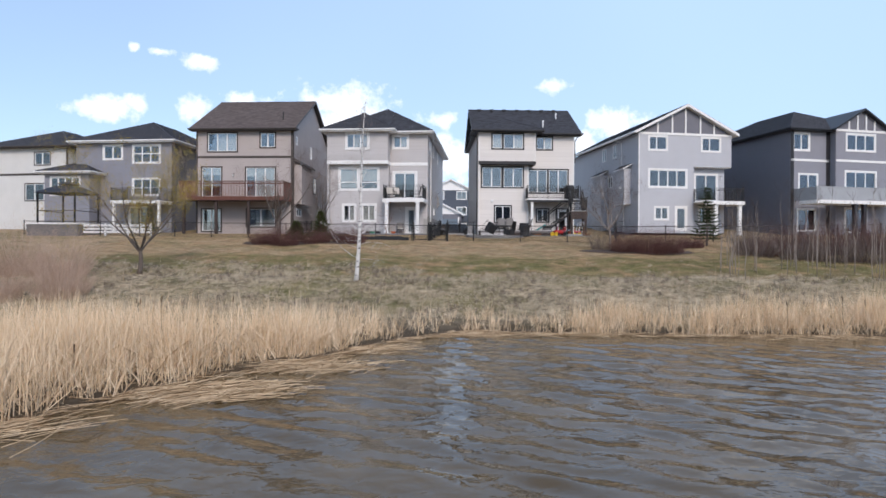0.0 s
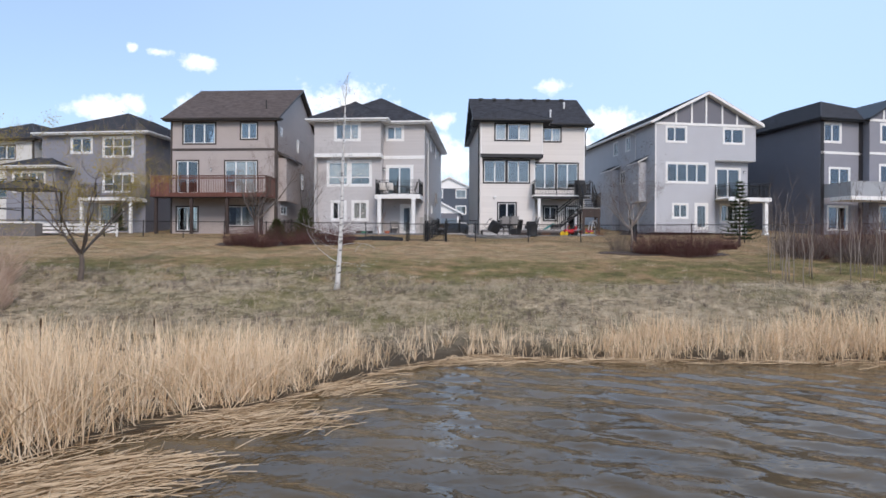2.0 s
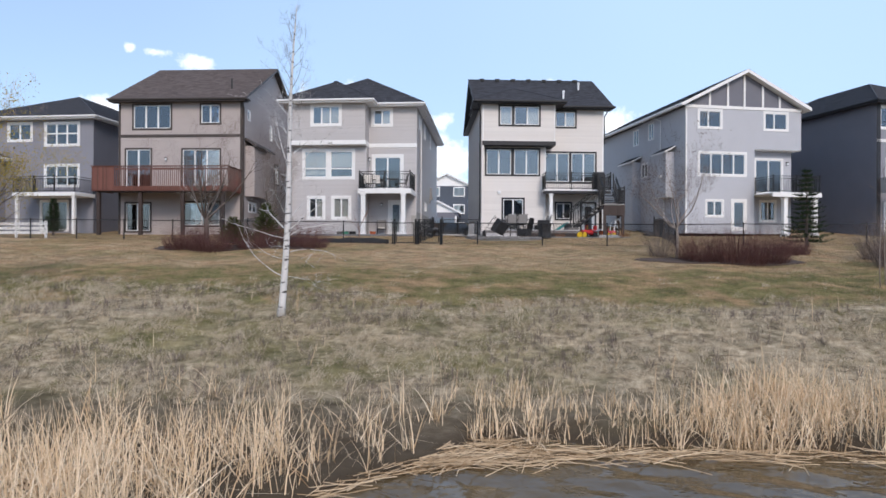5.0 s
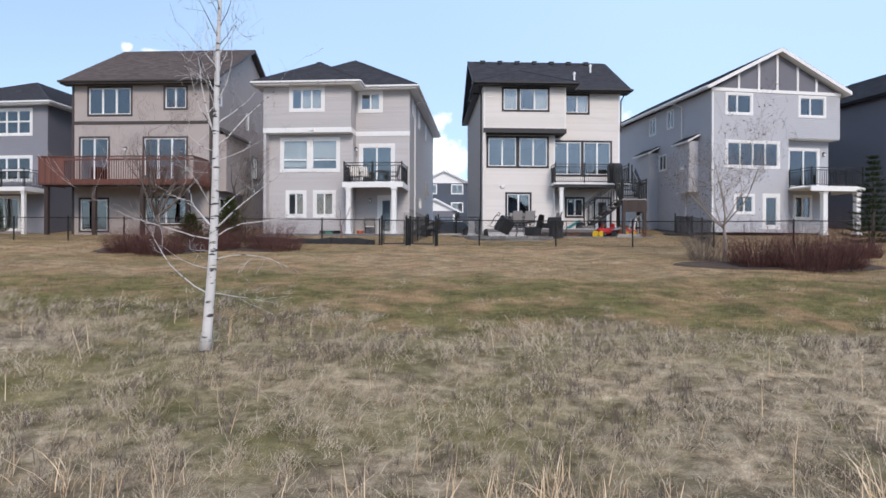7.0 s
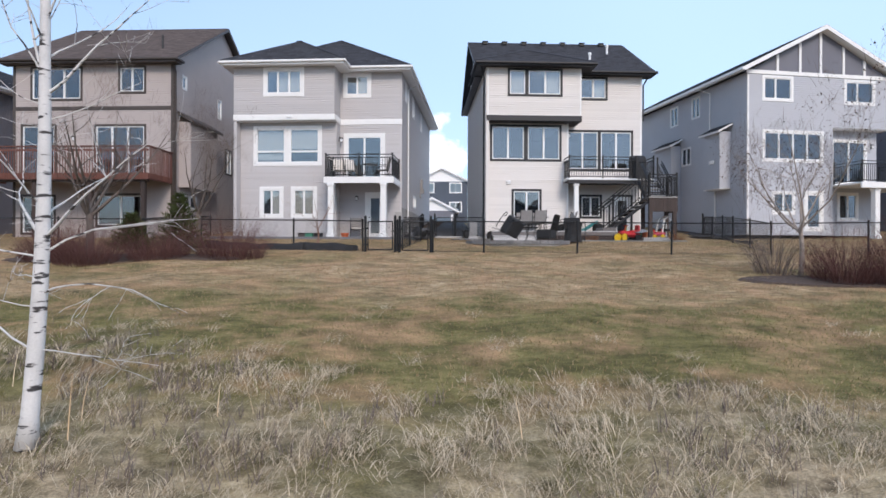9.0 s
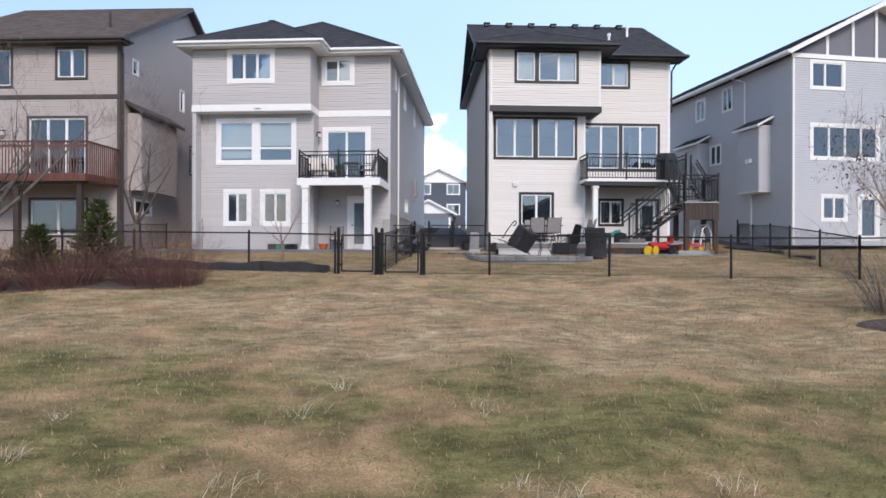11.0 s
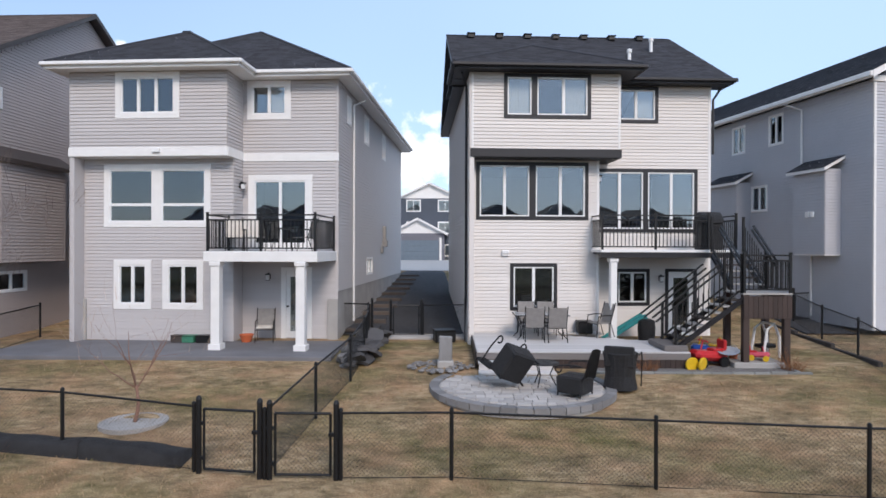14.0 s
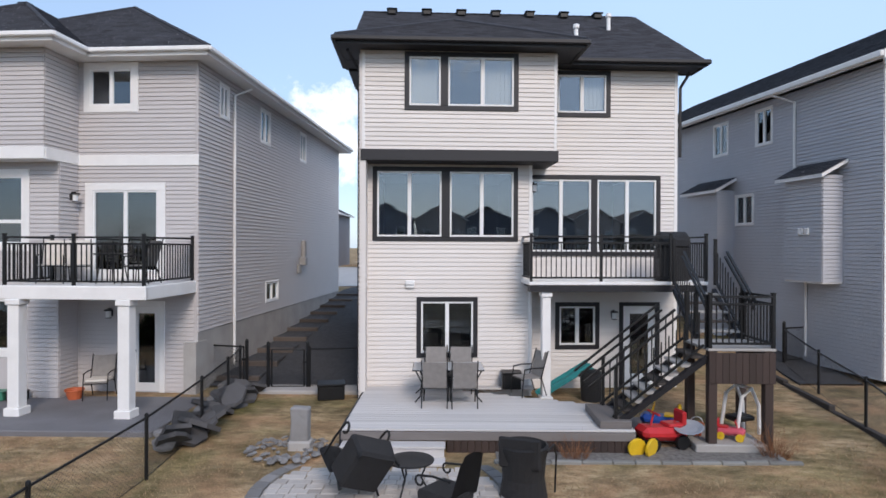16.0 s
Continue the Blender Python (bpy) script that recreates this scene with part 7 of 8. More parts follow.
BROWNHEAD = growth_material("brown_cattail_head", (0.05, 0.028, 0.016), (0.10, 0.06, 0.035))
rng = np.random.default_rng(4)


def blades(name, base, heading, lean, bend, length, width, mat, segs=3):
    """Tapering curved ribbons. heading: bearing of the lean; lean and bend: sideways travel of the tip as parts of the length."""
    n = len(base)
    t = np.linspace(0, 1, segs + 1)
    dirh = np.stack([np.cos(heading), np.sin(heading), np.zeros(n)], 1)
    face = heading + rng.uniform(-1.6, 1.6, n) + math.pi / 2
    side = np.stack([np.cos(face), np.sin(face), np.zeros(n)], 1)
    out = lean[:, None] * t[None] + bend[:, None] * t[None] ** 2
    up = np.sqrt(np.clip(1 - (lean[:, None] * t[None]) ** 2, 0.05, 1)) * t[None] - 0.35 * np.clip(bend[:, None], 0, 2) * t[None] ** 3
    cen = base[:, None, :] + length[:, None, None] * (out[..., None] * dirh[:, None, :])
    cen[..., 2] += length[:, None] * up
    w = width[:, None] * (1 - 0.85 * t[None] ** 1.5) * 0.5
    L, R = cen - side[:, None, :] * w[..., None], cen + side[:, None, :] * w[..., None]
    v = np.stack([L, R], 2).reshape(-1, 3)
    k = (segs + 1) * 2
    i0 = (np.arange(n) * k)[:, None] + (np.arange(segs) * 2)[None]
    f = np.stack([i0, i0 + 1, i0 + 3, i0 + 2], -1).reshape(-1, 4)
    return arrays(name, v, f, mat)


def shore(x):
    return np.interp(x, SHORE_X, SHORE_Y)


def spread(n, x0, x1, y0, y1):
    return rng.uniform(x0, x1, n), rng.uniform(y0, y1, n)


def drift(x, y, s, o=0.0):
    """Cheap patchiness from crossed waves, 0 to 1."""
    return 0.5 + 0.25 * (np.sin(x * s + 1.3 * np.sin(y * s * 0.7 + o)) + np.sin(y * s * 1.3 + 1.7 * np.sin(x * s * 0.6 + o)))


def reeds():
    xs, ys, hs = [], [], []
    x, y = spread(30000, -34, 1.5, 2, 23)
    d = y - shore(x)
    ok = (d > 0.2) & (rng.random(len(x)) < (0.3 + 0.7 * drift(x, y, 1.1)) * np.interp(y, [8, 16, 18.5, 20.5, 22.5], [1, 1, 0.5, 0.28, 0.05]) * np.interp(d, [0, 4, 9], [1, 1, 0.55]))
    xs.append(x[ok]), ys.append(y[ok]), hs.append(np.interp(y[ok], [8, 13, 16, 18.5, 20.5, 22.5], [1.75, 1.7, 1.45, 1.0, 0.85, 0.6]))
    x, y = spread(11500, 0, 40, 19, 26)
    d = y - shore(x)
    ok = (d > -0.25) & (d < np.where(x < 8, 1.5, 2.0) + 0.5 * np.sin(x * 1.3)) & (rng.random(len(x)) < (0.2 + 0.8 * drift(x, y, 1.4)) * np.where(x < 3.2, 0.35, 1))
    xs.append(x[ok]), ys.append(y[ok]), hs.append(np.interp(x[ok], [4, 8, 14], [0.85, 0.95, 1.15]) * np.where(x[ok] < 3.2, 0.55, 1.0))
    x, y, h = np.concatenate(xs), np.concatenate(ys), np.concatenate(hs)
    k = 8
    x, y, h = np.repeat(x, k), np.repeat(y, k), np.repeat(h, k)
    n = len(x)
    x, y = x + rng.normal(0, 0.085, n), y + rng.normal(0, 0.085, n)
    h = h * rng.uniform(0.4, 1.18, n)
    base = np.stack([x, y, land(x, y) - 0.03], 1)
    base[:, 2] = np.maximum(base[:, 2], -0.48)
    broken = rng.random(n) < 0.38
    lean = np.where(broken, rng.uniform(0.3, 0.9, n), np.abs(rng.normal(0, 0.19, n)))
    bend = np.where(broken, rng.uniform(0.1, 0.6, n), np.abs(rng.normal(0, 0.12, n)))
    me = blades("cattail_reeds", base, rng.uniform(0, 6.28, n), lean, bend, h, rng.uniform(0.007, 0.021, n), REED, 3)
    tagged(new("cattail_reeds", me), "dense belt of dry straw-coloured cattail reeds along the shore", "reeds", kind="stuff")
    # brown seed heads on upright stalks
    pick = rng.choice(np.flatnonzero((h > 0.85) & ~broken), 90, replace=False)
    bm = bmesh.new()
    for i in pick:
        p = Vector(base[i]) + Vector((0, 0, h[i] * 0.9))
        q = p + Vector((rng.normal(0, 0.02), rng.normal(0, 0.02), 0.16))
        tube(bm, [p, q], 0.014, 5)
        tube(bm, [Vector(base[i]), p], 0.005, 3, False)
    tagged(part("cattail_heads", bm, BROWNHEAD), "brown cattail seed heads on thin stalks", "reeds", kind="stuff")
    # flattened mats floating at the edge
    pads = [(-5.3, 11.7, 0.75, 0.28, 800), (-4.6, 12.3, 0.5, 0.2, 250), (-4.2, 14.5, 0.8, 0.28, 700), (-7.3, 9.3, 0.5, 0.3, 220), (-2.6, 17.0, 0.5, 0.2, 200), (-0.9, 19.9, 0.8, 0.16, 300), (1.6, 20.3, 1.0, 0.18, 150), (4.6, 20.3, 1.6, 0.15, 130), (10, 20.4, 3.0, 0.2, 150)]
    px = np.concatenate([rng.normal(0, sx, c) + x for x, y, sx, sy, c in pads] + [rng.uniform(-9, 1, 500)])
    py = np.concatenate([rng.normal(0, sy, c) + y for x, y, sx, sy, c in pads] + [np.zeros(500)])
    py[-500:] = shore(px[-500:]) + rng.normal(-0.05, 0.2, 500)
    n = len(px)
    base = np.stack([px, py, -0.41 + np.abs(rng.normal(0, 0.035, n))], 1)
    tang = np.arctan2(np.interp(px + 0.5, SHORE_X, SHORE_Y) - np.interp(px - 0.5, SHORE_X, SHORE_Y), 1.0)
    L = rng.uniform(0.5, 1.5, n)
    head = tang * 0.7 + rng.normal(0, 0.4, n) + np.where(rng.random(n) < 0.5, 0, math.pi)
    ts = np.linspace(-0.5, 0.5, 4)
    w = rng.uniform(0.006, 0.014, n)
    dirn, nor = np.stack([np.cos(head), np.sin(head)], 1), np.stack([-np.sin(head), np.cos(head)], 1)
    v = np.zeros((n, 4, 2, 3))
    curve = rng.normal(0, 0.12, n)
    tilt = rng.normal(0, 0.02, n)
    for j, tt in enumerate(ts):
        c = base[:, :2] + dirn * (L * tt)[:, None] + nor * (curve * tt * tt * 4)[:, None]
        for s_, sg in enumerate((-1, 1)):
            v[:, j, s_, :2] = c + nor * (w * sg)[:, None] * 0.5
            v[:, j, s_, 2] = np.maximum(base[:, 2] + tilt * tt * L, -0.412) + 0.004 * sg
    i0 = (np.arange(n) * 8)[:, None] + (np.arange(3) * 2)[None]
    f = np.stack([i0, i0 + 1, i0 + 3, i0 + 2], -1).reshape(-1, 4)
    tagged(new("reed_mat", arrays("reed_mat", v.reshape(-1, 3), f, MATREED)), "flattened pale reed stalks floating at the water's edge", "reeds", kind="stuff")


reeds()


def mown_edge(x):
    """Where the mower stops above the rough bank."""
    return 26.9 + np.interp(x, [-14, -5, 0, 12], [2.6, 2.2, 0.3, 0.0]) + 0.35 * np.sin(x * 0.9) + 0.2 * np.sin(x * 2.3 + 1)


def grass():
    # rough bank: tussocks with drooping pale blades
    cx, cy = spread(13500, -24, 24, 22.0, 32.0)
    keep = (rng.random(len(cx)) < 0.35 + 0.65 * drift(cx, cy, 2.3)) & (rng.random(len(cx)) < np.interp(cy - mown_edge(cx), [-0.5, 0.7], [1, 0.02]))
    cx, cy = cx[keep], cy[keep]
    m, k = len(cx), 26
    size = rng.uniform(0.6, 1.35, m)
    wind = 0.6 + 1.4 * drift(cx, cy, 0.7, 1.0)
    green = rng.random(m) < 0.05 + 0.16 * (drift(cx, cy, 0.8, 2.0) > 0.6)
    x, y = np.repeat(cx, k) + rng.normal(0, 0.075, m * k) * np.repeat(size, k), np.repeat(cy, k) + rng.normal(0, 0.055, m * k) * np.repeat(size, k)
    sz, wd, gr = np.repeat(size, k), np.repeat(wind, k), np.repeat(green, k) & (rng.random(m * k) < 0.75)
    for sel, mat, nm, lab in ((~gr, BANK, "dry_grass", "matted tussocks of dry straw-coloured grass on the bank"), (gr, GREEN, "green_grass", "sparse green grass among the straw")):
        q = sel.sum()
        base = np.stack([x[sel], y[sel], land(x[sel], y[sel]) - 0.015], 1)
        me = blades(nm, base, wd[sel] + rng.normal(0, 1.3, q), rng.uniform(0.15, 0.85, q), rng.uniform(0.2, 1.0, q), rng.uniform(0.10, 0.26, q) * sz[sel], rng.uniform(0.004, 0.009, q), mat, 2)
        tagged(new(nm, me), lab, "grass", kind="stuff")
    # mown lawn and yards
    x, y = spread(230000, -22, 22, 26.5, 47.2)
    slab_ = (x > -12.3) & (x < -2.2) & (y > 47) | (np.hypot(x - PC[0], y - PC[1]) < 2.25) | (x > 1.3) & (x < 10) & (y > 45.6)
    slab_ |= y < mown_edge(x)
    x, y = x[~slab_], y[~slab_]
    n = len(x)
    band = np.clip(1.3 - np.abs(y - 29.7) / 1.9, 0, 1)
    g = rng.random(n) < 0.12 + 0.85 * band * (0.35 + 0.65 * drift(x, y, 0.5)) + 0.15 * (drift(x, y, 0.7, 1.0) > 0.62)
    for sel, mat, nm, lab in ((~g, LAWN, "lawn_straw", "short dormant straw-coloured lawn grass"), (g, GREEN, "lawn_green", "short green lawn grass in patches")):
        k = sel.sum()
        base = np.stack([x[sel], y[sel], land(x[sel], y[sel]) - 0.005], 1)
        me = blades(nm, base, rng.uniform(0, 6.28, k), rng.uniform(0.1, 0.8, k), rng.uniform(0, 0.5, k), rng.uniform(0.035, 0.085, k), rng.uniform(0.005, 0.011, k), mat, 2)
        tagged(new(nm, me), lab, "grass", kind="stuff")
    # dark stubs of last year's weeds among the bank grass
    cx, cy = spread(2300, -18, 18, 22.5, 29.5)
    keep = (rng.random(len(cx)) < 0.15 + 0.85 * (drift(cx, cy, 1.1, 3.0) > 0.5)) & (cy < mown_edge(cx))
    x, y = np.repeat(cx[keep], 9), np.repeat(cy[keep], 9)
    k = len(x)
    x, y = x + rng.normal(0, 0.045, k), y + rng.normal(0, 0.045, k)
    base = np.stack([x, y, land(x, y) - 0.01], 1)
    me = blades("weed_stubs", base, rng.uniform(0, 6.28, k), rng.uniform(0, 0.4, k), rng.uniform(0, 0.3, k), rng.uniform(0.1, 0.28, k), rng.uniform(0.007, 0.014, k), TWIG_GREY, 2)
    tagged(new("weed_stubs", me), "short dark stubs of dead weeds on the bank", "weeds", kind="stuff")
    # tall single stems on the bank
    x, y = spread(150, -16, 16, 21.5, 29)
    low_ = y < mown_edge(x) - 0.4
    x, y = x[low_], y[low_]
    base = np.stack([x, y, land(x, y)], 1)
    k = len(x)
    me = blades("tall_grass_stems", base, rng.uniform(0, 6.28, k), rng.uniform(0, 0.25, k), rng.uniform(0, 0.15, k), rng.uniform(0.35, 0.75, k), rng.uniform(0.008, 0.014, k), REED, 3)
    tagged(new("tall_grass_stems", me), "scattered tall dry grass stems on the bank", "grass", kind="stuff")


grass()

# ---- trees and shrubs ----
def birch_bark():
    m = material("white_birch_bark", (0.62, 0.60, 0.585), 0.75, vary=0.14, scale=5, fine=50, bump=0.25)
    nt = m.node_tree
    p = nt.nodes["Principled BSDF"]
    tc = nt.nodes.new("ShaderNodeTexCoord")
    mp = nt.nodes.new("ShaderNodeMapping")
    mp.inputs["Scale"].default_value = (1.5, 1.5, 5.5)
    link(m, tc.outputs["Object"], mp.inputs["Vector"])
    n = nt.nodes.new("ShaderNodeTexNoise")
    n.inputs["Scale"].default_value, n.inputs["Detail"].default_value = 2.6, 4
    link(m, mp.outputs[0], n.inputs["Vector"])
    r = nt.nodes.new("ShaderNodeValToRGB")
    r.color_ramp.elements[0].position, r.color_ramp.elements[1].position = 0.57, 0.62
    link(m, n.outputs[0], r.inputs[0])
    x = nt.nodes.new("ShaderNodeMix")
    x.data_type = "RGBA"
    link(m, r.outputs[0], x.inputs[0])
    link(m, p.inputs["Base Color"].links[0].from_socket, x.inputs[6])
    x.inputs[7].default_value = (0.045, 0.04, 0.04, 1)
    link(m, x.outputs[2], p.inputs["Base Color"])
    return m


BIRCH = birch_bark()
BARK = material("grey_brown_bark", (0.12, 0.095, 0.08), 0.9, vary=0.35, scale=7, fine=60, bump=0.7, stretch=(1, 1, 0.3))
BARK_PALE = material("pale_sapling_bark", (0.30, 0.25, 0.215), 0.85, vary=0.25, scale=9, fine=60, bump=0.4)


def limb(bm, rnd, p, d, length, r, depth, tips, wander=0.16, lift=0.1, kids=(2, 4), sides=6, shrink=0.62):
    """A limb that wanders, tapers and throws side limbs."""
    n = 6 if depth > 0 else 4
    pts, rad = [p.copy()], [r]
    d = d.normalized()
    for i in range(n):
        d = (d + Vector((rnd.gauss(0, wander), rnd.gauss(0, wander), rnd.gauss(0, wander) + lift))).normalized()
        pts.append(pts[-1] + d * length / n)
        rad.append(max(r * (1 - 0.8 * (i + 1) / n), 0.0022))
    tube(bm, pts, rad, sides if r > 0.02 else (4 if r > 0.007 else 3), False)
    tips.append(pts[-1])
    if depth > 0:
        for k in range(rnd.randint(*kids)):
            i = rnd.randint(2, n)
            side = Vector((rnd.gauss(0, 1), rnd.gauss(0, 1), rnd.gauss(0.15, 0.5))).normalized()
            nd = (d * 0.55 + side * 0.85).normalized()
            limb(bm, rnd, pts[i], nd, length * rnd.uniform(0.35, shrink), rad[i] * 0.62, depth - 1, tips, wander, lift, kids, sides, shrink)


def twigs(tips, mat, parent, n, length, spreadr, name="twig_mass", width=0.006):
    """Fine twigs round the limb ends."""
    t = np.array([tuple(q) for q in tips])
    i = rng.integers(0, len(t), n)
    base = t[i] + rng.normal(0, spreadr, (n, 3))
    me = blades(name, base, rng.uniform(0, 6.28, n), rng.uniform(0.1, 0.9, n), rng.uniform(-0.1, 0.4, n), rng.uniform(0.3, 1, n) * length, np.full(n, width), mat, 3)
    return tagged(part(name, me, mat, parent), kind="stuff")


def leaves(tips, mat, parent, n, size, spreadr, name="leaves"):
    t = np.array([tuple(q) for q in tips])
    i = rng.integers(0, len(t), n)
    c = t[i] + rng.normal(0, spreadr, (n, 3))
    a = rng.normal(0, 1, (n, 3))
    a /= np.linalg.norm(a, axis=1)[:, None]
    b = np.cross(a, rng.normal(0, 1, (n, 3)))
    b /= np.linalg.norm(b, axis=1)[:, None]
    s = size * rng.uniform(0.5, 1.3, n)[:, None]
    v = np.stack([c - a * s, c + b * s * 0.45, c + a * s, c - b * s * 0.45], 1).reshape(-1, 3)
    f = np.arange(n * 4).reshape(-1, 4)
    return tagged(part(name, arrays(name, v, f, mat), mat, parent), kind="stuff")


def birch():
    x, y = -4.5, 25.95
    rnd = random.Random(12)
    t = thing("birch_tree", "slender white-barked birch with bare spreading branches", "tree", pose(x, y, ground_z(x, y) - 0.03))
    bm = bmesh.new()
    H = 7.7
    pts, rad = [], []
    for i in range(25):
        s = i / 24
        pts.append((0.36 * s + 0.03 * math.sin(6 * s), 0.04 * math.sin(7 * s), H * s))
        rad.append(0.083 * (1 - s) ** 0.8 + 0.005 + (0.03 if i == 0 else 0))
    tube(bm, pts, rad, 12)
    part("trunk", bm, BIRCH, t, smooth=True)
    tips = []
    # lower limbs: height, bearing, length, rise at the start, gain of height along it, thickness
    low = [(0.97, 175, 1.9, 0.45, 0.05, 0.013), (1.0, 10, 1.2, 0.0, -0.02, 0.008), (1.42, 205, 0.95, 0.1, 0.02, 0.007), (1.55, -15, 1.3, 0.75, -0.12, 0.015),
           (1.73, 150, 0.8, -0.05, 0.05, 0.008), (1.93, 190, 2.0, 0.05, 0.11, 0.013), (1.95, 20, 1.6, 0.65, -0.03, 0.015), (2.1, 165, 1.5, 1.0, 0.03, 0.020),
           (2.1, -20, 1.6, 0.9, -0.03, 0.020), (2.3, 80, 1.2, 0.9, 0.0, 0.013), (2.45, 265, 1.1, 0.8, 0.0, 0.012), (2.9, 130, 0.9, 0.5, 0.05, 0.009),
           (3.3, 25, 1.0, 0.3, 0.05, 0.009), (3.45, 190, 0.7, 0.4, 0.02, 0.008), (3.55, -10, 1.45, 0.8, 0.04, 0.018), (3.6, 170, 1.75, 1.9, 0.0, 0.018),
           (3.7, 200, 1.1, 2.6, 0.05, 0.012), (3.9, 75, 1.1, 1.2, 0.0, 0.012), (4.05, 280, 1.0, 1.1, 0.0, 0.011)]
    rows = [(h, math.radians(a), L, up, g, r) for h, a, L, up, g, r in low]
    for i in range(20):
        h = 4.25 + 0.165 * i
        rows.append((h, 2.4 * i + rnd.uniform(-0.4, 0.4), (8.3 - h) * rnd.uniform(0.22, 0.36), rnd.uniform(0.9, 2.0), 0.04, 0.004 + 0.0022 * (7.8 - h)))
    for h, a, L, up, g, r in rows:
        j = min(23, int(h / H * 24))
        p = Vector(pts[j]).lerp(Vector(pts[j + 1]), h / H * 24 - j)
        b = bmesh.new()
        limb(b, rnd, p, Vector((math.cos(a), math.sin(a), up)), L, r, 2, tips, 0.11, g, (2, 4), 6)
        part("branch", b, BIRCH if h < 5.2 else TWIG_GREY, t, smooth=True)
    twigs(tips, TWIG_GREY, t, 700, 0.26, 0.04, width=0.0032)


birch()


def broad_tree(x, y, h, trunk, forks, bark, seed, label, leaf=None, twig=None, n_twig=900, n_leaf=0, name="tree", lean=0.6, thick=0.13, sz=0.05, depth=2):
    rnd = random.Random(seed)
    t = thing(name, label, "tree", pose(x, y, ground_z(x, y) - 0.03))
    bm = bmesh.new()
    pts = [(0.06 * math.sin(3 * s), 0.04 * math.sin(2 * s), trunk * s) for s in np.linspace(0, 1, 7)]
    tube(bm, pts, [thick * (1.35 - 0.45 * s) for s in np.linspace(0, 1, 7)], 10)
    part("trunk", bm, bark, t, smooth=True)
    tips = []
    for i in range(forks):
        a = i * 6.283 / forks + rnd.uniform(-0.4, 0.4)
        b = bmesh.new()
        limb(b, rnd, Vector(pts[-1]) - Vector((0, 0, rnd.uniform(0, 0.3) * trunk * 0.5)), Vector((math.cos(a) * lean, math.sin(a) * lean, 1)), (h - trunk) * rnd.uniform(0.75, 1.05), thick * 0.55, depth, tips, 0.13, 0.06, (3, 5), 6)
        part("branch", b, bark, t, smooth=True)
    if twig:
        twigs(tips, twig, t, n_twig, 0.5, 0.12)
    if leaf:
        leaves(tips, leaf, t, n_leaf, sz, 0.16)
    return t


broad_tree(-14.6, 27.2, 5.0, 1.15, 7, BARK, 21, "small willow with forked trunk and yellow-green spring catkins", LEAF_YELLOW, TWIG_TAN, 2600, 15000, "willow_tree", 0.72, 0.085, 0.03, 3)
broad_tree(8.5, 35.4, 4.1, 1.3, 7, BARK_PALE, 22, "young rowan with bare upright branches and dried fruit clusters", BROWNHEAD, TWIG_GREY, 1500, 1300, "rowan_tree", 0.75, 0.05, 0.03)
broad_tree(-12.0, 39.3, 5.2, 1.5, 6, BARK, 23, "bare grey-barked tree among the red shrubs", None, TWIG_GREY, 2200, 0, "bare_tree", 0.7, 0.11)
broad_tree(-10.2, 43.4, 4.4, 1.3, 5, BARK, 24, "bare young tree inside the fence", None, TWIG_GREY, 1200, 0, "bare_tree", 0.6, 0.08)
broad_tree(-5.35, 42.6, 2.2, 0.75, 5, material("red_brown_sapling_bark", (0.22, 0.12, 0.085), 0.8), 25, "small bare red-brown sapling in the yard", None, TWIG_TAN, 60, 0, "sapling", 0.5, 0.03, depth=1)
part_ring = thing("tree_ring", "flat stone ring round the yard sapling", "stone ring", pose(-5.35, 42.6, ground_z(-5.35, 42.6)))
part("ring", lathe([(0.62, -0.05), (0.62, 0.04), (0.55, 0.05), (0.45, 0.02)], 24), CONCRETE, part_ring)
# thin saplings by the water's right side
rs2 = random.Random(31)
for i in range(44):
    x, y = 11.6 + 8.6 * rs2.random(), 26.5 + 3.5 * rs2.random()
    t = thing("aspen_sapling", "thin pale bare aspen sapling on the bank", "tree", pose(x, y, ground_z(x, y) - 0.02), "aspen saplings")
    b = bmesh.new()
    H = rs2.uniform(2.2, 3.6)
    pts = [(0.12 * s * rs2.uniform(-1, 1), 0.1 * s * rs2.uniform(-1, 1), H * s) for s in np.linspace(0, 1, 6)]
    tube(b, pts, [0.015 * (1.15 - s) for s in np.linspace(0, 1, 6)], 6)
    part("trunk", b, BARK_PALE, t, smooth=True)
    b = bmesh.new()
    tips = []
    for k in range(7):
        j = rs2.randint(2, 5)
        a = rs2.uniform(0, 6.28)
        limb(b, rs2, Vector(pts[j]), Vector((math.cos(a) * 0.5, math.sin(a) * 0.5, 1)), rs2.uniform(0.4, 0.9), 0.007, 1, tips, 0.1, 0.1, (1, 2), 4)
    part("crown", b, TWIG_GREY, t)


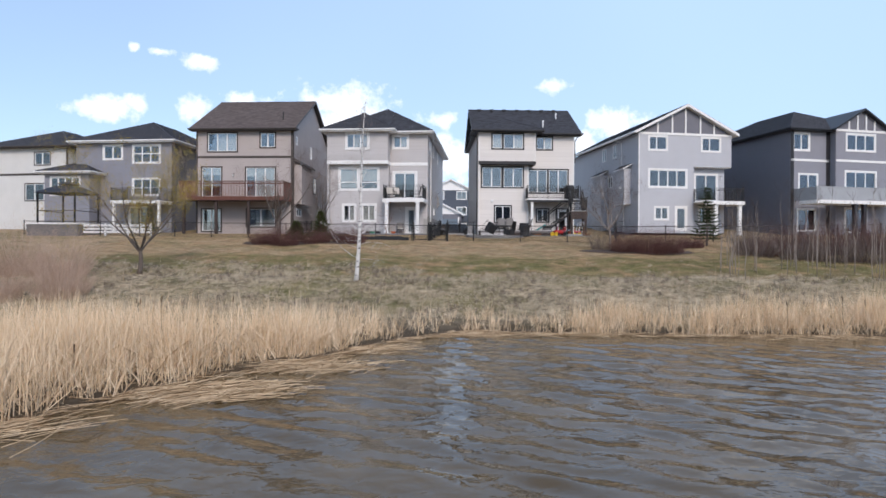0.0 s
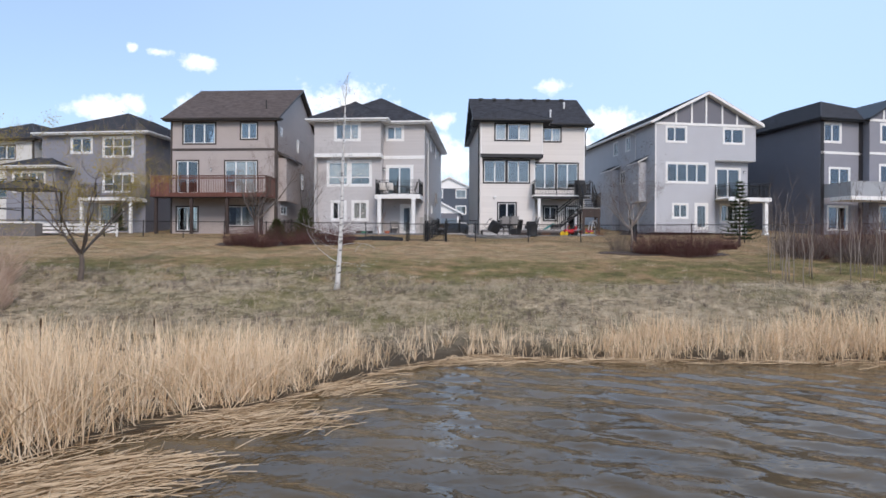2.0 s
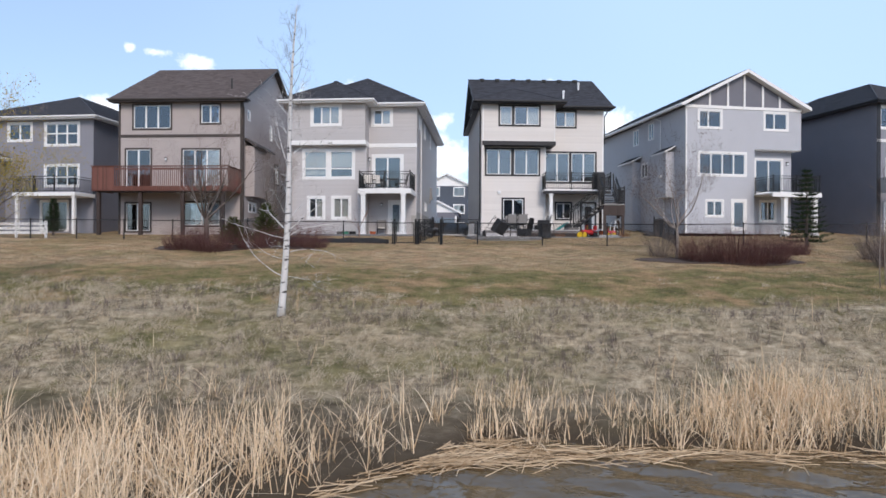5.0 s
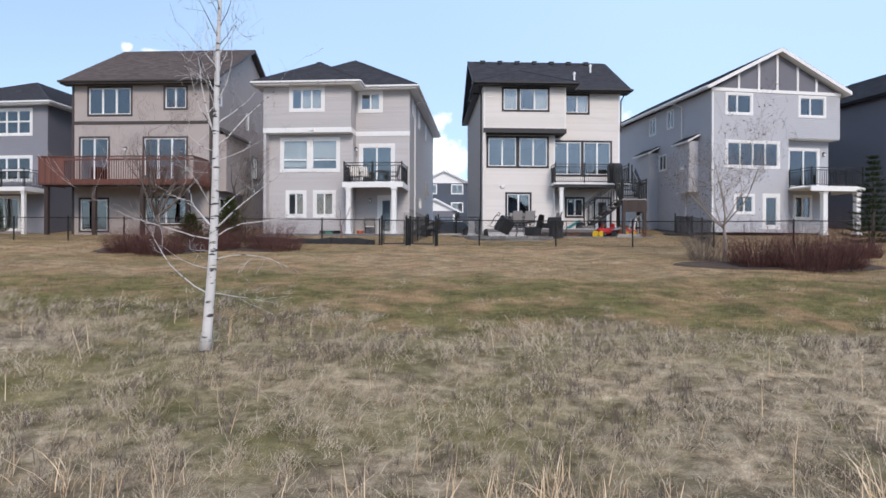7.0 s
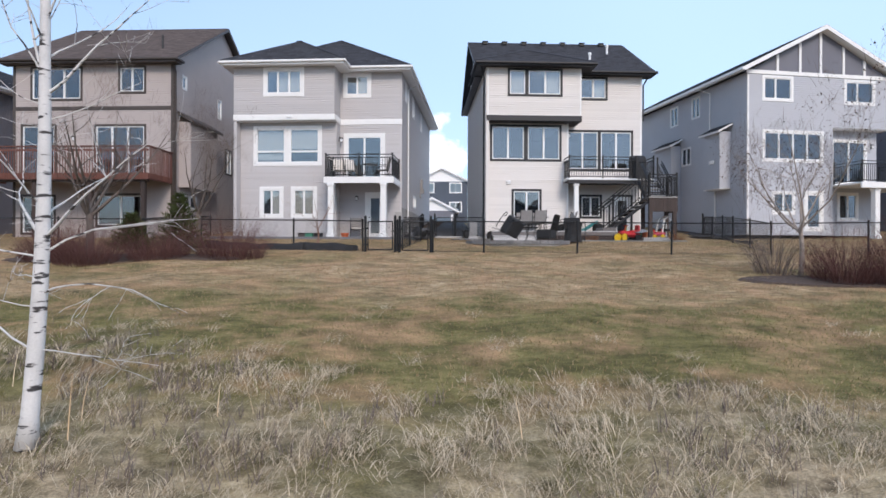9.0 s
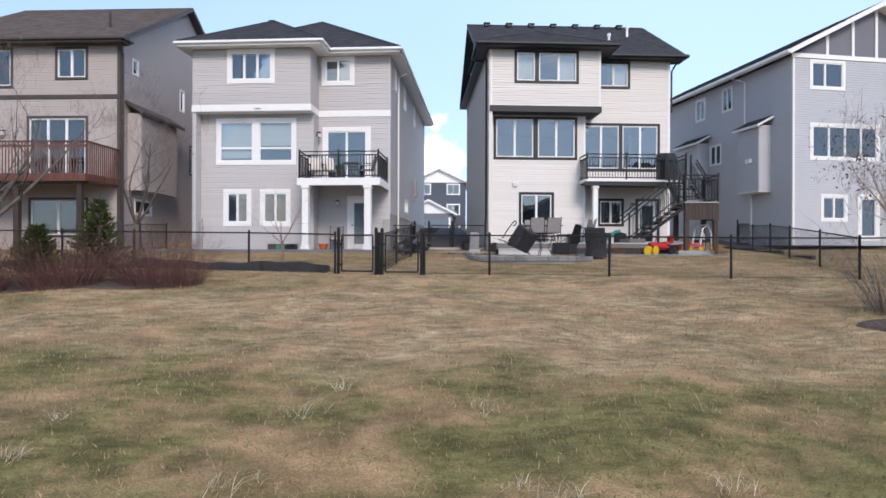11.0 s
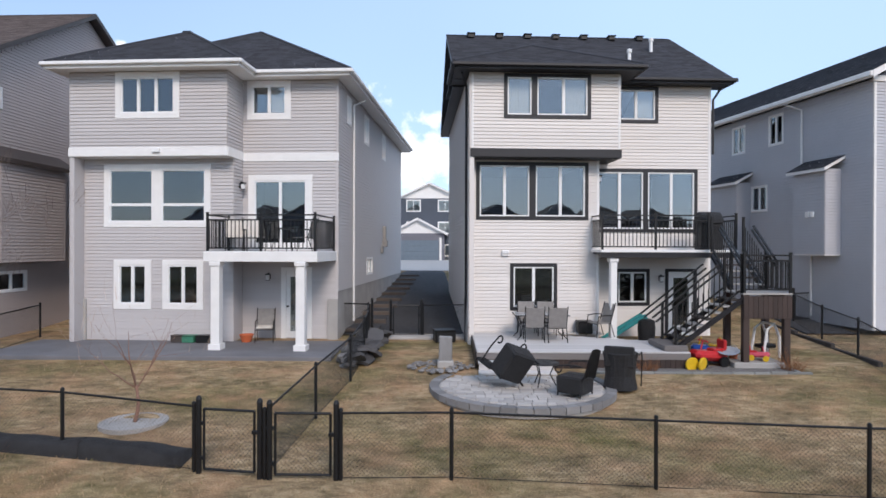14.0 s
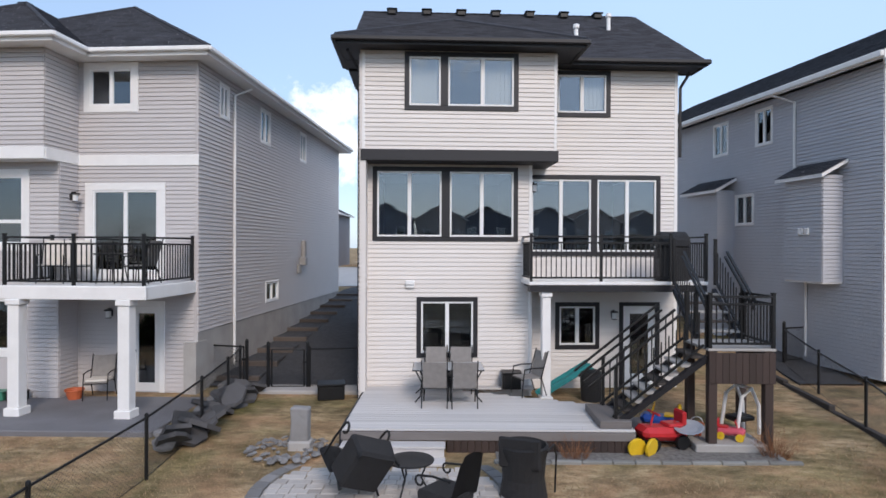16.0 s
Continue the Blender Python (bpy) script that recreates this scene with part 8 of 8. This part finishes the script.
def shrub(x, y, rx, ry, h, n, mat, label, name="shrub", bend=0.35, w=0.008):
    t = thing(name, label, "shrub", pose(x, y, ground_z(x, y)))
    a, r = rng.uniform(0, 6.28, n), np.sqrt(rng.random(n))
    bx, by = np.cos(a) * r * rx * 0.75, np.sin(a) * r * ry * 0.75
    base = np.stack([bx, by, land(x + bx, y + by) - ground_z(x, y) - 0.03], 1)
    lean = np.clip(0.1 + 0.55 * r + rng.normal(0, 0.12, n), 0, 0.9)
    L = h * (1.18 - 0.6 * r ** 2) * (0.3 + 1.05 * rng.random(n) ** 1.4) * (0.85 + 0.3 * np.sin(3 * a + x) * r)
    me = blades("stem_mass", base, a + rng.normal(0, 0.5, n), lean, np.abs(rng.normal(0, bend * 0.4, n)), L, rng.uniform(w * 0.6, w * 1.4, n), mat, 4)
    tagged(part("stem_mass", me, mat, t), kind="stuff")
    m = n * 2
    i = rng.integers(0, n, m)
    s = rng.uniform(0.35, 0.95, m)
    b2 = base[i] + np.stack([np.cos(a[i]) * lean[i] * L[i] * s, np.sin(a[i]) * lean[i] * L[i] * s, L[i] * s * np.sqrt(1 - np.clip(lean[i] * s, 0, 0.95) ** 2)], 1)
    me = blades("twig_mass", b2, rng.uniform(0, 6.28, m), rng.uniform(0.2, 0.8, m), rng.uniform(0, 0.3, m), rng.uniform(0.12, 0.35, m) * h * 0.6, np.full(m, w * 0.6), mat, 2)
    tagged(part("twig_mass", me, mat, t), kind="stuff")
    return t


RL = "dense leafless red-stemmed dogwood shrub"
for x, y, rx, ry, h in ((-7.2, 38.8, 1.3, 1.0, 1.5), (-9.2, 38.3, 1.1, 0.9, 1.2), (-11.1, 37.7, 1.15, 0.9, 1.45), (-12.5, 38.2, 1.0, 0.9, 1.15)):
    shrub(x, y, rx, ry, h, 1250, TWIG_RED, RL, "dogwood_shrub")
for x, y, rx, ry, h in ((9.2, 34.7, 1.0, 0.9, 1.35), (10.4, 34.3, 1.2, 1.0, 1.6), (11.6, 34.6, 1.0, 0.9, 1.45), (13.7, 36.8, 0.9, 0.8, 0.85), (18.5, 34.6, 1.4, 1.1, 1.5), (20.6, 34.2, 1.5, 1.1, 1.6), (16.5, 33.8, 1.2, 1.0, 1.2), (23.0, 34.6, 1.5, 1.1, 1.6)):
    shrub(x, y, rx, ry, h, 1250, TWIG_RED, RL, "dogwood_shrub")
shrub(8.0, 35.7, 0.6, 0.6, 1.9, 200, TWIG_GREY, "sparse grey-twigged young shrub", "twiggy_shrub", w=0.012)
shrub(15.6, 33.0, 1.2, 0.8, 2.0, 420, TWIG_GREY, "tall sparse grey-twigged shrub on the bank", "twiggy_shrub", w=0.012)
shrub(18.8, 31.5, 1.4, 0.9, 2.2, 460, TWIG_GREY, "tall sparse grey-twigged shrub on the bank", "twiggy_shrub", w=0.012)
for x, y, h in ((16.8, 35.4, 1.9), (19.2, 35.8, 2.2), (21.6, 35.2, 2.4), (24.4, 35.6, 2.6), (17.4, 31.8, 1.6), (20.4, 31.2, 1.8), (23.2, 32.0, 2.0)):
    shrub(x, y, 1.3, 1.0, h, 800, TWIG_RED if h > 2 else TWIG_GREY, "tall bare brown thicket on the bank", "thicket_shrub", w=0.01)
for x, y, h in ((-17.4, 26.0, 2.2), (-19.8, 26.8, 2.1), (-16.2, 24.2, 1.6), (-21.8, 25.6, 2.2), (-18.6, 23.6, 1.8), (-24.5, 26.5, 2.0)):
    shrub(x, y, 1.3, 1.0, h, 1300, TWIG_TAN, "tan leafless willow thicket at the marsh", "willow_shrub", w=0.009)
mb = thing("mulch_bed", "dark mulch bed under the red shrubs", "planting bed")
MULCH = material("dark_bark_mulch", (0.07, 0.048, 0.038), 0.95, vary=0.4, scale=12, fine=70, bump=0.8)
for cx, cy, rx, ry in ((9.9, 34.7, 3.2, 0.9), (-10.6, 38.5, 3.6, 0.9)):
    b = bmesh.new()
    c = b.verts.new((cx, cy, ground_z(cx, cy) + 0.06))
    ring = []
    for k in range(40):
        a = 2 * math.pi * k / 40
        f = 1 + 0.1 * math.sin(3 * a + cx) + 0.05 * math.sin(7 * a)
        ring.append([b.verts.new((cx + rx * f * q * math.cos(a), cy + ry * f * q * math.sin(a), ground_z(cx + rx * f * q * math.cos(a), cy + ry * f * q * math.sin(a)) + hh)) for q, hh in ((0.6, 0.06), (0.95, 0.045), (1.0, -0.03))])
    for k in range(40):
        p, q = ring[k], ring[(k + 1) % 40]
        b.faces.new((c, p[0], q[0]))
        for j in (0, 1):
            b.faces.new((p[j], p[j + 1], q[j + 1], q[j]))
    part("mulch", b, MULCH, mb)


def conifer(x, y, h, r, label, mat, name="spruce_tree", seed=3, n=5200):
    rnd = np.random.default_rng(seed)
    t = thing(name, label, "tree", pose(x, y, ground_z(x, y) - 0.03))
    part("trunk", tubes(([(0, 0, 0), (0.02, 0, h * 0.5), (0, 0, h)], [0.07, 0.045, 0.006]), sides=8), BARK, t)
    bm = bmesh.new()
    B, D, S = [], [], []
    k = 0
    z = 0.12 * h
    while z < 0.97 * h:
        for i in range(6):
            a = k * 2.4 + rnd.normal(0, 0.2)
            L = r * (1 - (z / h) ** 1.1) * rnd.uniform(0.75, 1.15) + 0.08
            p0 = Vector((0, 0, z))
            p1 = p0 + Vector((math.cos(a) * L * 0.6, math.sin(a) * L * 0.6, -0.04 * L))
            p2 = p0 + Vector((math.cos(a) * L, math.sin(a) * L, 0.10 * L))
            tube(bm, [p0, p1, p2], [0.014, 0.009, 0.003], 4, False)
            m = int(14 + 42 * L)
            s = rnd.uniform(0.1, 1, m)
            pts = np.where(s[:, None] < 0.6, np.array(p0) + (np.array(p1) - np.array(p0)) * (s[:, None] / 0.6), np.array(p1) + (np.array(p2) - np.array(p1)) * ((s[:, None] - 0.6) / 0.4))
            B.append(pts), D.append(a + rnd.normal(0, 0.9, m)), S.append(0.10 + 0.12 * (1 - s))
            k += 1
        z += h * 0.055
    tagged(part("branch_mass", bm, BARK, t), kind="stuff")
    B, D, S = np.concatenate(B), np.concatenate(D), np.concatenate(S)
    m = len(B)
    me = blades("needles", B, D, rnd.uniform(0.5, 0.98, m), rnd.uniform(-0.1, 0.5, m), S * rnd.uniform(0.8, 1.6, m), np.full(m, 0.03), mat, 2)
    tagged(part("needles", me, mat, t), kind="stuff")
    return t


conifer(15.2, 38.3, 3.7, 1.05, "young dark green spruce by the fence", NEEDLE)
conifer(-9.3, 39.9, 2.0, 1.05, "low olive-green mugo pine behind the red shrubs", PINE, "mugo_pine", 5)
conifer(-10.9, 39.9, 1.3, 0.9, "low olive-green mugo pine behind the red shrubs", PINE, "mugo_pine", 6)
conifer(-24.3, 46.8, 2.2, 0.6, "dark green upright cedar beside the mid-grey house", NEEDLE, "cedar_tree", 7)
dp = shrub(5.75, 46.38, 0.26, 0.15, 0.5, 150, RUST, "dried rusty perennial stems in the bed", "dried_perennial")
dp2 = shrub(9.45, 46.55, 0.3, 0.25, 0.65, 200, RUST, "dried rusty perennial stems in the bed", "dried_perennial")
